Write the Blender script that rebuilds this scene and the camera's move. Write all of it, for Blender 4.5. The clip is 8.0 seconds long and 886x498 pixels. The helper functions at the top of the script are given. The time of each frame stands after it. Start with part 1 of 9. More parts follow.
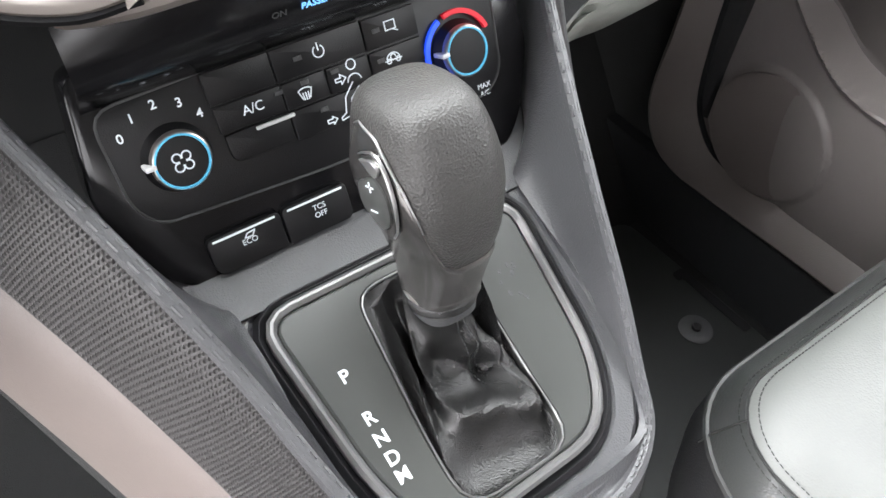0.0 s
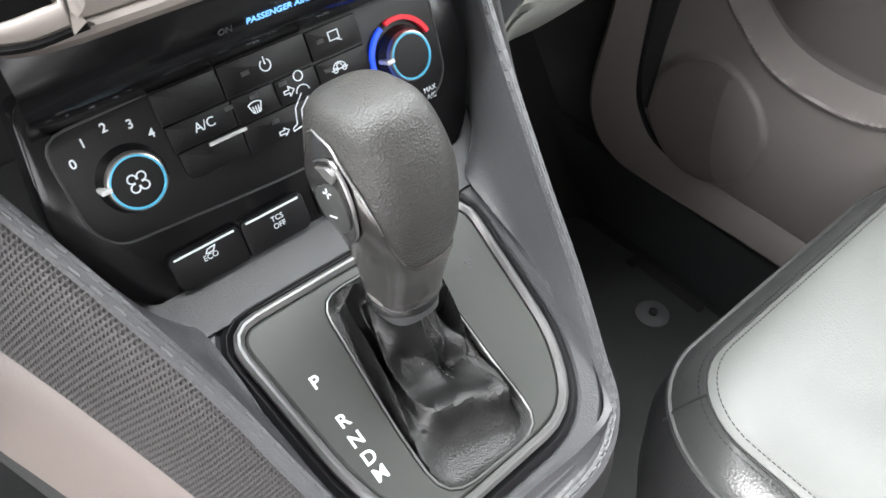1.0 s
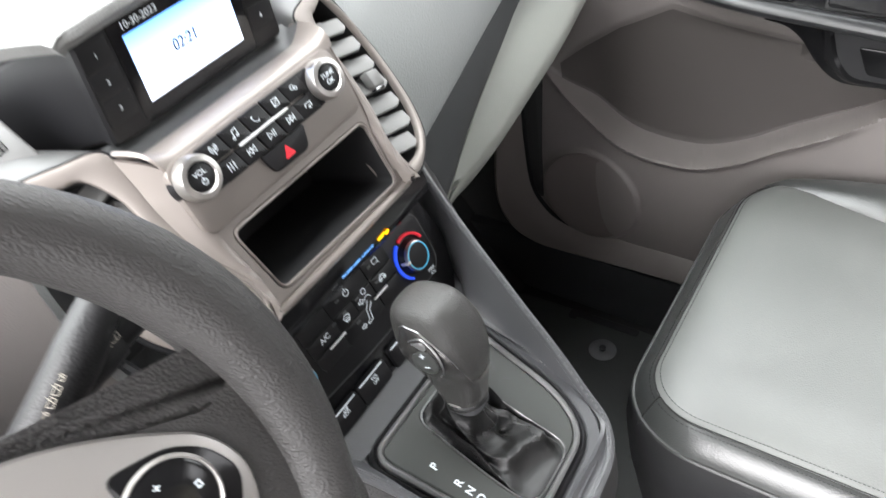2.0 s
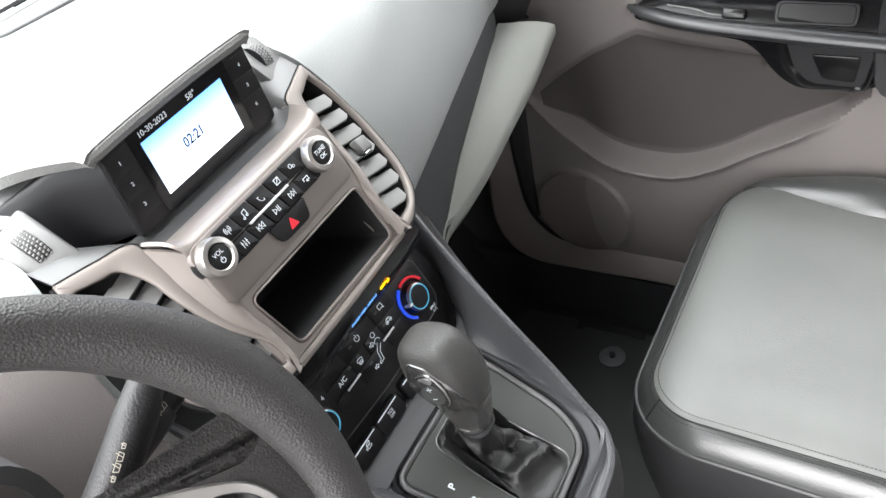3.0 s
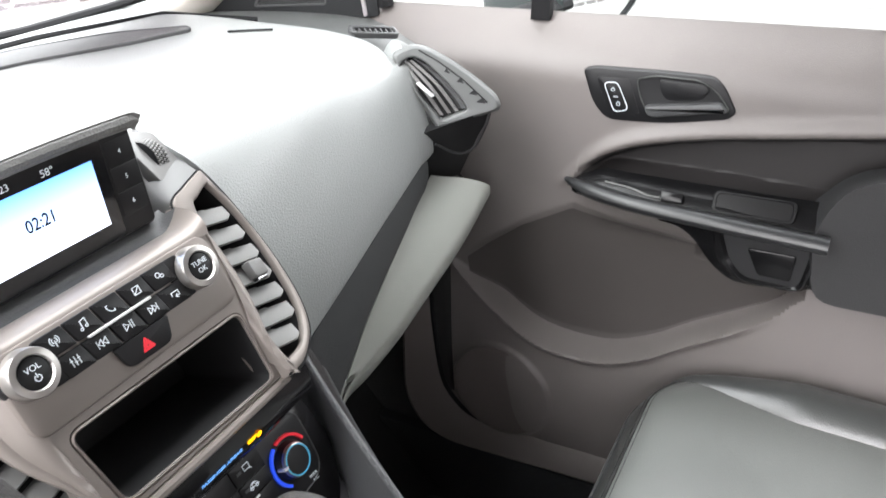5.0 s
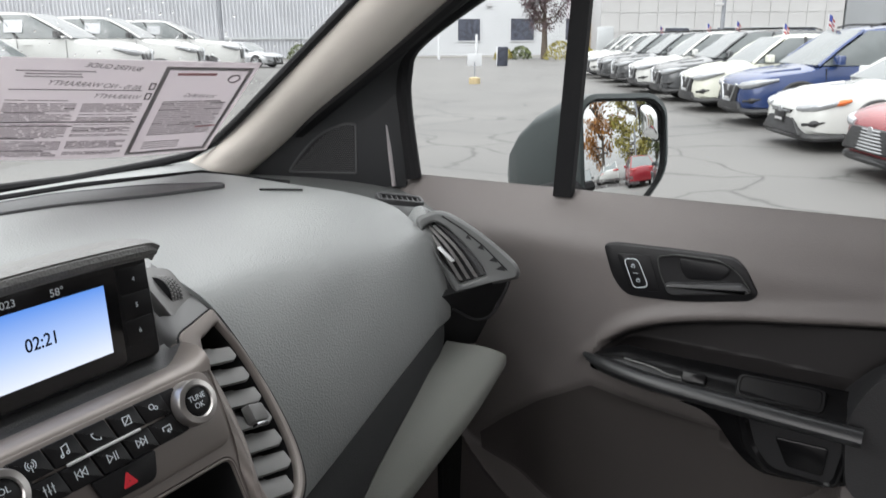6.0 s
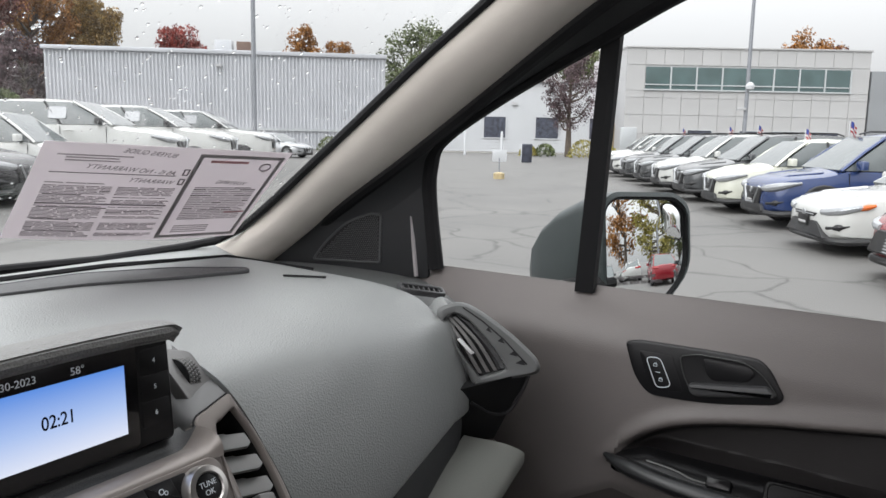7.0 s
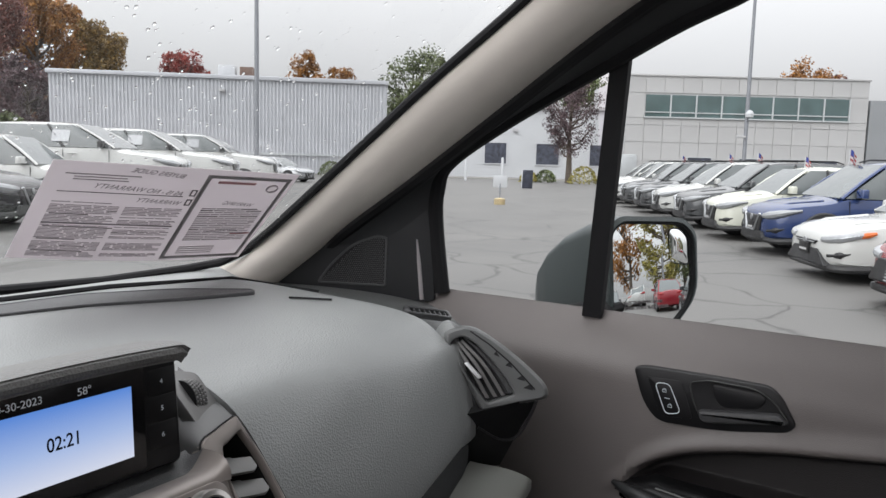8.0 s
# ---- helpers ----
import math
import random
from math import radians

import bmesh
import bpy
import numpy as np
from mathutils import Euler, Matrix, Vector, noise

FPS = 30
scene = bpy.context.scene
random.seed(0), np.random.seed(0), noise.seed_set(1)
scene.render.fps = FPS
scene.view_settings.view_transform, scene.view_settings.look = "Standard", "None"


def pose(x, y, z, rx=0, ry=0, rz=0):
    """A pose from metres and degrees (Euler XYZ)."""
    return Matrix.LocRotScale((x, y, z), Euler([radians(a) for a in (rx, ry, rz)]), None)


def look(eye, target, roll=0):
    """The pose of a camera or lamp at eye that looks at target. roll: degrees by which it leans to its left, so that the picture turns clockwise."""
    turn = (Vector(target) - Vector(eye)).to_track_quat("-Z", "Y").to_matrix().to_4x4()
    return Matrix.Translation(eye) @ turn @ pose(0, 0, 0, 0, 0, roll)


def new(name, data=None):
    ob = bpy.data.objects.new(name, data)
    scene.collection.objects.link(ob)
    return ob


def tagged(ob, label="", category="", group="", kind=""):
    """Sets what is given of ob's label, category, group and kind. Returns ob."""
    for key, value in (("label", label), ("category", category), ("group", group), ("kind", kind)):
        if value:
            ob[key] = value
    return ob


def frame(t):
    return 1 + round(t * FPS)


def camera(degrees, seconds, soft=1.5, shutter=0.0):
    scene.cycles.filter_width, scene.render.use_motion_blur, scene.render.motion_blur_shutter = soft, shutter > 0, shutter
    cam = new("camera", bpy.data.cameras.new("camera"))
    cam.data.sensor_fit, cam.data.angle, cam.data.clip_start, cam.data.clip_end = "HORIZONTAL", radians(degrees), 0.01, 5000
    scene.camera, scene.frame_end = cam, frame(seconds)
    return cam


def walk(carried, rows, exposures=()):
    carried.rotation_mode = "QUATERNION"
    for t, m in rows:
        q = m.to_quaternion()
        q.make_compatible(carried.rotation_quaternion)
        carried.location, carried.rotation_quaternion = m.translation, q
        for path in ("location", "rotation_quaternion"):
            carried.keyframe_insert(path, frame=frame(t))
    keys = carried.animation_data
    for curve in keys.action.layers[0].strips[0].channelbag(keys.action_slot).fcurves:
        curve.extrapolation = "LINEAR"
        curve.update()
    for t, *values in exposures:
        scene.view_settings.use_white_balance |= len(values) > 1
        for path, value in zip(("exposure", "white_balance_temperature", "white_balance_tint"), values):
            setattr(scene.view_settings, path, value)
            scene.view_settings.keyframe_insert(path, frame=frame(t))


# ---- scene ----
cam = camera(60.0, 8.0, shutter=0.25)
PATH = [
    (0, (-0.144, 0.216, 1.351), (0.652, 1.246, -0.168), 3.5),
    (0.5, (-0.149, 0.211, 1.354), (0.699, 1.204, -0.161), 4.3),
    (1, (-0.151, 0.21, 1.356), (0.743, 1.179, -0.148), 2.9),
    (1.2, (-0.154, 0.21, 1.374), (0.77, 1.144, -0.134), 1.4),
    (1.5, (-0.201, 0.19, 1.428), (0.858, 1.046, -0.036), 0.0),
    (1.7, (-0.253, 0.177, 1.488), (0.874, 0.995, 0.053), -2.2),
    (2, (-0.308, 0.155, 1.578), (0.843, 1.073, 0.224), -9.2),
    (2.2, (-0.326, 0.14, 1.607), (0.838, 1.072, 0.275), -12.1),
    (3.3, (-0.325, 0.109, 1.642), (0.835, 1.084, 0.336), -16.5),
    (3.5, (-0.328, 0.109, 1.637), (0.841, 1.093, 0.346), -16.5),
    (4, (-0.329, 0.109, 1.635), (0.878, 1.085, 0.373), -14.9),
    (4.3, (-0.325, 0.112, 1.623), (0.952, 1.064, 0.413), -12.4),
    (4.5, (-0.31, 0.128, 1.596), (1.057, 1.043, 0.457), -9.8),
    (4.7, (-0.274, 0.142, 1.577), (1.158, 1.025, 0.496), -6.7),
    (5.8, (-0.259, 0.148, 1.527), (1.385, 1.112, 0.918), -0.8),
    (6, (-0.261, 0.143, 1.526), (1.392, 1.138, 0.998), -0.4),
    (6.5, (-0.263, 0.144, 1.527), (1.404, 1.181, 1.147), 0.7),
    (7, (-0.263, 0.142, 1.526), (1.402, 1.211, 1.231), 1.1),
    (7.5, (-0.264, 0.145, 1.525), (1.402, 1.224, 1.276), 1.3),
    (8, (-0.263, 0.153, 1.522), (1.408, 1.228, 1.292), 1.5),
]
walk(cam, [(t, look(eye, target, roll)) for t, eye, target, roll in PATH],
     [(0, 2.85, 6330, 13), (1.5, 2.8, 6330, 11), (2.2, 2.3, 6330, 12), (4.0, 2.25, 6330, 12), (4.7, 2.35, 6330, 13), (5.8, 0.78, 6350, 13), (7.0, 0.36, 6340, 14), (8, 0.15, 6330, 15)])

# ---- light ----
world = bpy.data.worlds.new("overcast_sky")
scene.world = world
world.use_nodes = True
wt = world.node_tree
wt.nodes.clear()
sky = wt.nodes.new("ShaderNodeTexSky")
sky.sky_type, sky.sun_disc = "NISHITA", False
sky.sun_elevation, sky.sun_rotation = radians(29), radians(283)
sky.air_density, sky.dust_density = 1.0, 6.0
grey = wt.nodes.new("ShaderNodeHueSaturation")
grey.inputs["Saturation"].default_value = 0.10
# an overcast sky is some three to four times brighter overhead than at the horizon
geo = wt.nodes.new("ShaderNodeTexCoord")
sep = wt.nodes.new("ShaderNodeSeparateXYZ")
ramp = wt.nodes.new("ShaderNodeMapRange")
ramp.inputs["From Min"].default_value, ramp.inputs["From Max"].default_value = 0.0, 1.0
ramp.inputs["To Min"].default_value, ramp.inputs["To Max"].default_value = 0.375, 2.6
mixw = wt.nodes.new("ShaderNodeMix")
mixw.data_type, mixw.blend_type = "RGBA", "MIX"
mixw.inputs["Factor"].default_value = 0.85
cloud = wt.nodes.new("ShaderNodeMix")
cloud.data_type, cloud.blend_type = "RGBA", "MULTIPLY"
cloud.inputs["Factor"].default_value = 1.0
cloud.inputs["A"].default_value = (16.3, 16.1, 16.0, 1)
bg = wt.nodes.new("ShaderNodeBackground")
bg.inputs["Strength"].default_value = 0.085
wout = wt.nodes.new("ShaderNodeOutputWorld")
wt.links.new(sky.outputs[0], grey.inputs["Color"])
wt.links.new(geo.outputs["Generated"], sep.inputs[0])
wt.links.new(sep.outputs["Z"], ramp.inputs["Value"])
wt.links.new(ramp.outputs["Result"], cloud.inputs["B"])
wt.links.new(grey.outputs[0], mixw.inputs["A"])
wt.links.new(cloud.outputs["Result"], mixw.inputs["B"])
wt.links.new(mixw.outputs["Result"], bg.inputs["Color"])
wt.links.new(bg.outputs[0], wout.inputs[0])
sun = new("sun", bpy.data.lights.new("sun", "SUN"))
sun.data.energy, sun.data.angle, sun.data.color = 1.25, radians(55), (1.0, 0.97, 0.93)
sun.matrix_world = look((-4.5, 1.05, 2.58), (0, 0, 0))


# ---- materials ----
def mat(name, color, rough=0.5, metal=0.0, grain=0.0, scale=600.0, mottle=0.12, blotch=6.0, spec=0.5, coat=0.0, emit=0.0, per_piece=0.0, kind="cells", depth=0.0006):
    m = bpy.data.materials.new(name)
    m.use_nodes = True
    t = m.node_tree
    b = t.nodes["Principled BSDF"]
    b.inputs["Roughness"].default_value, b.inputs["Metallic"].default_value = rough, metal
    b.inputs["Specular IOR Level"].default_value, b.inputs["Coat Weight"].default_value = spec, coat
    co = t.nodes.new("ShaderNodeTexCoord")
    n1 = t.nodes.new("ShaderNodeTexNoise")
    n1.inputs["Scale"].default_value, n1.inputs["Detail"].default_value = blotch, 8
    t.links.new(co.outputs["Object"], n1.inputs["Vector"])
    mr = t.nodes.new("ShaderNodeMapRange")
    mr.inputs["From Min"].default_value, mr.inputs["From Max"].default_value = 0.3, 0.7
    mr.inputs["To Min"].default_value, mr.inputs["To Max"].default_value = 1 - mottle, 1 + mottle
    t.links.new(n1.outputs["Fac"], mr.inputs["Value"])
    mx = t.nodes.new("ShaderNodeMix")
    mx.data_type, mx.blend_type = "RGBA", "MULTIPLY"
    mx.inputs["Factor"].default_value = 1.0
    mx.inputs["A"].default_value = (*color, 1)
    t.links.new(mr.outputs["Result"], mx.inputs["B"])
    last = mx.outputs["Result"]
    if per_piece:
        oi = t.nodes.new("ShaderNodeObjectInfo")
        pr = t.nodes.new("ShaderNodeMapRange")
        pr.inputs["To Min"].default_value, pr.inputs["To Max"].default_value = 1 - per_piece, 1 + per_piece
        t.links.new(oi.outputs["Random"], pr.inputs["Value"])
        m2 = t.nodes.new("ShaderNodeMix")
        m2.data_type, m2.blend_type = "RGBA", "MULTIPLY"
        m2.inputs["Factor"].default_value = 1.0
        t.links.new(last, m2.inputs["A"])
        t.links.new(pr.outputs["Result"], m2.inputs["B"])
        last = m2.outputs["Result"]
    t.links.new(last, b.inputs["Base Color"])
    rr = t.nodes.new("ShaderNodeMapRange")
    rr.inputs["From Min"].default_value, rr.inputs["From Max"].default_value = 0.25, 0.75
    rr.inputs["To Min"].default_value, rr.inputs["To Max"].default_value = max(rough * 0.85, 0.0), min(rough * 1.15, 1.0)
    t.links.new(n1.outputs["Fac"], rr.inputs["Value"])
    t.links.new(rr.outputs["Result"], b.inputs["Roughness"])
    if grain:
        if kind == "cells":
            g = t.nodes.new("ShaderNodeTexVoronoi")
            g.inputs["Scale"].default_value = scale
            src = g.outputs["Distance"]
        else:
            g = t.nodes.new("ShaderNodeTexNoise")
            g.inputs["Scale"].default_value, g.inputs["Detail"].default_value = scale, 4
            src = g.outputs["Fac"]
        t.links.new(co.outputs["Object"], g.inputs["Vector"])
        bump = t.nodes.new("ShaderNodeBump")
        bump.inputs["Strength"].default_value, bump.inputs["Distance"].default_value = grain, depth
        t.links.new(src, bump.inputs["Height"])
        t.links.new(bump.outputs[0], b.inputs["Normal"])
    if emit:
        b.inputs["Emission Color"].default_value = (*color, 1)
        b.inputs["Emission Strength"].default_value = emit
    return m


def glass_mat(name, color=(1, 1, 1), rough=0.0):
    m = bpy.data.materials.new(name)
    m.use_nodes = True
    t = m.node_tree
    t.nodes.clear()
    out = t.nodes.new("ShaderNodeOutputMaterial")
    mix = t.nodes.new("ShaderNodeMixShader")
    tr = t.nodes.new("ShaderNodeBsdfTransparent")
    gl = t.nodes.new("ShaderNodeBsdfGlossy")
    fr = t.nodes.new("ShaderNodeFresnel")
    fr.inputs["IOR"].default_value = 1.45
    sc = t.nodes.new("ShaderNodeMath")
    sc.operation = "MULTIPLY"
    sc.inputs[1].default_value = 0.10
    tr.inputs["Color"].default_value = (*color, 1)
    gl.inputs["Roughness"].default_value = rough
    t.links.new(fr.outputs[0], sc.inputs[0])
    t.links.new(sc.outputs[0], mix.inputs[0])
    t.links.new(tr.outputs[0], mix.inputs[1])
    t.links.new(gl.outputs[0], mix.inputs[2])
    t.links.new(mix.outputs[0], out.inputs[0])
    return m


# interior
M_DASH = mat("charcoal_soft_plastic", (0.255, 0.265, 0.262), 0.42, grain=0.7, scale=520, mottle=0.06)
M_DASH2 = mat("charcoal_hard_plastic", (0.060, 0.061, 0.063), 0.48, grain=0.4, scale=900, mottle=0.08)
M_HOOD = mat("padded_hood_vinyl", (0.185, 0.185, 0.180), 0.45, grain=0.7, scale=520, mottle=0.06)
M_TAUPE = mat("taupe_door_plastic", (0.150, 0.136, 0.130), 0.42, grain=0.4, scale=900, mottle=0.06)
M_TAUPE_SOFT = mat("taupe_armrest_vinyl", (0.12, 0.105, 0.098), 0.52, grain=0.4, scale=700, mottle=0.06)
M_STACK = mat("warm_grey_metallic_paint", (0.222, 0.196, 0.180), 0.42, 0.3, mottle=0.05)
M_SILVER = mat("satin_silver", (0.52, 0.50, 0.48), 0.3, 0.9, mottle=0.05)
M_CHROME = mat("bright_chrome", (0.75, 0.76, 0.78), 0.12, 1.0, mottle=0.03)
M_BLACK = mat("black_satin_plastic", (0.009, 0.009, 0.010), 0.38, spec=0.35, mottle=0.15, grain=0.15, scale=1500)
M_GLOSS = mat("piano_black", (0.008, 0.008, 0.009), 0.16, mottle=0.2, blotch=40)
# near-black that puts the shade of recesses and backs into the colour
M_VOID = mat("recess_shade_black", (0.006, 0.006, 0.007), 0.7, mottle=0.1)
M_BEZEL = mat("mid_grey_vent_bezel", (0.110, 0.114, 0.113), 0.45, grain=0.3, scale=900, mottle=0.06)
M_SLAT = mat("grey_vent_plastic", (0.165, 0.163, 0.160), 0.45, mottle=0.06, grain=0.2, scale=1200)
M_SHOULDER = mat("grey_satin_trim", (0.10, 0.10, 0.10), 0.4, 0.35, mottle=0.05)
M_WHEELPANEL = mat("satin_silver_paint", (0.15, 0.148, 0.146), 0.42, 0.4, mottle=0.05)
M_SPOKE = mat("warm_silver_spoke_paint", (0.48, 0.46, 0.44), 0.36, 0.55, mottle=0.05)
M_ARMREST = mat("black_armrest_vinyl", (0.022, 0.022, 0.023), 0.45, grain=0.4, scale=600, mottle=0.08)
# bright reflection of metal trim put into a pale, mostly diffuse colour
M_BRIGHT = mat("bright_sheen_metal", (0.80, 0.81, 0.82), 0.40, 0.35, mottle=0.03)
M_LEVERTRIM = mat("satin_lever_metal", (0.46, 0.46, 0.46), 0.34, 0.9, mottle=0.04)
# near-black that paints the shade below the door crest
M_HOLLOW = mat("hollow_shade_black", (0.018, 0.016, 0.016), 0.6, grain=0.3, scale=900, mottle=0.08)
# door taupe darkened to paint the shade inside the map pocket
M_POCKET = mat("pocket_shade_taupe", (0.062, 0.055, 0.052), 0.65, grain=0.3, scale=900, mottle=0.08)
M_LIGHTGREY = mat("pale_grey_green_plastic", (0.23, 0.236, 0.216), 0.55, grain=0.4, scale=700, mottle=0.06)
M_KNIT = mat("black_knit_fabric", (0.040, 0.042, 0.044), 0.8, grain=0.8, scale=800, mottle=0.12)
# black leather paled: the sky sheen on the cushion is in the colour
M_SEAT = mat("black_leatherette_sheen", (0.146, 0.152, 0.145), 0.45, grain=0.3, scale=520, mottle=0.08, spec=0.7)
# the same leather darkened for shade on border and bolster; also boot thread
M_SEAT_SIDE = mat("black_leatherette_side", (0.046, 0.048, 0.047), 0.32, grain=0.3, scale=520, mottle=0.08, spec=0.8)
M_THREAD = mat("charcoal_thread", (0.022, 0.022, 0.022), 0.8, mottle=0.1)
M_PIPING = mat("grey_piping", (0.045, 0.046, 0.045), 0.4, mottle=0.08)
M_LEATHER = mat("shift_leather", (0.050, 0.049, 0.047), 0.40, grain=0.6, scale=900, mottle=0.06)
M_CLAD = mat("satin_grey_cladding", (0.19, 0.185, 0.18), 0.24, 0.85, mottle=0.05)
M_BOOT = mat("black_boot_leather", (0.013, 0.013, 0.013), 0.27, spec=0.7, grain=0.5, scale=1200, mottle=0.12)
M_PLATE = mat("satin_selector_plate", (0.058, 0.061, 0.058), 0.30, mottle=0.06)
M_TRIM = mat("satin_grey_trim_ring", (0.22, 0.22, 0.22), 0.30, 0.6, mottle=0.05)
M_FLANK = mat("console_flank_plastic", (0.072, 0.073, 0.077), 0.30, grain=0.3, scale=900, mottle=0.06)
M_WEAVE = mat("embossed_weave_vinyl", (0.052, 0.050, 0.050), 0.45, grain=0.3, scale=500, mottle=0.08)
M_WHEEL = mat("wheel_vinyl", (0.048, 0.046, 0.045), 0.45, grain=0.8, scale=650, mottle=0.06)
M_CARPET = mat("charcoal_carpet", (0.016, 0.017, 0.017), 0.95, grain=1.0, scale=900, mottle=0.25, blotch=30, kind="noise", depth=0.003)
M_MAT = mat("rubber_floor_mat", (0.024, 0.026, 0.025), 0.6, grain=0.7, scale=1200, mottle=0.2, blotch=20, kind="noise", depth=0.001)
M_PILLAR = mat("pillar_cloth_trim", (0.60, 0.56, 0.51), 0.8, grain=0.3, scale=1500, mottle=0.04, kind="noise")
M_SAIL = mat("black_grained_trim", (0.020, 0.021, 0.023), 0.55, grain=0.4, scale=900, mottle=0.08)
M_RUBBER = mat("black_rubber_seal", (0.008, 0.008, 0.009), 0.7, spec=0.25, mottle=0.15)
M_WHITE = mat("white_print", (0.70, 0.76, 0.80), 0.5, emit=0.05, mottle=0.02)
M_CYAN = mat("pale_blue_lit_ring", (0.08, 0.36, 0.55), 0.35, emit=0.10, mottle=0.02)
M_BLUE = mat("blue_lit_mark", (0.02, 0.08, 0.80), 0.4, emit=0.16, mottle=0.02)
M_BLUETXT = mat("sky_blue_lit_print", (0.14, 0.36, 0.75), 0.4, emit=0.25, mottle=0.02)
M_RED = mat("red_lit_mark", (0.60, 0.015, 0.03), 0.4, emit=0.07, mottle=0.02)
M_AMBER = mat("amber_lit_mark", (1.0, 0.50, 0.0), 0.4, emit=0.45, mottle=0.02)
M_PAPER = mat("white_paper", (0.70, 0.67, 0.68), 0.8, mottle=0.03)
pt = M_PAPER.node_tree
pmix, ptr = pt.nodes.new("ShaderNodeMixShader"), pt.nodes.new("ShaderNodeBsdfTranslucent")
ptr.inputs["Color"].default_value = (0.62, 0.585, 0.60, 1)
pmix.inputs[0].default_value = 0.6
pt.links.new(pt.nodes["Principled BSDF"].outputs[0], pmix.inputs[1])
pt.links.new(ptr.outputs[0], pmix.inputs[2])
pt.links.new(pmix.outputs[0], pt.nodes["Material Output"].inputs[0])
M_BAR = mat("satin_dark_bar", (0.022, 0.023, 0.024), 0.34, mottle=0.06)
M_DARKSAT = mat("dark_satin_insert", (0.006, 0.006, 0.0065), 0.22, spec=0.25, mottle=0.1)
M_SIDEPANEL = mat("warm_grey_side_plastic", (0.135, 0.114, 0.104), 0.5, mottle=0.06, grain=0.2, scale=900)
M_INK = mat("grey_ink", (0.14, 0.125, 0.13), 0.8, mottle=0.05)
M_INKLIGHT = mat("pale_grey_ink", (0.40, 0.37, 0.385), 0.8, mottle=0.05)
M_BORDERINK = mat("mid_grey_ink", (0.27, 0.25, 0.255), 0.8, mottle=0.05)
M_INKRED = mat("faded_red_ink", (0.45, 0.22, 0.23), 0.8, mottle=0.05)
M_HEADLINER = mat("grey_headliner", (0.38, 0.37, 0.35), 0.9, mottle=0.05, grain=0.3, scale=1500, kind="noise")
M_GLASS = glass_mat("window_glass", (0.93, 0.95, 0.94))
M_MIRROR = mat("mirror_silver", (0.86, 0.88, 0.88), 0.01, 1.0, mottle=0.0)
M_VANPAINT = mat("silver_van_paint", (0.33, 0.34, 0.34), 0.3, 0.3, coat=0.4, mottle=0.03)
M_MIRRORCAP = mat("dark_grey_mirror_plastic", (0.042, 0.052, 0.053), 0.42, mottle=0.06, grain=0.2, scale=800)


# ---- building tools ----
def part(name, bm, material, parent, label="", smooth=True):
    bmesh.ops.remove_doubles(bm, verts=bm.verts, dist=1e-6)
    bmesh.ops.recalc_face_normals(bm, faces=bm.faces)
    me = bpy.data.meshes.new(name)
    bm.to_mesh(me)
    bm.free()
    me.materials.append(material)
    if smooth:
        me.shade_smooth()
        me.set_sharp_from_angle(angle=radians(32))
    ob = new(name, me)
    if parent is not None:
        ob.parent = parent
        if parent.type == "EMPTY":
            ob.matrix_parent_inverse = Matrix.Translation(parent.location).inverted()
    if label:
        ob["label"] = label
    return ob


def thing(name, at, label, category, group="", kind=""):
    e = new(name)
    e.empty_display_size = 0.05
    e.location = at
    return tagged(e, label, category, group, kind)


def axes(origin, right, up):
    """Local frame: x right, y up along a panel, z out of it."""
    r, u = Vector(right).normalized(), Vector(up).normalized()
    n = r.cross(u).normalized()
    u = n.cross(r)
    return Matrix(((r.x, u.x, n.x, origin[0]), (r.y, u.y, n.y, origin[1]), (r.z, u.z, n.z, origin[2]), (0, 0, 0, 1)))


EYE4 = Matrix.Identity(4)


def rrect(cx, cy, w, h, r=0.0, n=5):
    r = min(r, w / 2 - 1e-5, h / 2 - 1e-5)
    if r <= 0:
        return [(cx - w / 2, cy - h / 2), (cx + w / 2, cy - h / 2), (cx + w / 2, cy + h / 2), (cx - w / 2, cy + h / 2)]
    out = []
    for k, (sx, sy) in enumerate(((1, -1), (1, 1), (-1, 1), (-1, -1))):
        for i in range(n + 1):
            a = radians(-90 + 90 * k + 90 * i / n)
            out.append((cx + sx * (w / 2 - r) + r * math.cos(a), cy + sy * (h / 2 - r) + r * math.sin(a)))
    return out


def rounded(poly, r, n=4):
    """A polygon with its corners rounded; r is one radius, or one for each corner."""
    out, m = [], len(poly)
    for i in range(m):
        rad = r[i] if isinstance(r, (list, tuple)) else r
        p, a, b = Vector(poly[i]), Vector(poly[i - 1]), Vector(poly[(i + 1) % m])
        da, db = (a - p), (b - p)
        la, lb = da.length, db.length
        d = min(rad, la * 0.48, lb * 0.48)
        if d < 1e-5:
            out.append((p.x, p.y))
            continue
        s, e = p + da * (d / la), p + db * (d / lb)
        for k in range(n + 1):
            f = k / n
            q = s * (1 - f) ** 2 + p * 2 * f * (1 - f) + e * f * f
            out.append((q.x, q.y))
    return out


def circle(cx, cy, r, n=32):
    return [(cx + r * math.cos(2 * math.pi * i / n), cy + r * math.sin(2 * math.pi * i / n)) for i in range(n)]


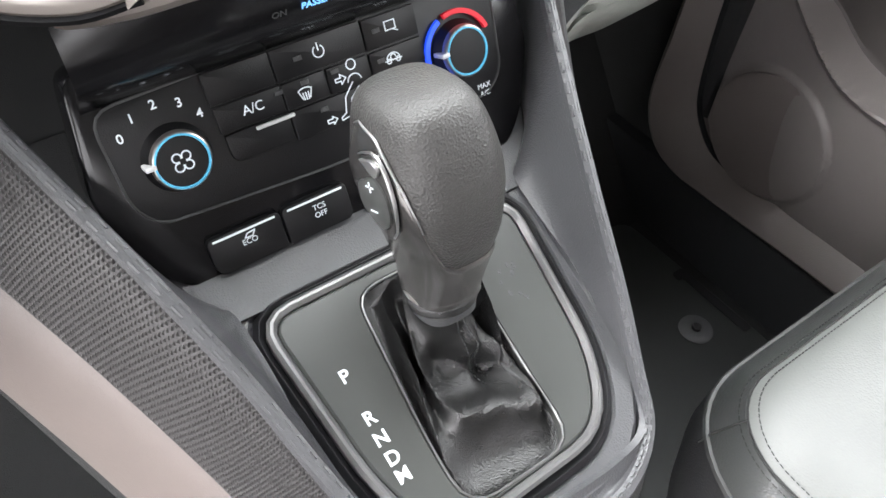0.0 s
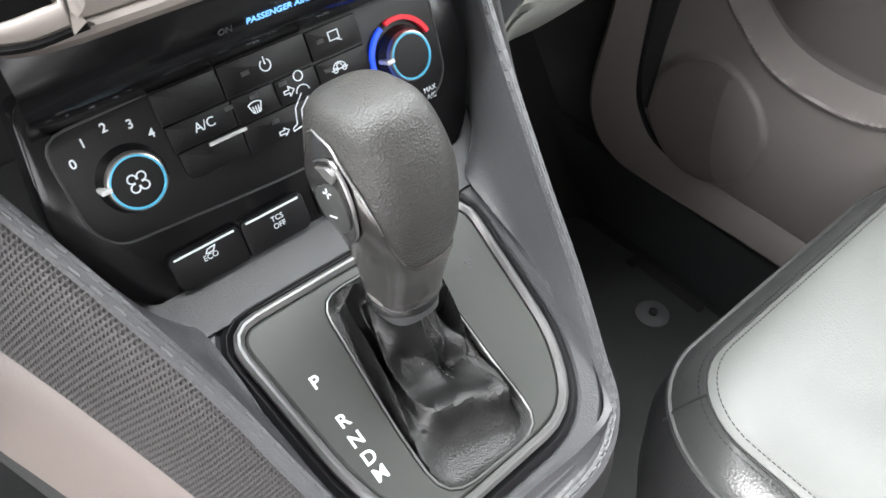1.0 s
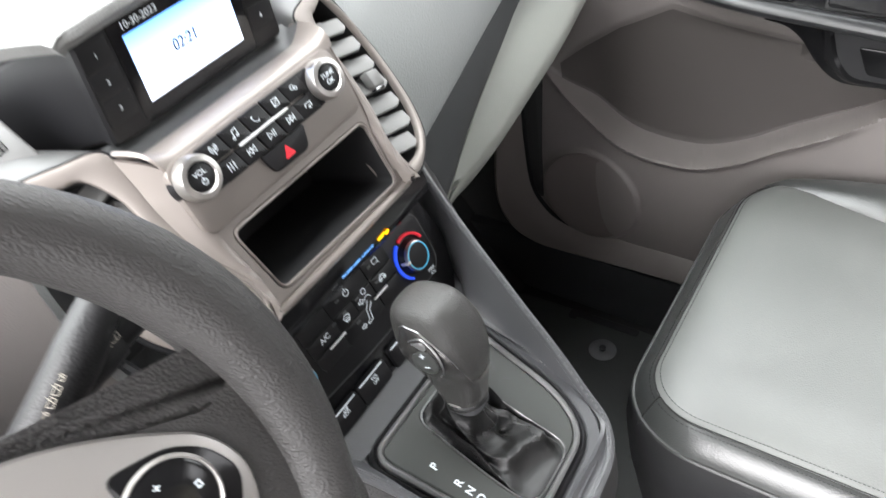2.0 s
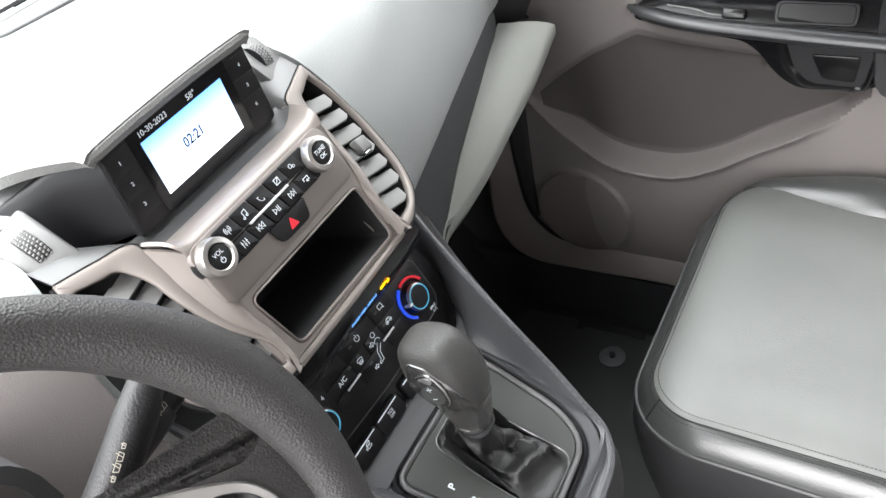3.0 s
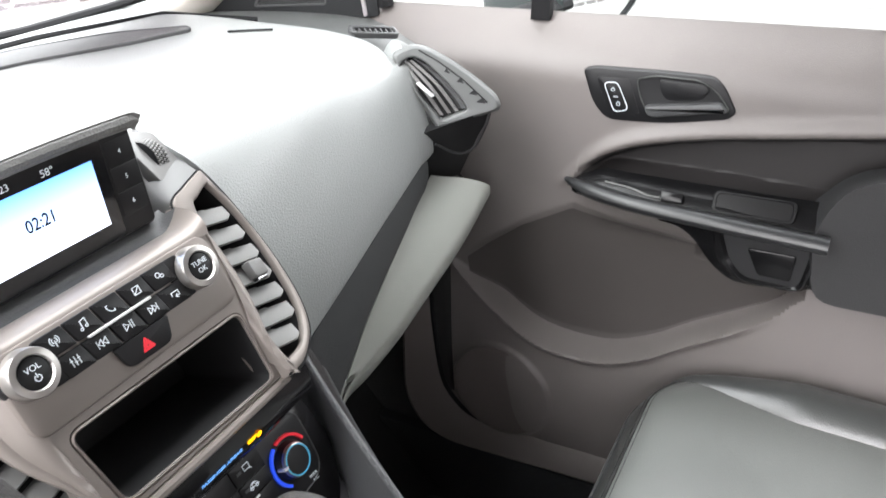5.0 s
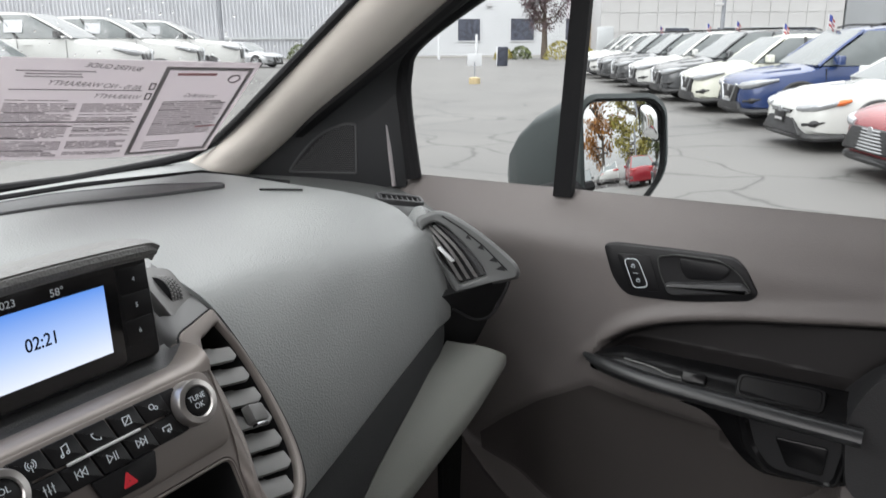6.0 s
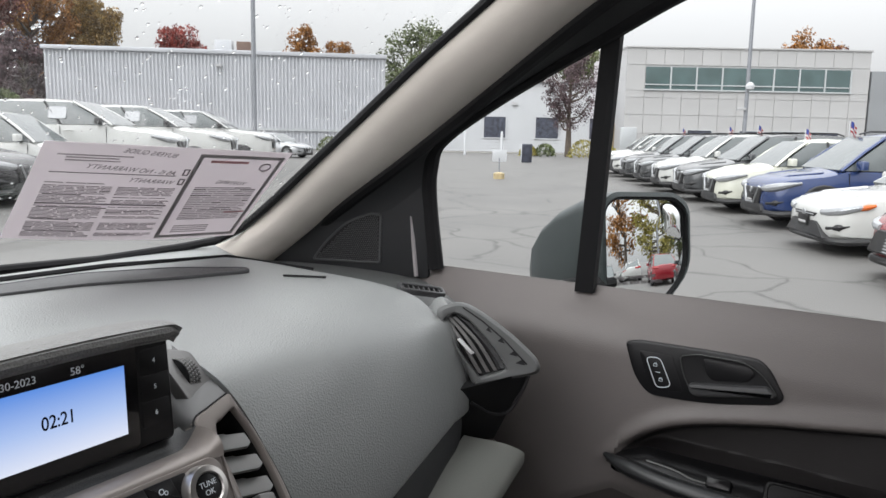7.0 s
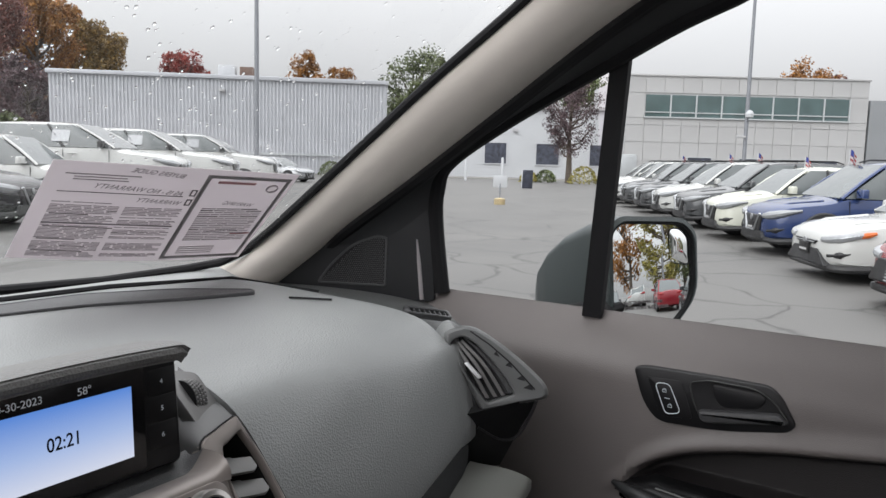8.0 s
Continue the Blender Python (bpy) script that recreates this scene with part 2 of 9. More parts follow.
def inset(poly, d):
    m, out = len(poly), []
    area = sum(poly[i - 1][0] * poly[i][1] - poly[i][0] * poly[i - 1][1] for i in range(m))
    sgn = 1 if area > 0 else -1
    for i in range(m):
        a, p, b = Vector(poly[i - 1]), Vector(poly[i]), Vector(poly[(i + 1) % m])
        e1, e2 = (p - a), (b - p)
        if e1.length < 1e-9 or e2.length < 1e-9:
            out.append((p.x, p.y))
            continue
        e1.normalize(), e2.normalize()
        n1, n2 = Vector((-e1.y, e1.x)) * sgn, Vector((-e2.y, e2.x)) * sgn
        v = n1 + n2
        v = v / max(v.length_squared / 2, 0.5)
        out.append((p.x + v.x * d, p.y + v.y * d))
    return out


def ring_verts(bm, pts, m=EYE4):
    return [bm.verts.new(m @ Vector(p)) for p in pts]


def bridge(bm, a, b, closed=True):
    n = len(a)
    for i in range(n if closed else n - 1):
        j = (i + 1) % n
        bm.faces.new((a[i], a[j], b[j], b[i]))


def slab(bm, poly, w0, w1, m=EYE4, bev=0.0, hole=None):
    """A plate from w0 to w1 on a panel, its upper edge rounded; hole: a second outline of as many corners."""
    if hole is None:
        lo = ring_verts(bm, [(x, y, w0) for x, y in poly], m)
        if bev > 0:
            mid = ring_verts(bm, [(x, y, w1 - bev) for x, y in poly], m)
            q = ring_verts(bm, [(x, y, w1 - bev * 0.3) for x, y in inset(poly, bev * 0.3)], m)
            hi = ring_verts(bm, [(x, y, w1) for x, y in inset(poly, bev)], m)
            bridge(bm, lo, mid), bridge(bm, mid, q), bridge(bm, q, hi)
        else:
            hi = ring_verts(bm, [(x, y, w1) for x, y in poly], m)
            bridge(bm, lo, hi)
        bm.faces.new(hi)
        bm.faces.new(list(reversed(lo)))
    else:
        lo, hi = ring_verts(bm, [(x, y, w0) for x, y in poly], m), ring_verts(bm, [(x, y, w1 - bev) for x, y in poly], m)
        hlo, hhi = ring_verts(bm, [(x, y, w0) for x, y in hole], m), ring_verts(bm, [(x, y, w1 - bev) for x, y in hole], m)
        bridge(bm, lo, hi), bridge(bm, hhi, hlo), bridge(bm, hlo, lo)
        if bev > 0:
            hi2 = ring_verts(bm, [(x, y, w1) for x, y in inset(poly, bev)], m)
            hh2 = ring_verts(bm, [(x, y, w1) for x, y in inset(hole, -bev)], m)
            bridge(bm, hi, hi2), bridge(bm, hi2, hh2), bridge(bm, hh2, hhi)
        else:
            bridge(bm, hi, hhi)


def lathe(bm, profile, m=EYE4, n=32, cap=True):
    """profile: (radius, height) pairs from below to above, turned round the local z axis."""
    rings = [ring_verts(bm, [(r * math.cos(2 * math.pi * i / n), r * math.sin(2 * math.pi * i / n), h) for i in range(n)], m) for r, h in profile]
    for a, b in zip(rings, rings[1:]):
        bridge(bm, a, b)
    if cap:
        bm.faces.new(rings[-1])
        bm.faces.new(list(reversed(rings[0])))


def loft(bm, rings, closed=True, caps=True, m=EYE4):
    rs = [ring_verts(bm, r, m) for r in rings]
    for a, b in zip(rs, rs[1:]):
        bridge(bm, a, b, closed)
    if caps and closed:
        bm.faces.new(list(reversed(rs[0])))
        bm.faces.new(rs[-1])


def spline(pts, n):
    """n points along a smooth curve through pts (numbers of any dimension)."""
    p = [np.array(q, float) for q in pts]
    p = [2 * p[0] - p[1]] + p + [2 * p[-1] - p[-2]]
    out, k = [], len(p) - 3
    for i in range(n):
        s = i / (n - 1) * k
        j = min(int(s), k - 1)
        f = s - j
        a, b, c, d = p[j], p[j + 1], p[j + 2], p[j + 3]
        out.append(0.5 * (2 * b + (c - a) * f + (2 * a - 5 * b + 4 * c - d) * f * f + (3 * b - 3 * c + d - a) * f ** 3))
    return out


def tube(bm, pts, r, n=10, closed=False, m=EYE4, flat=1.0):
    """A round bar along pts; r is one radius, or one for each point; flat squashes it."""
    pts = [Vector(p) for p in pts]
    k = len(pts)
    rings, ref = [], None
    for i, p in enumerate(pts):
        a = pts[i - 1] if (i > 0 or closed) else p
        b = pts[(i + 1) % k] if (i < k - 1 or closed) else p
        d = (b - a).normalized()
        if ref is None:
            ref = Vector((0, 0, 1)) if abs(d.z) < 0.9 else Vector((1, 0, 0))
        u = d.cross(ref).normalized()
        v = u.cross(d).normalized()
        ref = v
        rad = r[i] if isinstance(r, (list, tuple)) else r
        rings.append([p + (u * math.cos(2 * math.pi * j / n) + v * math.sin(2 * math.pi * j / n) * flat) * rad for j in range(n)])
    vs = [ring_verts(bm, q, m) for q in rings]
    for i in range(k if closed else k - 1):
        bridge(bm, vs[i], vs[(i + 1) % k])
    if not closed:
        bm.faces.new(list(reversed(vs[0])))
        bm.faces.new(vs[-1])


def sheet(bm, f, nu, nv, thick=0.0):
    """A surface f(u, v) -> point, u and v from 0 to 1; with a thickness it is a closed shell."""
    g = [[Vector(f(i / (nu - 1), j / (nv - 1))) for j in range(nv)] for i in range(nu)]
    top = [[bm.verts.new(p) for p in row] for row in g]
    for i in range(nu - 1):
        for j in range(nv - 1):
            bm.faces.new((top[i][j], top[i + 1][j], top[i + 1][j + 1], top[i][j + 1]))
    if thick:
        low = []
        for i in range(nu):
            row = []
            for j in range(nv):
                du = g[min(i + 1, nu - 1)][j] - g[max(i - 1, 0)][j]
                dv = g[i][min(j + 1, nv - 1)] - g[i][max(j - 1, 0)]
                nrm = du.cross(dv)
                nrm = nrm.normalized() if nrm.length > 1e-12 else Vector((0, 0, 1))
                row.append(bm.verts.new(g[i][j] - nrm * thick))
            low.append(row)
        for i in range(nu - 1):
            for j in range(nv - 1):
                bm.faces.new((low[i][j], low[i][j + 1], low[i + 1][j + 1], low[i + 1][j]))
        for i in range(nu - 1):
            bm.faces.new((top[i][0], low[i][0], low[i + 1][0], top[i + 1][0]))
            bm.faces.new((top[i][-1], top[i + 1][-1], low[i + 1][-1], low[i][-1]))
        for j in range(nv - 1):
            bm.faces.new((top[0][j], top[0][j + 1], low[0][j + 1], low[0][j]))
            bm.faces.new((top[-1][j], low[-1][j], low[-1][j + 1], top[-1][j + 1]))


def box(bm, c, s, m=EYE4, bev=0.0):
    slab(bm, rrect(c[0], c[1], s[0], s[1], min(bev, 0.3 * min(s[0], s[1])), 2) if bev else rrect(c[0], c[1], s[0], s[1]), c[2] - s[2] / 2, c[2] + s[2] / 2, m, bev)


def words(name, text, size, m, material, parent, align="CENTER", depth=0.0002, bold=0.0, squeeze=1.0, label=""):
    """Lettering in the built-in font, lying on a panel frame m."""
    cu = bpy.data.curves.new(name, "FONT")
    cu.body, cu.size, cu.align_x, cu.align_y, cu.extrude, cu.offset = text, size, align, "CENTER", depth, bold
    tmp = bpy.data.objects.new(name, cu)
    scene.collection.objects.link(tmp)
    me = bpy.data.meshes.new_from_object(tmp.evaluated_get(bpy.context.evaluated_depsgraph_get()))
    bpy.data.objects.remove(tmp)
    bpy.data.curves.remove(cu)
    me.transform(m @ Matrix.Diagonal((squeeze, 1, 1, 1)))
    me.materials.clear()
    me.materials.append(material)
    ob = new(name, me)
    ob.parent = parent
    if parent.type == "EMPTY":
        ob.matrix_parent_inverse = Matrix.Translation(parent.location).inverted()
    if label:
        ob["label"] = label
    return ob


def at(m, u, v, w=0.0, turn=0.0):
    """The frame m moved by (u, v, w) within itself, and turned on it."""
    return m @ Matrix.Translation((u, v, w)) @ Matrix.Rotation(radians(turn), 4, "Z")


def strokes(bm, lines, r, m):
    """Thin raised lines of an icon on a panel."""
    for line in lines:
        pts = [Vector((x, y, 0)) for x, y in line]
        for a, b in zip(pts, pts[1:]):
            d = b - a
            if d.length < 1e-7:
                continue
            d.normalize()
            n = Vector((-d.y, d.x, 0)) * r
            a2, b2 = a - d * r * 0.6, b + d * r * 0.6
            lo = ring_verts(bm, [a2 - n, b2 - n, b2 + n, a2 + n], m)
            hi = ring_verts(bm, [q + Vector((0, 0, 0.0003)) for q in (a2 - n, b2 - n, b2 + n, a2 + n)], m)
            bridge(bm, lo, hi)
            bm.faces.new(hi)


def arc(cx, cy, r, a0, a1, n=14):
    return [(cx + r * math.cos(radians(a0 + (a1 - a0) * i / n)), cy + r * math.sin(radians(a0 + (a1 - a0) * i / n))) for i in range(n + 1)]


# ---- van shell ----
def wall_box(name, lo, hi, material, bev=0.0):
    bm = bmesh.new()
    c = [(a + b) / 2 for a, b in zip(lo, hi)]
    box(bm, c, [b - a for a, b in zip(lo, hi)], bev=bev)
    return tagged(part(name, bm, material, None), kind="structure")


GF = 0.40                    # cabin floor
BELT = 1.315                 # window sill height
bm = bmesh.new()
sheet(bm, lambda u, v: (-0.76 + 1.52 * u, *((-2.3 + 3.05 * v / 0.8, GF) if v < 0.8 else (0.75 + 0.27 * (v - 0.8) / 0.2, GF + 0.34 * (v - 0.8) / 0.2))), 24, 40, 0.03)
tagged(part("floor", bm, M_CARPET, None), "dark charcoal carpet on the van floor and toe board", "floor", kind="structure")
wall_box("wall_firewall", (-0.80, 1.03, 0.40), (0.80, 1.07, 1.28), M_CARPET)
wall_box("wall_rear_lower", (-0.80, -2.36, 0.38), (0.80, -2.30, 1.25), M_TAUPE)
wall_box("wall_rear_upper", (-0.80, -2.36, 1.66), (0.80, -2.30, 1.86), M_HEADLINER)
for k, x in enumerate((-0.80, 0.0, 0.72)):
    wall_box("wall_rear_post_%d" % (k + 1), (x, -2.36, 1.25), (x + 0.08, -2.30, 1.66), M_HEADLINER)
# headliner, curved down at both sides
bm = bmesh.new()
sheet(bm, lambda u, v: (-0.66 + 1.32 * u, 0.47 - 2.83 * v, 1.80 + 0.05 * (1 - abs(2 * u - 1) ** 3) + 0.03 * min(v * 8, 1)), 20, 24, -0.03)
tagged(part("ceiling", bm, M_HEADLINER, None), "pale grey headliner", "ceiling", kind="structure")
# driver's side: a plain low wall, posts and rear quarter round the open doorway
wall_box("wall_left_lower", (-0.80, -2.36, 0.38), (-0.73, -0.36, BELT), M_TAUPE, 0.01)
wall_box("wall_left_cowl", (-0.80, 0.80, 0.38), (-0.73, 1.07, BELT), M_TAUPE, 0.01)
wall_box("sill_left", (-0.80, -0.40, 0.36), (-0.68, 0.84, 0.475), M_DASH2, 0.012)
# unseen low wall across the doorway, added to block low light
wall_box("wall_left_door", (-0.80, -0.36, 0.475), (-0.74, 0.80, 0.86), M_TAUPE, 0.01)
wall_box("wall_left_post_1", (-0.78, -0.50, BELT), (-0.70, -0.36, 1.80), M_HEADLINER)
wall_box("wall_left_post_2", (-0.78, -2.36, BELT), (-0.70, -1.55, 1.80), M_HEADLINER)
wall_box("wall_left_upper", (-0.78, -2.36, 1.73), (-0.64, 0.30, 1.84), M_HEADLINER, 0.02)
# passenger's side behind the front door
wall_box("wall_right_lower", (0.73, -2.36, 0.38), (0.80, -0.36, BELT), M_TAUPE, 0.01)
wall_box("wall_right_post_1", (0.66, -0.52, BELT), (0.78, -0.36, 1.80), M_HEADLINER)
wall_box("wall_right_post_2", (0.70, -2.36, BELT), (0.78, -1.55, 1.80), M_HEADLINER)
wall_box("wall_right_upper", (0.64, -2.36, 1.73), (0.78, 0.30, 1.84), M_HEADLINER, 0.02)
wall_box("header_front", (-0.58, 0.40, 1.775), (0.58, 0.52, 1.83), M_HEADLINER, 0.02)
# sill under the passenger's door, and the side of the footwell
wall_box("sill_right", (0.676, -0.40, 0.36), (0.80, 0.98, 0.536), M_SAIL, 0.006)
wall_box("wall_kick_right", (0.70, 0.70, 0.38), (0.80, 1.05, 1.25), M_CARPET, 0.02)
# bonnet beyond the windscreen
bm = bmesh.new()
sheet(bm, lambda u, v: (-0.80 + 1.6 * u, 1.16 + 0.75 * v, 1.20 - 0.10 * v - 0.17 * v ** 3 - 0.07 * abs(2 * u - 1) ** 4), 20, 14, 0.02)
tagged(part("bonnet", bm, M_VANPAINT, None), "silver painted bonnet of the van", "bonnet", kind="structure")

# windscreen
WS_UP = Vector((0, -1, 0.69)).normalized()


def screen_pt(x, v):
    """A point on the windscreen; v is the way up along it."""
    bow = 0.10 * (x / 0.62) ** 2
    p = Vector((x, 1.175 - bow * 0.75, 1.325)) + WS_UP * v
    return p


windscreen = thing("windscreen", (0, 1.12, 1.33), "clear laminated windscreen with raindrops on it", "windscreen")
bm = bmesh.new()
sheet(bm, lambda u, v: screen_pt(-0.64 + 1.28 * u, -0.03 + 0.82 * v) + Vector((0, 0.012, 0.012)), 24, 10, 0.004)
glass = part("glass", bm, M_GLASS, windscreen)
glass.visible_shadow = False
bm = bmesh.new()
tube(bm, [(-0.60, 1.09, 1.362), (-0.54, 1.117, 1.346), (-0.40, 1.135, 1.343), (0, 1.165, 1.345), (0.20, 1.155, 1.343), (0.371, 1.125, 1.342), (0.50, 1.115, 1.346), (0.558, 1.10, 1.352), (0.592, 1.075, 1.372), (0.593, 1.02, 1.410), (0.584, 0.876, 1.510), (0.571, 0.724, 1.615), (0.569, 0.604, 1.697), (0.56, 0.49, 1.775)], 0.0065, 8)
part("black_seal", bm, M_RUBBER, windscreen, "black frit and seal along the glass edge")
M_DROP = bpy.data.materials.new("water_drop")
M_DROP.use_nodes = True
dt = M_DROP.node_tree
dg = dt.nodes.new("ShaderNodeBsdfGlass")
dg.inputs["IOR"].default_value, dg.inputs["Roughness"].default_value = 1.33, 0.0
dt.links.new(dg.outputs[0], dt.nodes["Material Output"].inputs[0])
bm = bmesh.new()
rnd = random.Random(7)
for i in range(900):
    p = screen_pt(rnd.uniform(0.0, 0.60), rnd.uniform(0.05, 0.62) ** 0.85) + Vector((0, 0.016, 0.016))
    r = rnd.choice((0.0007, 0.0009, 0.0009, 0.0012, 0.0012, 0.0016, 0.0020))
    mm = axes(p, (1, 0, 0), WS_UP) @ Matrix.Diagonal((1, rnd.uniform(1, 1.5), -1, 1))
    lathe(bm, [(r, 0), (r * 0.8, r * 0.35), (r * 0.35, r * 0.5)], mm, 8)
drops = part("raindrops", bm, M_DROP, windscreen, "small raindrops")
drops["kind"] = "stuff"
drops.visible_shadow = False

# A-pillar trims
L_EDGE = [(0.560, 1.130, 1.335), (0.592, 1.078, 1.362), (0.600, 1.010, 1.418), (0.586, 0.876, 1.513), (0.572, 0.724, 1.618), (0.570, 0.604, 1.700), (0.56, 0.47, 1.79)]
R_EDGE = [(0.640, 1.070, 1.300), (0.660, 1.000, 1.360), (0.662, 0.930, 1.416), (0.662, 0.817, 1.489), (0.650, 0.681, 1.576), (0.629, 0.520, 1.677), (0.612, 0.40, 1.742)]


def pillar_pt(side):
    def f(u, v):
        a = Vector(spline(L_EDGE, 61)[round(v * 60)])
        b = Vector(spline(R_EDGE, 61)[round(v * 60)])
        p = a.lerp(b, u)
        p += Vector((-0.55, -0.7, -0.2)) * 0.027 * (1 - abs(2 * u - 1) ** 2.6)
        return (side * p.x, p.y, p.z)
    return f


for side, nm in ((1, "pillar_right"), (-1, "pillar_left")):
    bm = bmesh.new()
    sheet(bm, pillar_pt(side), 13, 31, 0.012 * side)
    trim_ = part(nm, bm, M_PILLAR, None)
    tagged(trim_, "pale beige cloth-covered windscreen pillar trim", "pillar trim", kind="structure")
    bm = bmesh.new()
    tube(bm, [(side * (x + 0.012), y, z - 0.004) for x, y, z in spline(R_EDGE, 40)], 0.010, 8)
    part("pillar_seal", bm, M_RUBBER, trim_, "black rubber seal along the pillar")


# ---- dashboard ----
def dash_edge(x):
    """y and z of the lower edge of the pad at x."""
    a = abs(x)
    y = 0.555 + (min(a, 0.50) - 0.16) * 0.16
    z = 1.130 + (min(a, 0.54) - 0.16) * 0.155
    if x > 0.532:
        k = min((x - 0.532) / 0.03, 1.0)
        y, z = y + 0.045 * k, z + 0.075 * k
    return y, z




def dash_profile(x):
    y, z = dash_edge(x)
    a = abs(x)
    end = max(0.0, (a - 0.50) / 0.12)
    drop = 0.045 * min(end, 1.0) ** 2
    top = 1.333 - drop
    f = max(0.0, min((a - 0.125) / 0.06, 1.0))
    pts = [(y + 0.06, z - 0.025), (y + 0.008, z - 0.010), (y, z + 0.008), (y + 0.010, z + 0.055), (y + 0.028, z + 0.105),
           (y + 0.050, min(z + 0.150, top - 0.03)), (y + 0.085, top - 0.010), (y + 0.15, top), (0.86, top + 0.003), (0.97, top + 0.006), (1.05, top + 0.006), (1.115, 1.342)]
    return [(q, min(h, top - 0.012 + 0.0012 * i)) if i < 6 else (q, h) for i, (q, h) in enumerate(pts)]


def dash_pt(x, v):
    p = spline(dash_profile(x), 61)[round(v * 60)]
    return Vector((x, p[0], p[1]))


dashboard = thing("dashboard", (0, 0.75, 1.15), "charcoal soft-touch dashboard with rounded pad, side vent and tray", "dashboard")
for name, x0, x1 in (("passenger_pad", 0.158, 0.618), ("driver_pad", -0.70, -0.158)):
    bm = bmesh.new()

    def pad(u, v, x0=x0, x1=x1):
        x = x0 + (x1 - x0) * u
        p = dash_pt(x, v)
        # the inner side follows the crescent rim of the centre stack
        near = abs(x0) < 0.2
        k = (1 - u) if near else u
        if k > 0.6:
            s = -0.002 + 0.020 * max(0.0, 1 - ((p.z - 1.225) / 0.10) ** 2)
            w = (k - 0.6) / 0.4
            p.x += (s if near else -s) * w * (1 if p.y < 0.66 else max(0, 1 - (p.y - 0.66) / 0.06))
        return p
    sheet(bm, pad, 60, 61, 0.006)
    part(name, bm, M_DASH, dashboard)
bm = bmesh.new()
sheet(bm, lambda u, v: pad(u * 0.985, round((0.04 + 0.42 * v) * 60) / 60) + Vector((0, -0.007, -0.001)), 40, 26, 0.004)
part("column_side_panel", bm, M_TAUPE, dashboard, "dark taupe grained panel beside the steering column")
bm = bmesh.new()
sheet(bm, lambda u, v: (-0.172 + 0.344 * u, 0.705 + 0.411 * v, 1.325 + 0.014 * min(v * 4, 1) + (0.003 if v > 0.9 else 0)), 10, 24, 0.006)
part("middle_pad", bm, M_DASH, dashboard)
bm = bmesh.new()
tube(bm, [(-0.55, 1.08, 1.343), (0, 1.10, 1.342), (0.35, 1.075, 1.342), (0.52, 1.03, 1.338), (0.60, 0.93, 1.318)], 0.004, 6)
part("rear_seam", bm, M_RUBBER, dashboard, "dark seam along the windscreen")
bm = bmesh.new()
tray_poly = rounded([(0.10, 1.02), (0.26, 0.985), (0.36, 0.935), (0.45, 0.905), (0.462, 0.925), (0.40, 1.00), (0.30, 1.055), (0.10, 1.065)], 0.02)
slab(bm, tray_poly, 1.330, 1.3425, bev=0.001, hole=inset(tray_poly, 0.003))
part("tray_rim", bm, M_DASH2, dashboard)
bm = bmesh.new()
slab(bm, inset(tray_poly, 0.003), 1.328, 1.3415)
part("tray", bm, M_DASH2, dashboard, "shallow dark storage tray")
bm = bmesh.new()
tube(bm, [(0.465, 0.86, 1.3375), (0.478, 0.835, 1.3375), (0.492, 0.81, 1.337)], 0.0022, 6, flat=0.6)
part("sun_sensor_slot", bm, M_RUBBER, dashboard)

# knit strip between the pad and the glovebox
bm = bmesh.new()


GU = [(0.150, 0.566, 0.965), (0.215, 0.576, 1.000), (0.255, 0.582, 1.025), (0.323, 0.593, 1.063), (0.382, 0.602, 1.086), (0.440, 0.611, 1.105), (0.492, 0.620, 1.123), (0.548, 0.628, 1.139)]
GL = [(0.150, 0.574, 0.955), (0.215, 0.578, 0.990), (0.255, 0.580, 1.018), (0.310, 0.580, 1.020), (0.375, 0.578, 1.030), (0.446, 0.576, 1.050), (0.530, 0.574, 1.074), (0.608, 0.573, 1.107)]
g_up, g_low = spline(GU, 61), spline(GL, 61)


def strip(u, v):
    x = 0.165 + 0.350 * u
    y, z = dash_edge(min(x, 0.50))
    k = float(np.interp(x, [q[0] for q in g_up], range(61)))
    q = g_up[min(60, round(k))]
    zb = float(np.interp(x, [p[0] for p in g_up], [p[2] for p in g_up]))
    yb = float(np.interp(x, [p[0] for p in g_up], [p[1] for p in g_up]))
    return (x, y + 0.004 + (yb - y - 0.004) * v - 0.004 * math.sin(math.pi * v), z - 0.004 + (zb + 0.006 - z) * v)


sheet(bm, strip, 30, 8, 0.004)
part("knit_strip", bm, M_KNIT, dashboard, "ribbed black knit trim strip")
bm = bmesh.new()
for i in range(46):
    for j in range(3):
        off = Vector((0, -0.0012, 0.0))
        tube(bm, [Vector(strip(min(1, (i + (j + f) * 0.9) / 47.5), 0.05 + 0.90 * (j + f) / 3)) + off for f in (0, 0.5, 1)], 0.0009, 4)
part("knit_rib", bm, M_KNIT, dashboard)["kind"] = "stuff"

# glovebox
glovebox = thing("glovebox", (0.4, 0.60, 0.90), "pale grey glovebox with a rounded upper edge, closed", "glovebox")
bm = bmesh.new()


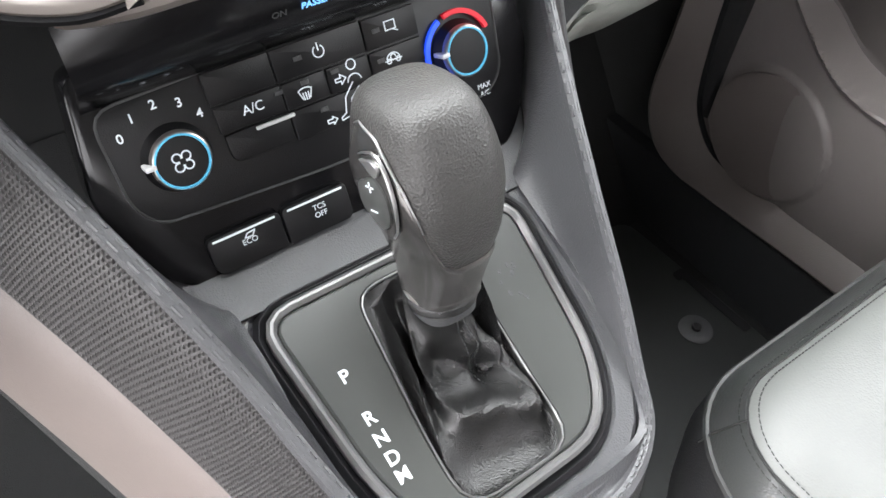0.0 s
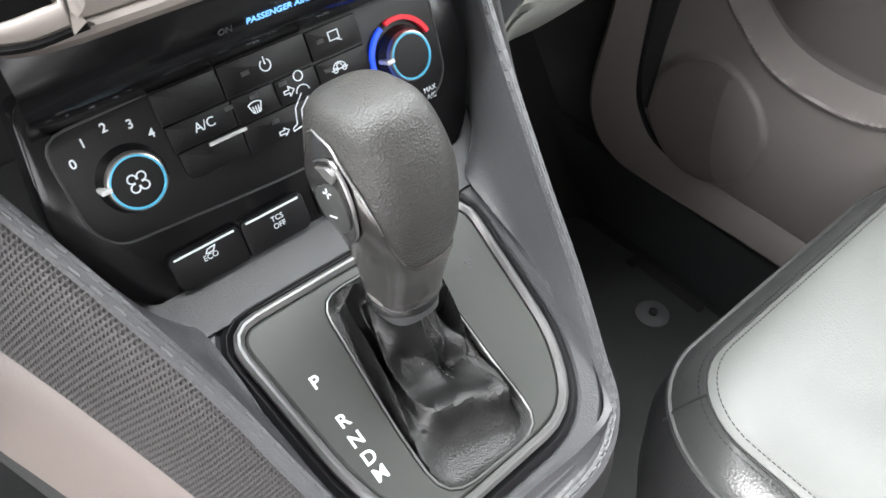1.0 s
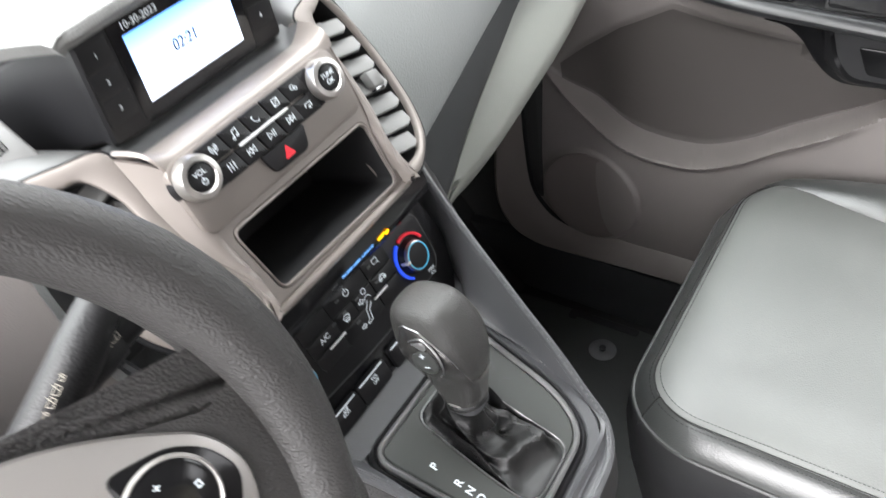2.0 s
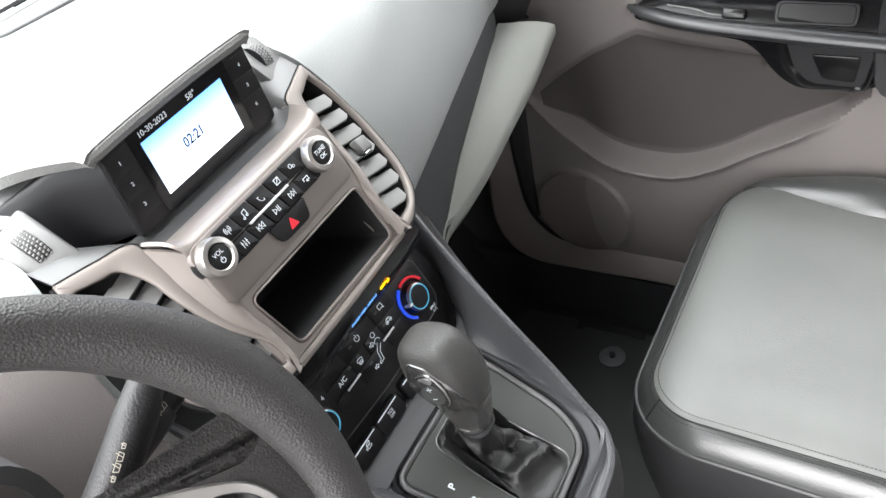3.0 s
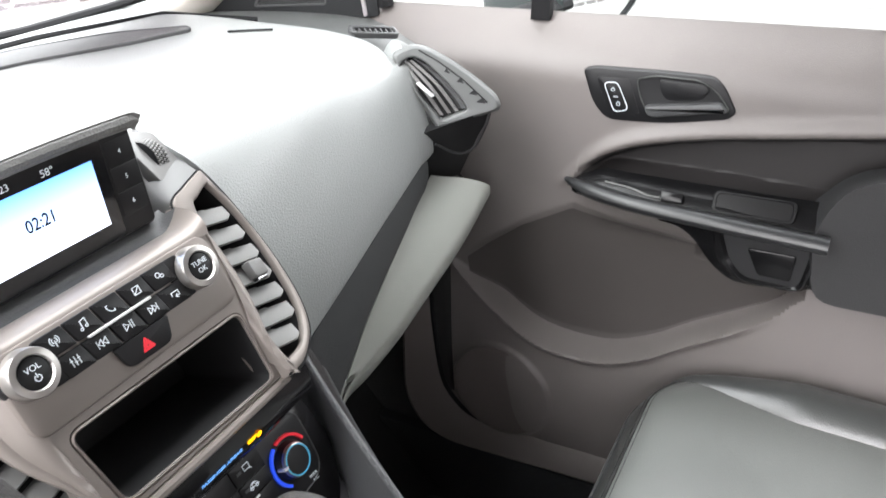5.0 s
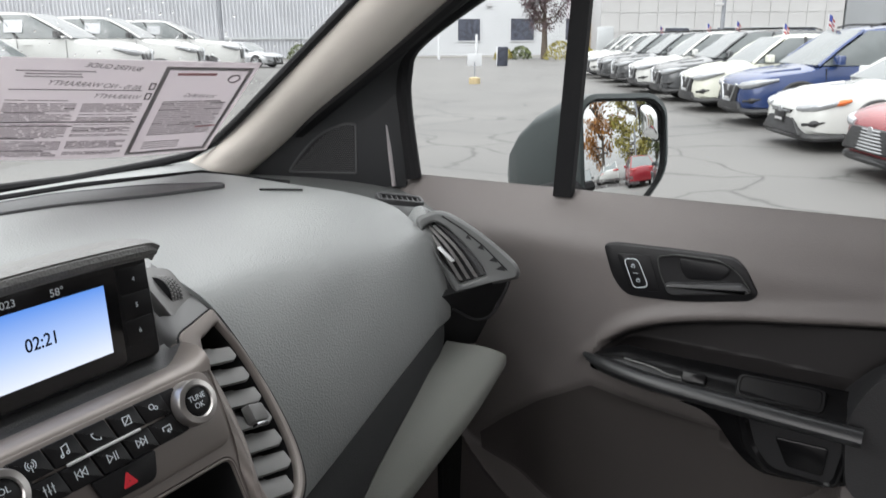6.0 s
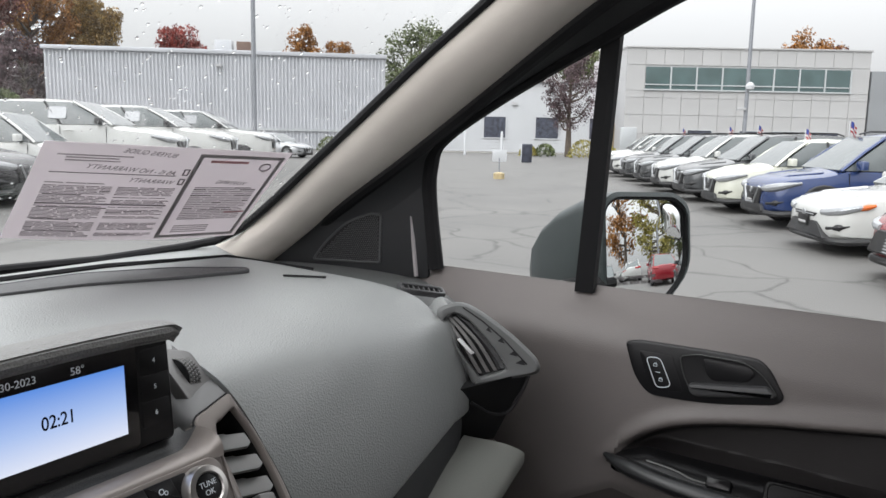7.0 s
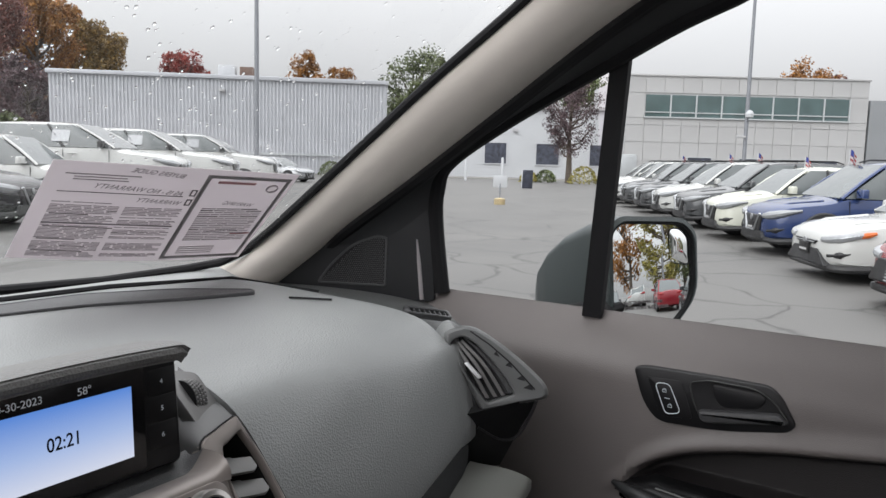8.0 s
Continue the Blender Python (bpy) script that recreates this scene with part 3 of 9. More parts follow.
def glove(u, v):
    """The lid: a shelf from the knit strip out to a soft lip, then the front falling away under it."""
    f = u * 60
    k = min(int(f), 59)
    a = Vector(g_up[k] + (g_up[k + 1] - g_up[k]) * (f - k))
    b = Vector(g_low[k] + (g_low[k + 1] - g_low[k]) * (f - k))
    out = (b - a).normalized()
    w = (b - a).length
    if v < 0.5:
        s = v / 0.5
        return a.lerp(b, s) + Vector((0, -0.3, 1)).normalized() * (0.06 * w * math.sin(math.pi * s ** 1.5) + 0.004 * s ** 3)
    s = (v - 0.5) / 0.5
    p = spline([(0.0, 0.004), (0.002, -0.010), (0.020, -0.035), (0.07, -0.075), (0.15, -0.13), (0.24, -0.20)], 21)[round(s * 20)]
    return b + Vector((0, p[0], p[1]))


sheet(bm, glove, 61, 41, 0.006)
part("lid", bm, M_LIGHTGREY, glovebox)
bm = bmesh.new()
g0 = [Vector(glove(0.335 - 0.02 * math.sin(math.pi * v / 20), v / 20)) + Vector((0, -0.0008, 0.0012)) for v in range(1, 12)]
tube(bm, g0, 0.0016, 6)
part("lid_gap", bm, M_RUBBER, glovebox, "dark shut line of the lid")
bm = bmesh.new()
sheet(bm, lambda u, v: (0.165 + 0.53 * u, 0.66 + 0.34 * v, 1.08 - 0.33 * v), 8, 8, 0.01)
# shade below the glovebox is painted on this near-black sheet
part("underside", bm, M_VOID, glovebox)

# passenger's end vent
V_UP = (Vector((0.520, 0.652, 1.312)) - Vector((0.536, 0.592, 1.235)))
V_RT = (Vector((0.572, 0.531, 1.249)) - Vector((0.536, 0.592, 1.235)))
SVN = V_RT.cross(V_UP).normalized()
SV = Matrix([[V_RT.normalized()[k], V_UP.normalized()[k], SVN[k], (0.536, 0.592, 1.235)[k]] for k in range(3)] + [[0, 0, 0, 1]])
SVH, SVW = V_UP.length, V_RT.length
bm = bmesh.new()
outer = rounded([(-0.0223, -0.0167), (0.0640, -0.0130), (0.0727, 0.0040), (0.0657, 0.0387), (0.0523, 0.0748), (0.0340, 0.1050), (-0.0050, 0.0985), (-0.0124, 0.0399)], [0.006, 0.012, 0.012, 0.03, 0.03, 0.020, 0.012, 0.03])
inner = rounded([(-0.0078, -0.0049), (0.0285, 0.0000), (0.0318, 0.0178), (0.0306, 0.0455), (0.0255, 0.0777), (0.0170, 0.0890), (-0.0020, 0.0825), (-0.0086, 0.0345)], [0.003, 0.004, 0.02, 0.02, 0.012, 0.006, 0.006, 0.02])
rv = [ring_verts(bm, [(x, y, w) for x, y in q], SV) for q, w in ((outer, -0.026), (outer, -0.006), (inset(outer, 0.0015), -0.0015), (inset(outer, 0.0045), 0.0012), (inset(inner, -0.0035), 0.0016), (inset(inner, -0.0012), 0.0004), (inner, -0.0030), (inner, -0.016))]
for p, q in zip(rv, rv[1:]):
    bridge(bm, p, q)
bezel = part("side_vent_bezel", bm, M_BEZEL, dashboard)
bm = bmesh.new()
slab(bm, inset(inner, -0.002), -0.030, -0.015, SV)
part("side_vent_back", bm, M_VOID, bezel)
for i in range(3):
    bm = bmesh.new()
    tube(bm, spline([(0.0015 + 0.0052 * i, 0.083, -0.009), (0.0010 + 0.0088 * i, 0.045, -0.0035), (-0.0045 + 0.0100 * i, 0.000, -0.009)], 12), 0.0024, 6, m=SV, flat=0.35)
    part("vent_slat", bm, M_SLAT, bezel)
bm = bmesh.new()
loft(bm, [[(u0 - 0.0085 * s0, v0, -0.012), (u0 - 0.0045 * s0, v0, -0.0045), (u0, v0, -0.0055), (u0 + 0.001, v0, -0.014)] for u0, v0, s0 in ((0.0185, 0.085, 0.4), (0.0250, 0.070, 0.8), (0.0298, 0.045, 1.1), (0.0310, 0.020, 1.2), (0.0285, 0.002, 1.2))], m=SV)
part("vent_cheek", bm, M_DASH2, bezel, "dark curved cheek in the vent")
bm = bmesh.new()
box(bm, (0.0083, 0.040, -0.0005), (0.0055, 0.024, 0.008), SV @ Matrix.Rotation(radians(9), 4, "Z"), 0.0012)
part("vent_tab", bm, M_BRIGHT, bezel, "bright vent tab")
for i, (u, v) in enumerate(((0.0405, 0.0581), (0.0457, 0.0409), (0.0489, 0.0206), (0.0498, 0.0071))):
    bm = bmesh.new()
    z = 0.0028 + 0.0010 * i
    slab(bm, rounded([(u - z, v), (u + z, v + 0.004), (u + z * 0.6, v - 0.005)], 0.0006, 2), 0.0005, 0.0022, SV)
    part("vent_rib", bm, M_VOID, bezel)
bm = bmesh.new()
tube(bm, [SV @ Vector((u, v, 0.0016)) for u, v in ((0.030, 0.0943), (0.041, 0.072), (0.0500, 0.043), (0.0559, 0.003))], 0.0009, 5)
part("bezel_groove", bm, M_VOID, bezel)
# demister grille
DG = axes((0.640, 0.757, 1.3045), (0.055, -0.04, -0.012), (0.035, 0.05, 0.02))
bm = bmesh.new()
slab(bm, rrect(0, 0, 0.072, 0.022, 0.006), -0.006, 0.002, DG, 0.001, rrect(0, 0, 0.062, 0.014, 0.004))
grille = part("demister_frame", bm, M_DASH2, dashboard)
bm = bmesh.new()
slab(bm, rrect(0, 0, 0.064, 0.016), -0.008, -0.005, DG)
part("demister_back", bm, M_VOID, grille)
for i in range(8):
    bm = bmesh.new()
    box(bm, (-0.028 + i * 0.008, 0, -0.002), (0.0016, 0.014, 0.004), DG)
    part("demister_bar", bm, M_DASH2, grille)
bm = bmesh.new()
sheet(bm, lambda u, v: (0.60 + 0.145 * u, 1.13 - 0.45 * v, 1.297 - 0.004 * u - 0.075 * v ** 4), 12, 16, 0.02)
part("corner_filler", bm, M_BEZEL, dashboard)
# dark end block under the side vent
bm = bmesh.new()
loft(bm, [[(0.495, 0.68, 1.205), (0.515, 0.615, 1.215), (0.556, 0.553, 1.236), (0.588, 0.545, 1.240), (0.61, 0.64, 1.23)],
          [(0.500, 0.69, 1.165), (0.520, 0.640, 1.172), (0.560, 0.590, 1.190), (0.590, 0.575, 1.19), (0.61, 0.65, 1.18)],
          [(0.520, 0.71, 1.120), (0.540, 0.670, 1.125), (0.570, 0.630, 1.125), (0.600, 0.61, 1.125), (0.61, 0.67, 1.12)]])
block = part("end_block", bm, M_VOID, dashboard)
bm = bmesh.new()
tube(bm, spline([(0.531, 0.606, 1.196), (0.549, 0.585, 1.180), (0.566, 0.570, 1.183), (0.575, 0.556, 1.212), (0.580, 0.552, 1.228)], 16), 0.0022, 6)
part("end_block_rib", bm, M_BLACK, block)


# ---- centre stack ----
RAD = axes((0, 0.54, 1.285), (1, 0, 0), (0, 0.42, 0.907))        # radio face
CLI = axes((0, 0.503, 1.10), (1, 0, 0), (0, 0.431, 0.902))       # climate panel
SCR = axes((0, 0.600, 1.335), (1, 0, 0), (0, 0.04, 1.0))       # display face

stack = thing("centre_stack", (0, 0.54, 1.17), "warm grey metallic centre stack with radio keys, knobs and vents", "centre stack")
POCKET = rounded([(-0.065, -0.1005), (0.0755, -0.1040), (0.0755, -0.0465), (-0.0725, -0.0445)], 0.007, 5)
bm = bmesh.new()
slab(bm, rounded([(-0.088, -0.110), (0.088, -0.110), (0.088, 0.019), (-0.088, 0.019)], 0.004, 5), -0.012, -0.002, RAD, 0.003, POCKET)
face = part("faceplate", bm, M_STACK, stack)
bm = bmesh.new()
slab(bm, rrect(-0.004, -0.0085, 0.172, 0.056, 0.010), -0.006, 0.0012, RAD, 0.002)
part("key_field", bm, M_STACK, face)
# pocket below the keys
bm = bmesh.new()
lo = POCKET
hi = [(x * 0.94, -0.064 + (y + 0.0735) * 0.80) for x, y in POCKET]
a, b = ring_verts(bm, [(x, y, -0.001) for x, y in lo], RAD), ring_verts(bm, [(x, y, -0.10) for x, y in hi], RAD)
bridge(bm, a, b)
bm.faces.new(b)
# pocket walls are painted near-black for the shade within
part("pocket", bm, M_VOID, stack, "open storage pocket with its shade painted near-black", smooth=False)
bm = bmesh.new()
slab(bm, inset(POCKET, -0.0018), -0.004, -0.0008, RAD, 0.001, inset(POCKET, 0.0004))
part("pocket_rim", bm, M_STACK, stack)
bm = bmesh.new()
tube(bm, [RAD @ Vector(p) for p in ((-0.112, -0.110, -0.016), (-0.098, -0.1115, -0.008), (-0.085, -0.1120, -0.004), (0, -0.1125, -0.003), (0.085, -0.1120, -0.004), (0.098, -0.1115, -0.008), (0.112, -0.110, -0.016))], 0.0042, 10)
part("lower_rim", bm, M_STACK, stack)


def knob(parent, m, r, text, lit=None):
    m = m @ Matrix.Translation((0, 0, -0.004)) @ Matrix.Diagonal((1, 1, 0.95, 1))
    bm = bmesh.new()
    lathe(bm, [(r * 1.12, -0.002), (r * 1.12, 0.003), (r * 1.02, 0.006), (r * 0.98, 0.014)], m, 40)
    k = part("knob", bm, M_BLACK, parent)
    bm = bmesh.new()
    lathe(bm, [(r * 1.04, 0.005), (r * 1.0, 0.0145), (r * 0.95, 0.0165), (r * 0.72, 0.0172), (r * 0.66, 0.0160), (r * 0.65, 0.0140)], m, 40, cap=False)
    part("knob_ring", bm, lit or M_SILVER, k, "bright ring")
    bm = bmesh.new()
    lathe(bm, [(r * 0.66, 0.010), (r * 0.66, 0.0150), (r * 0.55, 0.0160)], m, 36)
    part("knob_cap", bm, M_BLACK, k)
    lines = text.split("|")
    for i, s in enumerate(lines):
        if s:
            words("knob_label", s, r * 0.34, at(m, 0, (len(lines) / 2 - 0.5 - i) * r * 0.36, 0.0161), M_WHITE, k)
    return k


kv = knob(stack, at(RAD, -0.0740, 0.002, 0), 0.0155, "VOL|")
bm = bmesh.new()
strokes(bm, [arc(0, -0.0035, 0.0020, 120, 420), [(0, -0.0030), (0, -0.0004)]], 0.0003, at(RAD, -0.0740, 0.002, 0.0114))
part("power_icon", bm, M_WHITE, kv)
knob(stack, at(RAD, 0.0595, 0.001, 0), 0.0155, "TUNE|OK")
ICON = {
    "aerial": [[(0, -0.004), (0, 0.001)], arc(0, 0.001, 0.002, -60, 60), arc(0, 0.001, 0.0036, -55, 55), arc(0, 0.001, 0.002, 120, 240), arc(0, 0.001, 0.0036, 125, 235)],
    "note": [[(-0.002, -0.003), (-0.002, 0.003), (0.0025, 0.004), (0.0025, -0.002)], arc(-0.003, -0.003, 0.001, 0, 360), arc(0.0015, -0.002, 0.001, 0, 360)],
    "phone": [arc(0.002, 0.002, 0.006, 180, 270), [(-0.004, 0.002), (-0.0025, 0.002)], [(0.002, -0.004), (0.002, -0.0025)]],
    "screen": [[(-0.003, -0.003), (0.003, -0.003), (0.003, 0.003), (-0.003, 0.003), (-0.003, -0.003)], [(-0.003, -0.003), (0.003, 0.003)]],
    "gears": [arc(-0.0015, 0.001, 0.002, 0, 360), arc(0.002, -0.001, 0.0014, 0, 360)],
    "sliders": [[(-0.003, -0.0035), (-0.003, 0.0035)], [(0, -0.0035), (0, 0.0035)], [(0.003, -0.0035), (0.003, 0.0035)], [(-0.004, 0.001), (-0.002, 0.001)], [(-0.001, -0.001), (0.001, -0.001)], [(0.002, 0.001), (0.004, 0.001)]],
    "back": [[(0.004, -0.002), (0.004, 0.002), (-0.003, 0.002), (-0.003, -0.001)], [(0.004, -0.002), (0.000, -0.002)], [(0.002, -0.0035), (0, -0.002), (0.002, -0.0005)]],
    "prev": [[(0.004, 0.003), (0.0005, 0), (0.004, -0.003), (0.004, 0.003)], [(0, 0.003), (-0.0035, 0), (0, -0.003), (0, 0.003)], [(-0.0042, 0.003), (-0.0042, -0.003)]],
    "play": [[(-0.004, 0.003), (-0.004, -0.003), (0, 0), (-0.004, 0.003)], [(0.0015, 0.003), (0.0015, -0.003)], [(0.0035, 0.003), (0.0035, -0.003)]],
    "next": [[(-0.004, 0.003), (-0.0005, 0), (-0.004, -0.003), (-0.004, 0.003)], [(0, 0.003), (0.0035, 0), (0, -0.003), (0, 0.003)], [(0.0042, 0.003), (0.0042, -0.003)]],
}
xs = ((-0.0517, -0.0310, -0.0100, 0.0112, 0.0315), (-0.0474, -0.0272, -0.0060, 0.0148, 0.0345))
for row, names in ((0, ("aerial", "note", "phone", "screen", "gears")), (1, ("sliders", "prev", "play", "next", "back"))):
    for i, nm in enumerate(names):
        u, v = xs[row][i], (0.0092 if row == 0 else -0.0072)
        bm = bmesh.new()
        slab(bm, rounded([(u - 0.0080, v - 0.0075), (u + 0.0116, v - 0.0075), (u + 0.0080, v + 0.0075), (u - 0.0116, v + 0.0075)], 0.0012, 3), -0.002, 0.0040, RAD, 0.0008)
        key = part("radio_key", bm, M_BLACK, stack)
        bm = bmesh.new()
        strokes(bm, [[(x * 0.85, y * 0.85) for x, y in ln] for ln in ICON[nm]], 0.00026, at(RAD, u, v + 0.0005, 0.0041))
        part("key_icon", bm, M_WHITE, key)
for sx in (-1, 1):
    bm = bmesh.new()
    slab(bm, rounded([(-0.0075 + sx * 0.046, -0.0145), (-0.0065 + sx * 0.058, -0.0145), (-0.0065 + sx * 0.058, 0.0165), (-0.0075 + sx * 0.046, 0.0165)][::sx], 0.002), -0.002, 0.0032, RAD, 0.001)
    part("key_end_cap", bm, M_BLACK, stack)
bm = bmesh.new()
box(bm, (-0.008, 0.001, 0.0044), (0.050, 0.0018, 0.003), RAD, 0.0005)
part("chrome_strip", bm, M_BRIGHT, stack, "thin chrome strip between the key rows")
bm = bmesh.new()
slab(bm, rounded([(-0.024, -0.0150), (-0.020, -0.0315), (0.016, -0.0325), (0.022, -0.0150)], [0.002, 0.006, 0.006, 0.002]), -0.002, 0.0042, RAD, 0.001)
hz = part("hazard_button", bm, M_BLACK, stack)
bm = bmesh.new()
strokes(bm, [[(-0.0042, -0.0034), (0.0042, -0.0034), (0, 0.004), (-0.0042, -0.0034)], [(-0.0018, -0.0022), (0.0018, -0.0022), (0, 0.0012), (-0.0018, -0.0022)]], 0.0007, at(RAD, -0.002, -0.0238, 0.0043))
part("hazard_triangle", bm, M_RED, hz, "red warning triangle")

# crescent vents at both sides, leaning back from the radio face
V_O, V_U = Vector((0.118, 0.589, 1.300)), Vector((0.225, 0.682, 0.697)).normalized()
VF = axes(V_O, (0.914, 0.101, -0.393), V_U)


open_r = spline([(0.032, 0.022), (0.045, -0.002), (0.0545, -0.040), (0.0570, -0.085), (0.0510, -0.112), (0.032, -0.133), (0.005, -0.142)], 40)
open_l = spline([(0.027, 0.020), (0.012, 0.010), (0.001, 0.002), (-0.002, -0.022), (0.002, -0.045), (0.004, -0.081), (-0.002, -0.121), (0.0, -0.136)], 40)
out_r = spline([(0.033, 0.036), (0.049, 0.000), (0.060, -0.033), (0.065, -0.068), (0.064, -0.098), (0.053, -0.125), (0.026, -0.146), (0.0, -0.154)], 40)
out_l = spline([(0.031, 0.036), (0.002, 0.020), (-0.022, 0.004), (-0.018, -0.022), (-0.011, -0.045), (-0.005, -0.081), (-0.007, -0.121), (0.003, -0.153)], 40)
hole_v = [tuple(q) for q in open_r] + [tuple(q) for q in open_l][::-1]
rim_v = [tuple(q) for q in out_r] + [tuple(q) for q in out_l][::-1]
FLIP = Matrix.Diagonal((-1, 1, 1, 1))
for side, nm in ((1, "right_vent"), (-1, "left_vent")):
    G = EYE4 if side > 0 else FLIP
    VM = G @ VF
    bm = bmesh.new()
    rings = [(rim_v, -0.030), (rim_v, -0.003), (inset(rim_v, -0.0012), -0.0008), (inset(rim_v, -0.003), 0.0), (inset(hole_v, 0.003), 0.0), (inset(hole_v, 0.0010), -0.0010), (hole_v, -0.003), (hole_v, -0.006)]
    area = sum(rim_v[i - 1][0] * rim_v[i][1] - rim_v[i][0] * rim_v[i - 1][1] for i in range(len(rim_v)))
    rv = []
    for k, (ring, w) in enumerate(rings):
        if k in (2, 3):
            ring = inset(rim_v, 0.0012 if k == 2 else 0.0035)
        if k in (4, 5):
            ring = inset(hole_v, -0.0030 if k == 4 else -0.0010)
        rv.append(ring_verts(bm, [(x, y, w) for x, y in ring], VM))
    for p, q in zip(rv, rv[1:]):
        bridge(bm, p, q)
    vb = part(nm, bm, M_STACK, stack)
    # thin dark joint round the outside
    bm = bmesh.new()
    tube(bm, [VM @ Vector((x, y, -0.004)) for x, y in [(q[0] + 0.0012, q[1]) for q in out_r]], 0.0022, 6)
    part("vent_joint", bm, M_RUBBER, vb)
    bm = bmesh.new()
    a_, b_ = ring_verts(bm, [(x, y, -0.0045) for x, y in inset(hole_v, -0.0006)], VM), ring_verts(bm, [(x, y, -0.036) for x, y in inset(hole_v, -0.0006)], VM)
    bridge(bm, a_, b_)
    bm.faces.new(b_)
    # duct walls carry their inner shade as near-black colour
    part("vent_duct", bm, M_VOID, vb, "air duct with its shade painted near-black", smooth=False)
    # sloping cheek between the radio face and the vent
    bm = bmesh.new()

    def cheek(u, v, VM=VM, side=side):
        e = VM @ Vector((*out_l[min(39, round(13 + 26 * v))], -0.0030))
        f = RAD @ Vector((side * (0.085 - 0.004 * v), 0.019 - 0.111 * v, -0.0035))
        p = f.lerp(e, u)
        n = RAD.col[2].xyz
        return p + n * (0.0035 * math.sin(math.pi * u))
    sheet(bm, cheek, 9, 27, 0.003 * side)
    part("cheek", bm, M_STACK, stack)
    for i in range(7):
        v = -0.006 - i * 0.0192
        ui = float(np.interp(-v, [-q[1] for q in open_l], [q[0] for q in open_l]))
        uo = float(np.interp(-v, [-q[1] for q in open_r], [q[0] for q in open_r]))
        w_ = (uo - ui) * (0.86 if i < 5 else 0.88)
        bm = bmesh.new()
        c0 = 0.5 * w_
        blade = rounded([(-c0 - 0.002, -0.0085), (c0 * 0.75, -0.0085), (c0, -0.004), (c0, 0.0075), (c0 * 0.2, 0.0085), (c0 * 0.15, 0.0100), (-c0 * 0.25, 0.0100), (-c0 * 0.3, 0.0085), (-c0 - 0.002, 0.0085)], 0.0012, 2)
        slab(bm, blade, -0.0014, 0.0010, VM @ Matrix.Translation((ui + c0 - 0.001, v, -0.0105)) @ Matrix.Rotation(radians(-24), 4, "Y") @ Matrix.Rotation(radians(-22), 4, "X"), 0.0007)
        part("vent_slat", bm, M_SLAT, vb)
    bm = bmesh.new()
    box(bm, (0.026, -0.064, -0.0035), (0.020, 0.015, 0.008), VM @ Matrix.Rotation(radians(6), 4, "Z"), 0.002)
    tab = part("vent_tab", bm, M_SLAT, vb)
    bm = bmesh.new()
    box(bm, (0.0262, -0.0735, -0.0035), (0.017, 0.0022, 0.006), VM @ Matrix.Rotation(radians(6), 4, "Z"), 0.0008)
    part("tab_lip", bm, M_CHROME, tab)
    # shoulder between the vent, the display and the pad
    seam = [VM @ Vector((*q, -0.0035)) for q in out_l[:14]]
    SC_, SD = G @ Vector((0.165, 0.702, 1.336)), G @ (SCR @ Vector((0.090, -0.040, -0.012)))
    bm = bmesh.new()

    def shoulder(u, v, seam=seam, SC_=SC_, SD=SD):
        a_ = seam[round(13 * (1 - u))]
        b_ = SD.lerp(SC_, u)
        return a_.lerp(b_, v) + Vector((0, 0, 0.002 * math.sin(math.pi * v)))
    sheet(bm, shoulder, 14, 14, 0.004 * side)
    part("shoulder", bm, M_SHOULDER, stack, "grey shoulder under the display")
    bm = bmesh.new()
    tube(bm, [q + Vector((0, 0, 0.0005)) for q in seam], 0.0009, 6)
    part("shoulder_seam", bm, M_RUBBER, stack)
    # thumbwheel panel set into the shoulder
    TW = G @ axes((0.138, 0.646, 1.3265), (1, 0.10, -0.16), (0.0, 0.80, 0.60))
    bm = bmesh.new()
    pp = rounded([(-0.018, -0.030), (-0.006, -0.042), (0.012, -0.030), (0.019, -0.010), (0.020, 0.026), (-0.018, 0.034)], 0.007)
    slab(bm, pp, -0.010, 0.0005, TW, 0.003)
    tp = part("thumbwheel_panel", bm, M_WHEELPANEL, stack, "satin silver panel with a vent wheel")
    bm = bmesh.new()
    WH = TW @ Matrix.Translation((0.0, 0.004, -0.0115)) @ Matrix.Rotation(radians(90), 4, "Y")
    lathe(bm, [(0.012, -0.0068), (0.0180, -0.0066), (0.0186, 0), (0.0180, 0.0066), (0.012, 0.0068)], WH, 40)
    tw = part("thumbwheel", bm, M_BLACK, tp, "knurled vent wheel")
    bm = bmesh.new()
    for i in range(36):
        for j in range(4):
            a = 2 * math.pi * (i + 0.5 * (j % 2)) / 36
            c = Vector((0.0184 * math.cos(a), 0.0184 * math.sin(a), -0.0048 + 0.0032 * j))
            d = Vector((math.cos(a), math.sin(a), 0))
            t = Vector((-d.y, d.x, 0)) * 0.0013
            z = Vector((0, 0, 0.0013))
            base = ring_verts(bm, [c - t - z, c + t - z, c + t + z, c - t + z], WH)
            tip = bm.verts.new(WH @ (c + d * 0.0011))
            for q in range(4):
                bm.faces.new((base[q], base[(q + 1) % 4], tip))
    part("knurl", bm, M_SLAT, tw)["kind"] = "stuff"
    bm = bmesh.new()
    strokes(bm, [[(-0.003, -0.002), (0.003, -0.002), (0.003, 0.002), (-0.003, 0.002), (-0.003, -0.002)], [(-0.003, -0.002), (0.003, 0.002)], [(-0.003, 0.002), (0.003, -0.002)]], 0.0003, at(TW, 0.001, -0.026, 0.0006))
    part("vent_icon", bm, M_INK, tp)

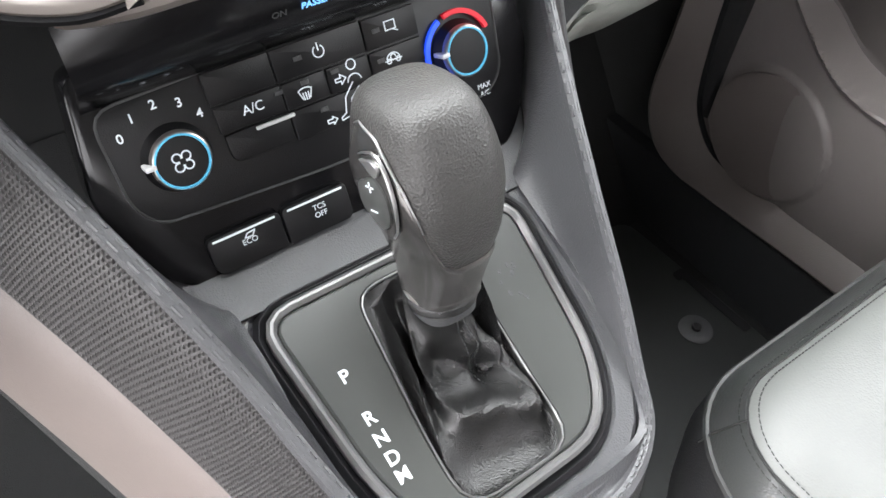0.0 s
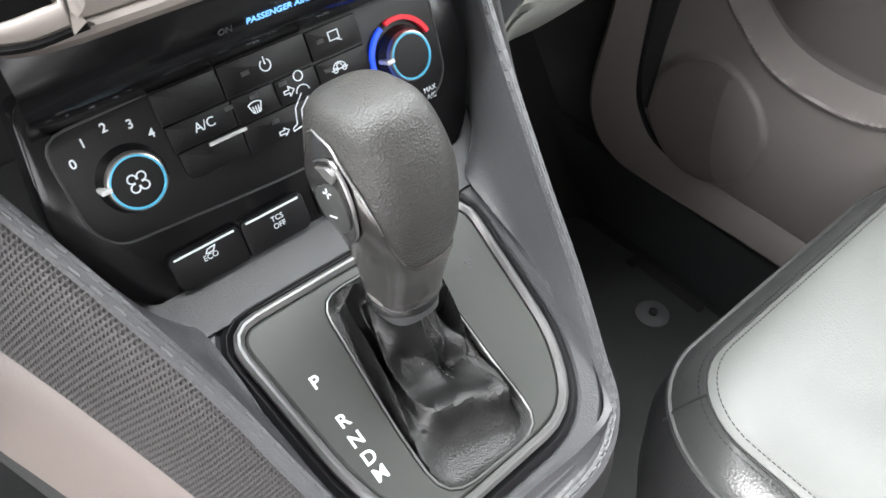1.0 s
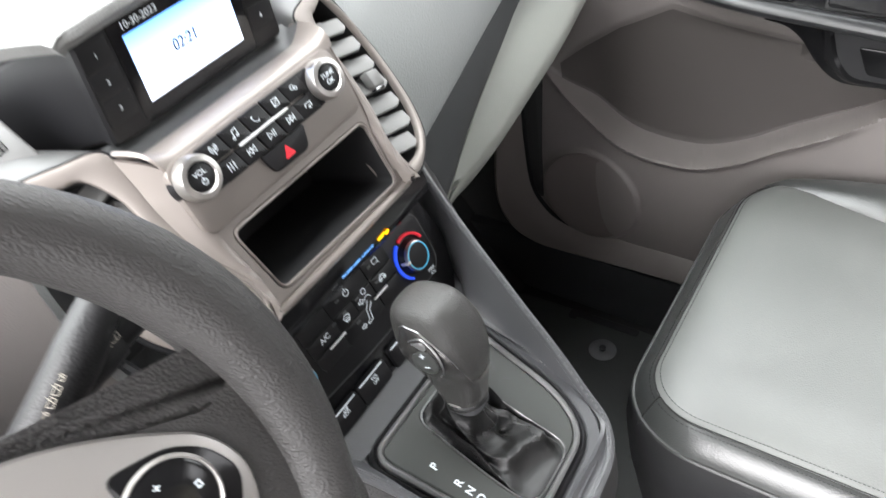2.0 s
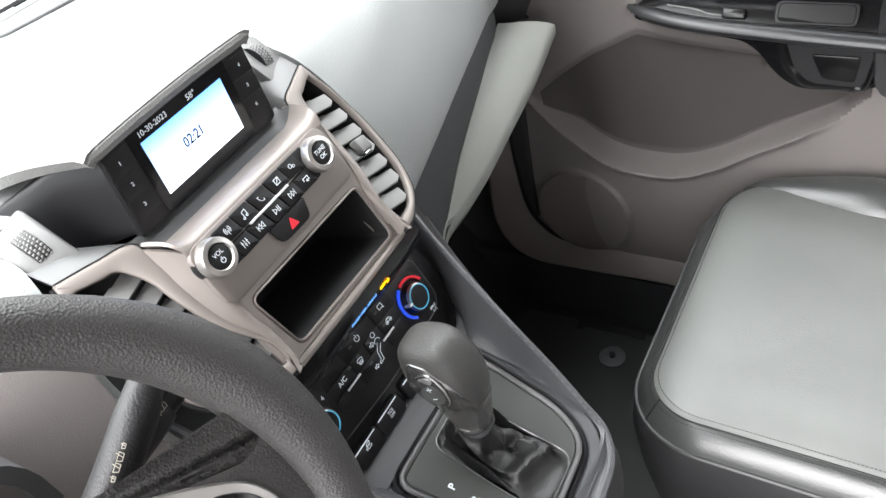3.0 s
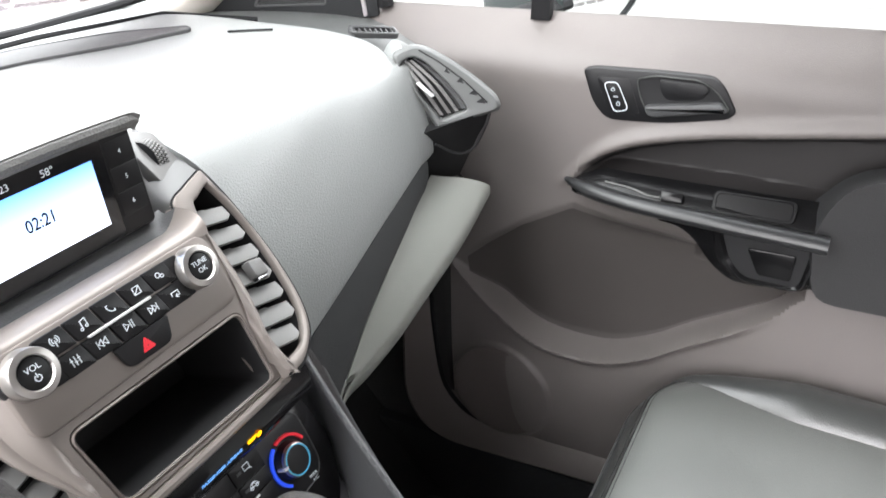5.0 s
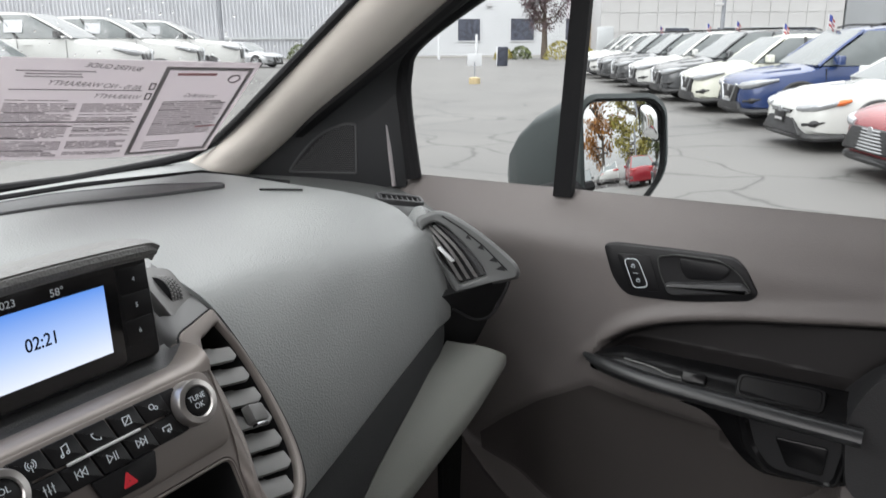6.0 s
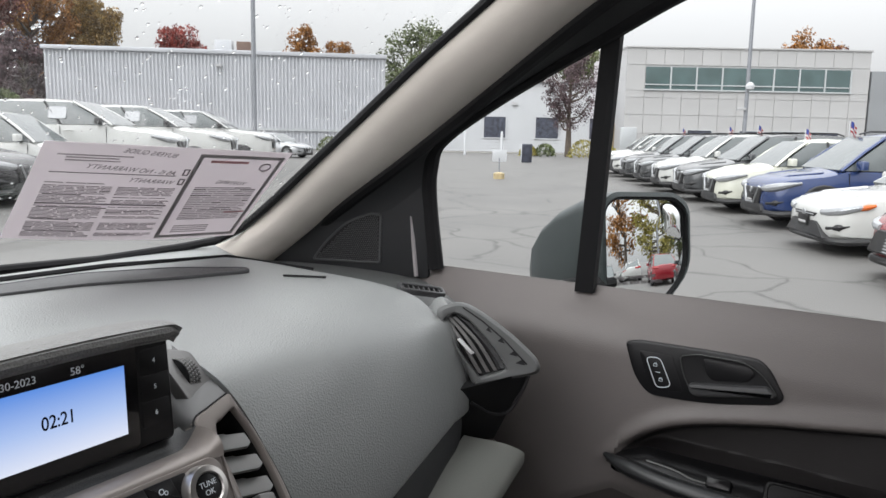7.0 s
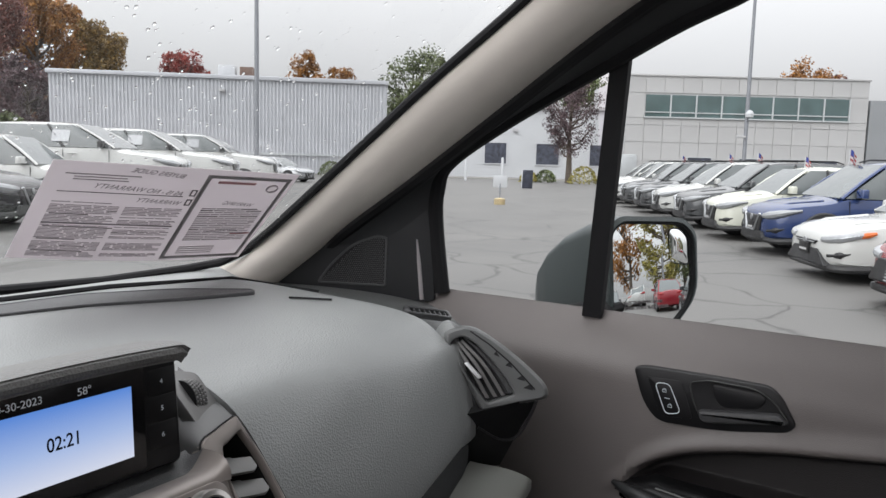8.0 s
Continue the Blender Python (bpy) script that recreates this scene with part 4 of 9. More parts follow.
# ledge that rolls back from the top of the face, then a dark cove up to the display
LEDGE = spline([(0.0165, -0.0030), (0.0205, -0.0045), (0.0238, -0.0105), (0.0252, -0.0220), (0.0256, -0.0370)], 17)


def ledge(u, v):
    s = -1 + 2 * u
    q = LEDGE[round(v * 16)]
    p = RAD @ Vector((s * (0.087 + 0.010 * v), q[0], q[1]))
    p.z += 0.016 * v * max(0.0, (abs(s) - 0.80) / 0.20) ** 2
    return p


bm = bmesh.new()
sheet(bm, ledge, 41, 17, -0.003)
part("ledge", bm, M_STACK, stack)
bm = bmesh.new()


def cove(u, v):
    s = -1 + 2 * u
    p = Vector(ledge(u, 1.0)).lerp(SCR @ Vector((s * 0.096, -0.034, -0.008)), v)
    p.z -= 0.003 * math.sin(math.pi * v)
    return p


sheet(bm, cove, 41, 8, -0.003)
part("cove", bm, M_DASH2, stack, "charcoal cove under the display")
bm = bmesh.new()
loft(bm, [[(-0.11, 0.61, 1.27), (0.11, 0.61, 1.27), (0.11, 0.69, 1.27), (-0.11, 0.69, 1.27)], [(-0.17, 0.60, 1.16), (0.17, 0.60, 1.16), (0.17, 0.70, 1.16), (-0.17, 0.70, 1.16)]])
part("carcass", bm, M_DASH2, stack)

# ---- display ----
display = thing("infotainment_display", (0, 0.62, 1.30), "hooded dark display showing the clock over a blue and white field", "display")
bm = bmesh.new()
rr0 = rounded([(-0.0855, -0.033), (0.0855, -0.033), (0.0825, 0.051), (-0.0825, 0.051)], 0.006)
rr1 = rounded([(-0.128, -0.075), (0.128, -0.075), (0.128, -0.010), (-0.128, -0.010)], 0.008)
loft(bm, [[(x, y, -0.150) for x, y in rr1], [(x, y, -0.010) for x, y in rr0], [(x, y, 0.001) for x, y in rr0], [(x, y, 0.003) for x, y in inset(rr0, 0.002)]], m=SCR)
part("housing", bm, M_BLACK, display)
bm = bmesh.new()
slab(bm, rrect(0, 0.008, 0.112, 0.076, 0.004), 0.0, 0.0035, SCR, 0.0006)
part("screen_surround", bm, M_GLOSS, display)
hood = bmesh.new()


def hood_pt(u, v):
    s = -1 + 2 * u
    edge = SCR @ Vector((s * 0.094, 0.0575 - 0.003 * s * s, 0.006))
    back = Vector((s * 0.125, 0.80, 1.338))
    p = edge.lerp(back, v)
    p.z += 0.004 * math.sin(math.pi * min(v * 1.5, 1))
    if abs(s) > 0.9:
        p.z -= 0.004 * ((abs(s) - 0.9) / 0.1) ** 2
    if v < 0.06:
        p.z -= 0.003 * (1 - v / 0.06) ** 2
    return p


sheet(hood, hood_pt, 34, 26, 0.012)
part("hood", hood, M_HOOD, display, "padded hood with a soft front edge")
bm = bmesh.new()
tube(bm, [Vector(hood_pt(0.012 + 0.976 * k / 30, 0.0)) + Vector((0, 0.004, -0.0055)) for k in range(31)], [0.0035 + 0.0025 * min(1, k / 2, (30 - k) / 2) for k in range(31)], 10)
part("hood_brow", bm, M_HOOD, display)
# picture: sky-blue above, white below
M_SCREEN = bpy.data.materials.new("lit_display")
M_SCREEN.use_nodes = True
st = M_SCREEN.node_tree
sb = st.nodes["Principled BSDF"]
sb.inputs["Base Color"].default_value, sb.inputs["Roughness"].default_value = (0.01, 0.01, 0.012, 1), 0.2
sc = st.nodes.new("ShaderNodeTexCoord")
sr = st.nodes.new("ShaderNodeSeparateXYZ")
cr = st.nodes.new("ShaderNodeValToRGB")
cr.color_ramp.elements[0].position, cr.color_ramp.elements[0].color = 0.0, (0.78, 0.84, 0.95, 1)
cr.color_ramp.elements[1].position, cr.color_ramp.elements[1].color = 1.0, (0.12, 0.30, 0.78, 1)
mid = cr.color_ramp.elements.new(0.45)
mid.color = (0.45, 0.60, 0.90, 1)
st.links.new(sc.outputs["Generated"], sr.inputs[0])
st.links.new(sr.outputs["Z"], cr.inputs[0])
st.links.new(cr.outputs[0], sb.inputs["Emission Color"])
sb.inputs["Emission Strength"].default_value = 0.72
bm = bmesh.new()
slab(bm, rrect(-0.0005, 0.0065, 0.0925, 0.0485), 0.002, 0.0038, SCR)
part("screen", bm, M_SCREEN, display, "lit screen with a blue to white field")
M_CLOCK = mat("screen_digits", (0.008, 0.010, 0.018), 0.6, spec=0.1)
words("clock_digits", "02:21", 0.0125, at(SCR, -0.0025, 0.0068, 0.0039), M_CLOCK, display, squeeze=0.82, bold=0.0001)
words("date_text", "10-30-2023", 0.0068, at(SCR, -0.0302, 0.0365, 0.0036), M_WHITE, display)
words("temperature_text", "58°", 0.0072, at(SCR, 0.0126, 0.0355, 0.0036), M_WHITE, display)
for i in range(3):
    for side in (-1, 1):
        bm = bmesh.new()
        v = 0.0288 - 0.0190 * i
        slab(bm, rrect(side * 0.0695, v, 0.0230, 0.0185, 0.0015, 3), -0.002, 0.0035, SCR, 0.0004)
        key = part("preset_key", bm, M_BLACK, display)
        words("preset_number", str(i + 1 + (3 if side > 0 else 0)), 0.0048, at(SCR, side * 0.0695, v, 0.0036), M_WHITE, key)

# ---- climate panel ----
climate = thing("climate_panel", (0, 0.50, 1.03), "black climate panel with two ringed knobs and printed keys", "climate panel")
outline = [(-0.118, 0.050), (-0.086, 0.047), (-0.062, 0.058), (0.062, 0.058), (0.086, 0.047), (0.118, 0.050), (0.128, -0.012), (0.113, -0.055), (0.096, -0.072), (-0.096, -0.072), (-0.113, -0.055), (-0.128, -0.012)]
bm = bmesh.new()
slab(bm, rounded(outline[::-1], 0.010), -0.03, -0.001, CLI, 0.002)
part("panel", bm, M_GLOSS, climate)
bm = bmesh.new()
ro = rounded([(-0.114, 0.031), (-0.1125, -0.016), (-0.103, -0.029), (-0.0, -0.036), (0.094, -0.031), (0.104, -0.020), (0.106, 0.031), (0.0, 0.0345)], [0.012, 0.010, 0.010, 0.03, 0.010, 0.010, 0.012, 0.03])
slab(bm, ro, -0.004, 0.0016, CLI, 0.001)
part("raised_field", bm, M_BLACK, climate)
bm = bmesh.new()
# paler tube draws the highlight that runs round the raised field
tube(bm, [CLI @ Vector((x, y, 0.0014)) for x, y in ro], 0.0007, 6, closed=True)
part("field_edge", bm, M_DASH2, climate, "thin paler tube painting the highlight on the field edge")


def dial(u, numbers, warm):
    m = at(CLI, u, -0.001, -0.002) @ Matrix.Diagonal((1, 1, 0.75, 1))
    r = 0.0147
    bm = bmesh.new()
    lathe(bm, [(r * 1.24, -0.001), (r * 1.24, 0.0020), (r * 1.16, 0.004), (r * 0.99, 0.013)], m, 44)
    k = part("dial", bm, M_BLACK, climate)
    bm = bmesh.new()
    lathe(bm, [(r * 0.985, 0.008), (r * 0.985, 0.0145), (r * 0.93, 0.0170), (r * 0.86, 0.0178)], m, 44, cap=False)
    part("dial_ring", bm, M_SILVER, k, "bright metal ring")
    bm = bmesh.new()
    lathe(bm, [(r * 0.89, 0.0150), (r * 0.89, 0.0180), (r * 0.83, 0.0182), (r * 0.81, 0.0165)], m, 44, cap=False)
    part("lit_ring", bm, M_CYAN, k, "pale blue lit ring")
    bm = bmesh.new()
    lathe(bm, [(r * 0.82, 0.010), (r * 0.82, 0.0170), (r * 0.70, 0.0173)], m, 40)
    part("dial_cap", bm, M_BLACK, k)
    bm = bmesh.new()
    box(bm, (-r * 1.00, 0.002, 0.0135), (0.0052, 0.0024, 0.012), m, 0.0006)
    part("pointer", bm, M_BRIGHT, k)
    if numbers:
        bm = bmesh.new()
        for q in range(4):
            a = radians(45 + 90 * q)
            strokes(bm, [arc(0.0032 * math.cos(a), 0.0032 * math.sin(a), 0.0021, math.degrees(a) - 150, math.degrees(a) + 150)], 0.00035, at(m, 0, 0, 0.0174))
        part("fan_icon", bm, M_WHITE, k)
        for i, (nu, nv) in enumerate(((-0.1053, 0.0160), (-0.0976, 0.0230), (-0.0864, 0.0258), (-0.0750, 0.0228), (-0.0677, 0.0150))):
            words("dial_number", str(i), 0.0062, at(CLI, nu, nv, 0.0024), M_WHITE, climate, bold=0.00008)
    else:
        for nm, mt, a0, a1 in (("cold_arc", M_BLUE, 118, 235), ("warm_arc", M_RED, 20, 108)):
            bm = bmesh.new()
            outer_r, inner_r = 0.0222, 0.0196
            pts = arc(0, 0, outer_r, a0, a1, 24) + arc(0, 0, inner_r, a1, a0, 24)
            slab(bm, pts, 0.001, 0.0078, m)
            part(nm, bm, mt, climate)
        words("dial_text", "MAX", 0.0042, at(CLI, u + 0.012, -0.026, 0.0017), M_WHITE, climate)
        words("dial_text", "A/C", 0.0042, at(CLI, u + 0.012, -0.0305, 0.0017), M_WHITE, climate)


dial(-0.0845, True, False)
dial(0.0785, False, True)
CK = [
    # name, from u, to u, from v, to v
    ("blank_key", -0.0622, -0.0282, 0.0158, 0.0318), ("power_key", -0.0272, 0.0228, 0.0155, 0.0318), ("rear_demist_key", 0.0238, 0.0556, 0.0152, 0.0310),
    ("ac_key", -0.0618, -0.0274, 0.0016, 0.0148), ("screen_demist_key", -0.0264, -0.0024, 0.0010, 0.0145), ("face_key", -0.0014, 0.0228, 0.0008, 0.0142), ("recirculation_key", 0.0238, 0.0560, 0.0008, 0.0138),
    ("lower_left_key", -0.0606, -0.0270, -0.0142, 0.0006), ("foot_key", -0.0260, 0.0228, -0.0150, 0.0000), ("lower_right_key", 0.0238, 0.0548, -0.0142, -0.0002),
]
keys = {}
for nm, u0, u1, v0, v1 in CK:
    bm = bmesh.new()
    r0 = [0.0008] * 4
    if nm == "lower_left_key":
        r0 = [0.008, 0.0008, 0.0008, 0.0008]
    if nm == "lower_right_key":
        r0 = [0.0008, 0.008, 0.0008, 0.0008]
    slab(bm, rounded([(u0, v0), (u1, v0), (u1, v1), (u0, v1)], r0), 0.0, 0.0034, CLI, 0.0005)
    keys[nm] = part(nm, bm, M_BLACK, climate)
words("key_label", "A/C", 0.0068, at(CLI, -0.0429, 0.0088, 0.0035), M_WHITE, keys["ac_key"])
CICON = {
    "power_key": (-0.0024, 0.0240, [arc(0, 0, 0.0030, 125, 415), [(0, 0.0006), (0, 0.0042)]]),
    "rear_demist_key": (0.0395, 0.0243, [[(-0.003, -0.002), (0.003, -0.002), (0.003, 0.0025), (-0.003, 0.0025), (-0.003, -0.002)], [(0.001, -0.002), (0.004, -0.0035)]]),
    "screen_demist_key": (-0.0151, 0.0070, [arc(0, -0.004, 0.0065, 55, 125), [(-0.0035, 0.001), (-0.002, -0.003)], [(0.0035, 0.001), (0.002, -0.003)], [(0, 0.0), (0, -0.0035)], [(-0.0015, 0), (-0.0012, -0.0035)], [(0.0015, 0), (0.0012, -0.0035)]]),
    "face_key": (0.0110, 0.0085, [arc(0.0015, 0.004, 0.0026, 0, 360, 18), arc(0.0015, -0.005, 0.004, 10, 170), [(-0.009, -0.0025), (-0.006, -0.0025), (-0.006, -0.0042), (-0.003, -0.0015), (-0.006, 0.001), (-0.006, -0.0008), (-0.009, -0.0008), (-0.009, -0.0025)]]),
    "foot_key": (0.0030, -0.0065, [[(0.008, 0.010), (0.002, 0.004), (0.0, -0.004), (-0.003, -0.0055), (-0.003, -0.0070), (0.003, -0.006), (0.005, 0.002), (0.011, 0.007)], [(-0.011, -0.006), (-0.008, -0.006), (-0.008, -0.0072), (-0.0055, -0.005), (-0.008, -0.003), (-0.008, -0.0042), (-0.011, -0.0042), (-0.011, -0.006)]]),
    "recirculation_key": (0.0372, 0.0085, [arc(0, -0.002, 0.0042, 20, 160), [(-0.005, -0.0015), (0.005, -0.0015)], arc(-0.0028, -0.0018, 0.0012, 0, 360), arc(0.0028, -0.0018, 0.0012, 0, 360), arc(0, 0, 0.0015, 0, 250)]),
}
for nm, (u, v, lines) in CICON.items():
    bm = bmesh.new()
    strokes(bm, lines, 0.00030, at(CLI, u, v, 0.0035))
    part("key_icon", bm, M_WHITE, keys[nm])
for nm, u, v in (("ac_key", -0.0285, 0.0115), ("power_key", -0.014, 0.0240), ("rear_demist_key", 0.031, 0.0240), ("screen_demist_key", -0.014, 0.0118), ("face_key", 0.003, 0.0118), ("recirculation_key", 0.030, 0.0085), ("foot_key", -0.008, -0.0045)):
    bm = bmesh.new()
    box(bm, (u, v, 0.0036), (0.0045, 0.0022, 0.0006), CLI)
    part("key_lamp", bm, M_DASH2, keys[nm], "unlit indicator")
for u0, u1 in ((-0.0448, -0.0239), (0.0175, 0.0370)):
    bm = bmesh.new()
    box(bm, ((u0 + u1) / 2, -0.0012, 0.0036), (u1 - u0, 0.0019, 0.0022), CLI, 0.0005)
    part("chrome_bar", bm, M_BRIGHT, climate, "thin chrome bar")
# gloss band that curves out to the rim above
bm = bmesh.new()


def band_pt(u, v):
    x = -1 + 2 * u
    w = 0.116
    p = spline([(0.4935, 1.183), (0.4916, 1.172), (0.4914, 1.162), (0.4965, 1.149), (0.5095, 1.136), (0.5175, 1.1275)], 21)[round(v * 20)]
    side_in = 0.012 * max(0, abs(x) - 0.55) / 0.45
    return (x * w, p[0] + side_in * (1 - v), p[1] - 0.4 * side_in * (1 - v))


sheet(bm, band_pt, 24, 21, -0.003)
part("upper_band", bm, M_GLOSS, climate, "curved gloss black band")
UB = axes((0, 0.4909, 1.1635), (1, 0, 0), (0, -0.20, 0.98))
words("airbag_text", "PASSENGER AIRBAG", 0.0046, at(UB, 0.003, 0, 0.0003), M_BLUETXT, climate, bold=0.00005)
words("airbag_off_text", "OFF", 0.0050, at(UB, 0.0345, 0.0002, 0.0003), M_AMBER, climate, bold=0.0004)
bm = bmesh.new()
strokes(bm, [arc(0.0420, 0.0004, 0.0019, 0, 360, 20), [(0.0407, -0.0009), (0.0433, 0.0017)]], 0.0006, at(UB, 0, 0, 0.0008))
part("airbag_off_icon", bm, M_AMBER, climate)
words("airbag_on_text", "ON", 0.0046, at(UB, -0.0285, 0, 0.0008), M_DASH2, climate)
# lower row of switches
for nm, u0, u1, txt in (("eco_switch", -0.088, -0.0478, "ECO"), ("traction_switch", -0.0468, -0.0085, "TCS|OFF"), ("right_switch", -0.0005, 0.0420, ""), ("blank_switch", 0.0475, 0.086, "")):
    bm = bmesh.new()
    left_end, right_end = nm == "eco_switch", nm in ("traction_switch", "blank_switch")
    rads = [0.008 if left_end else 0.0015, 0.005 if right_end else 0.0015, 0.004, 0.004]
    slab(bm, rounded([(u0, -0.0665), (u1, -0.0665), (u1, -0.0455), (u0, -0.0455)], rads), -0.002, 0.0030, CLI, 0.0010)
    sw = part(nm, bm, M_BLACK, climate)
    if nm != "blank_switch":
        bm = bmesh.new()
        box(bm, ((u0 + u1) / 2, -0.0475, 0.0031), (u1 - u0 - 0.006, 0.0012, 0.0008), CLI, 0.0003)
        part("switch_line", bm, M_WHITE, sw)
    lines = txt.split("|")
    for i, s in enumerate(lines):
        if s:
            words("switch_label", s, 0.0042, at(CLI, (u0 + u1) / 2 + 0.0012, -0.0545 + (0.0022 - 0.0044 * i if len(lines) > 1 else 0.0004), 0.0031), M_WHITE, sw)
    if nm == "eco_switch":
        bm = bmesh.new()
        strokes(bm, [[(-0.003, -0.001), (-0.0015, 0.001), (0.003, 0.0015), (0.001, -0.0012), (-0.003, -0.001)]], 0.0003, at(CLI, (u0 + u1) / 2 + 0.0022, -0.0508, 0.0031))
        part("leaf_icon", bm, M_WHITE, sw)


# ---- gear console ----
GS = axes((0, 0.39, 1.013), (1, 0, 0), (0, 1, 0.3))
console = thing("gear_console", (0, 0.42, 0.42), "charcoal gear console with padded stitched flanks and a satin selector plate", "console")
PLATE = rounded([(-0.078, 0.054), (-0.070, -0.042), (-0.056, -0.079), (0.041, -0.076), (0.061, -0.042), (0.074, 0.054)], [0.014, 0.02, 0.024, 0.024, 0.02, 0.014])
HOLE = rounded([(-0.032, 0.047), (-0.040, -0.038), (-0.040, -0.0755), (0.0255, -0.0755), (0.0255, -0.040), (0.0290, 0.047)], [0.014, 0.03, 0.020, 0.020, 0.03, 0.012])
bm = bmesh.new()
slab(bm, PLATE, -0.006, 0.003, GS, 0.0015, HOLE)
plate = part("selector_plate", bm, M_PLATE, console, "satin dark grey plate with gear letters")
bm = bmesh.new()
slab(bm, inset(PLATE, -0.006), -0.008, 0.0045, GS, 0.002, inset(PLATE, -0.0005))
part("trim_ring", bm, M_TRIM, console, "satin grey ring")
bm = bmesh.new()
slab(bm, inset(PLATE, -0.0125), -0.012, 0.0010, GS, 0.003, inset(PLATE, -0.0062))
part("gloss_channel", bm, M_BLACK, console)
bm = bmesh.new()
slab(bm, inset(PLATE, -0.028), -0.016, -0.0020, GS, 0.003, inset(PLATE, -0.0120))
part("channel_bed", bm, M_FLANK, console)
bm = bmesh.new()
tube(bm, [GS @ Vector((x, y, 0.0032)) for x, y in HOLE], 0.0006, 6, closed=True)
part("boot_ring", bm, M_TRIM, console, "thin bright ring")
for ch, v in (("P", 0.0106), ("R", -0.0134), ("N", -0.0247), ("D", -0.0354), ("M", -0.0450)):
    words("gear_letter", ch, 0.0098, at(GS, -0.0588, v, 0.0031), M_WHITE, plate, bold=0.0002)
bm = bmesh.new()
r2 = random.Random(5)
for i in range(9):
    c = (0.050 + r2.uniform(-0.008, 0.006), 0.008 + r2.uniform(-0.010, 0.014))
    slab(bm, rounded([(c[0] + r2.uniform(0.0008, 0.0022) * math.cos(a), c[1] + r2.uniform(0.0008, 0.0030) * math.sin(a)) for a in (0, 1.2, 2.5, 3.8, 5.1)], 0.0006, 2), 0.0031, 0.00325, GS)
part("scuff_marks", bm, M_DASH2, plate, "dark scuff marks")

EDGE = [(0.0, 0.283, 0.975), (0.040, 0.287, 0.976), (0.068, 0.303, 0.982), (0.082, 0.330, 0.995), (0.094, 0.365, 1.022), (0.105, 0.405, 1.052), (0.124, 0.46, 1.088), (0.143, 0.51, 1.120), (0.158, 0.548, 1.150), (0.166, 0.572, 1.175)]
edge_pts = spline(EDGE, 49)


def edge_at(s):
    """Along the padded edge, s from -1 (driver's side, top) to 1."""
    f = min(abs(s), 1.0) * 48
    k = min(int(f), 47)
    p = edge_pts[k] + (edge_pts[k + 1] - edge_pts[k]) * (f - k)
    return Vector((math.copysign(p[0], s), p[1], p[2]))


def inner_at(s):
    a = abs(s)
    p = spline([(0.0, -0.094), (0.040, -0.094), (0.066, -0.086), (0.080, -0.050), (0.086, 0.0), (0.090, 0.045), (0.094, 0.068), (0.110, 0.076), (0.126, 0.100), (0.134, 0.13)], 49)[round(a * 48)]
    return GS @ Vector((math.copysign(p[0], s), p[1], -0.002))


bm = bmesh.new()


def dish(u, v):
    s = -1 + 2 * u
    a, b = inner_at(s), edge_at(s)
    p = a.lerp(b, v)
    p.z -= 0.012 * math.sin(math.pi * v) * (0.4 + 0.6 * abs(s))
    return p


sheet(bm, dish, 97, 10, 0.004)
part("inner_flank", bm, M_FLANK, console)
bm = bmesh.new()
sheet(bm, lambda u, v: GS @ Vector(((-1 + 2 * u) * (0.096 + 0.034 * v), 0.062 + 0.050 * v, 0.0 + 0.002 * v)), 16, 8, 0.004)
part("front_deck", bm, M_FLANK, console)
bm = bmesh.new()
tube(bm, [edge_at(-1 + 2 * i / 96) for i in range(97)], 0.0045, 8)
band = part("stitched_edge", bm, M_FLANK, console, "pebbled edge band with stitches")
bm = bmesh.new()
for i in range(96):
    a, b = edge_at(-1 + 2 * i / 96), edge_at(-1 + 2 * (i + 0.62) / 96)
    for k in range(2):
        o = Vector((0, 0, 0.0043)) + Vector((0.0018 * (1 if k else -1), 0, 0))
        tube(bm, [a.lerp(b, 0.1 + 0.0 * k) + o, a.lerp(b, 0.9) + o], 0.0009, 5)
part("stitching", bm, M_FLANK, band)["kind"] = "stuff"
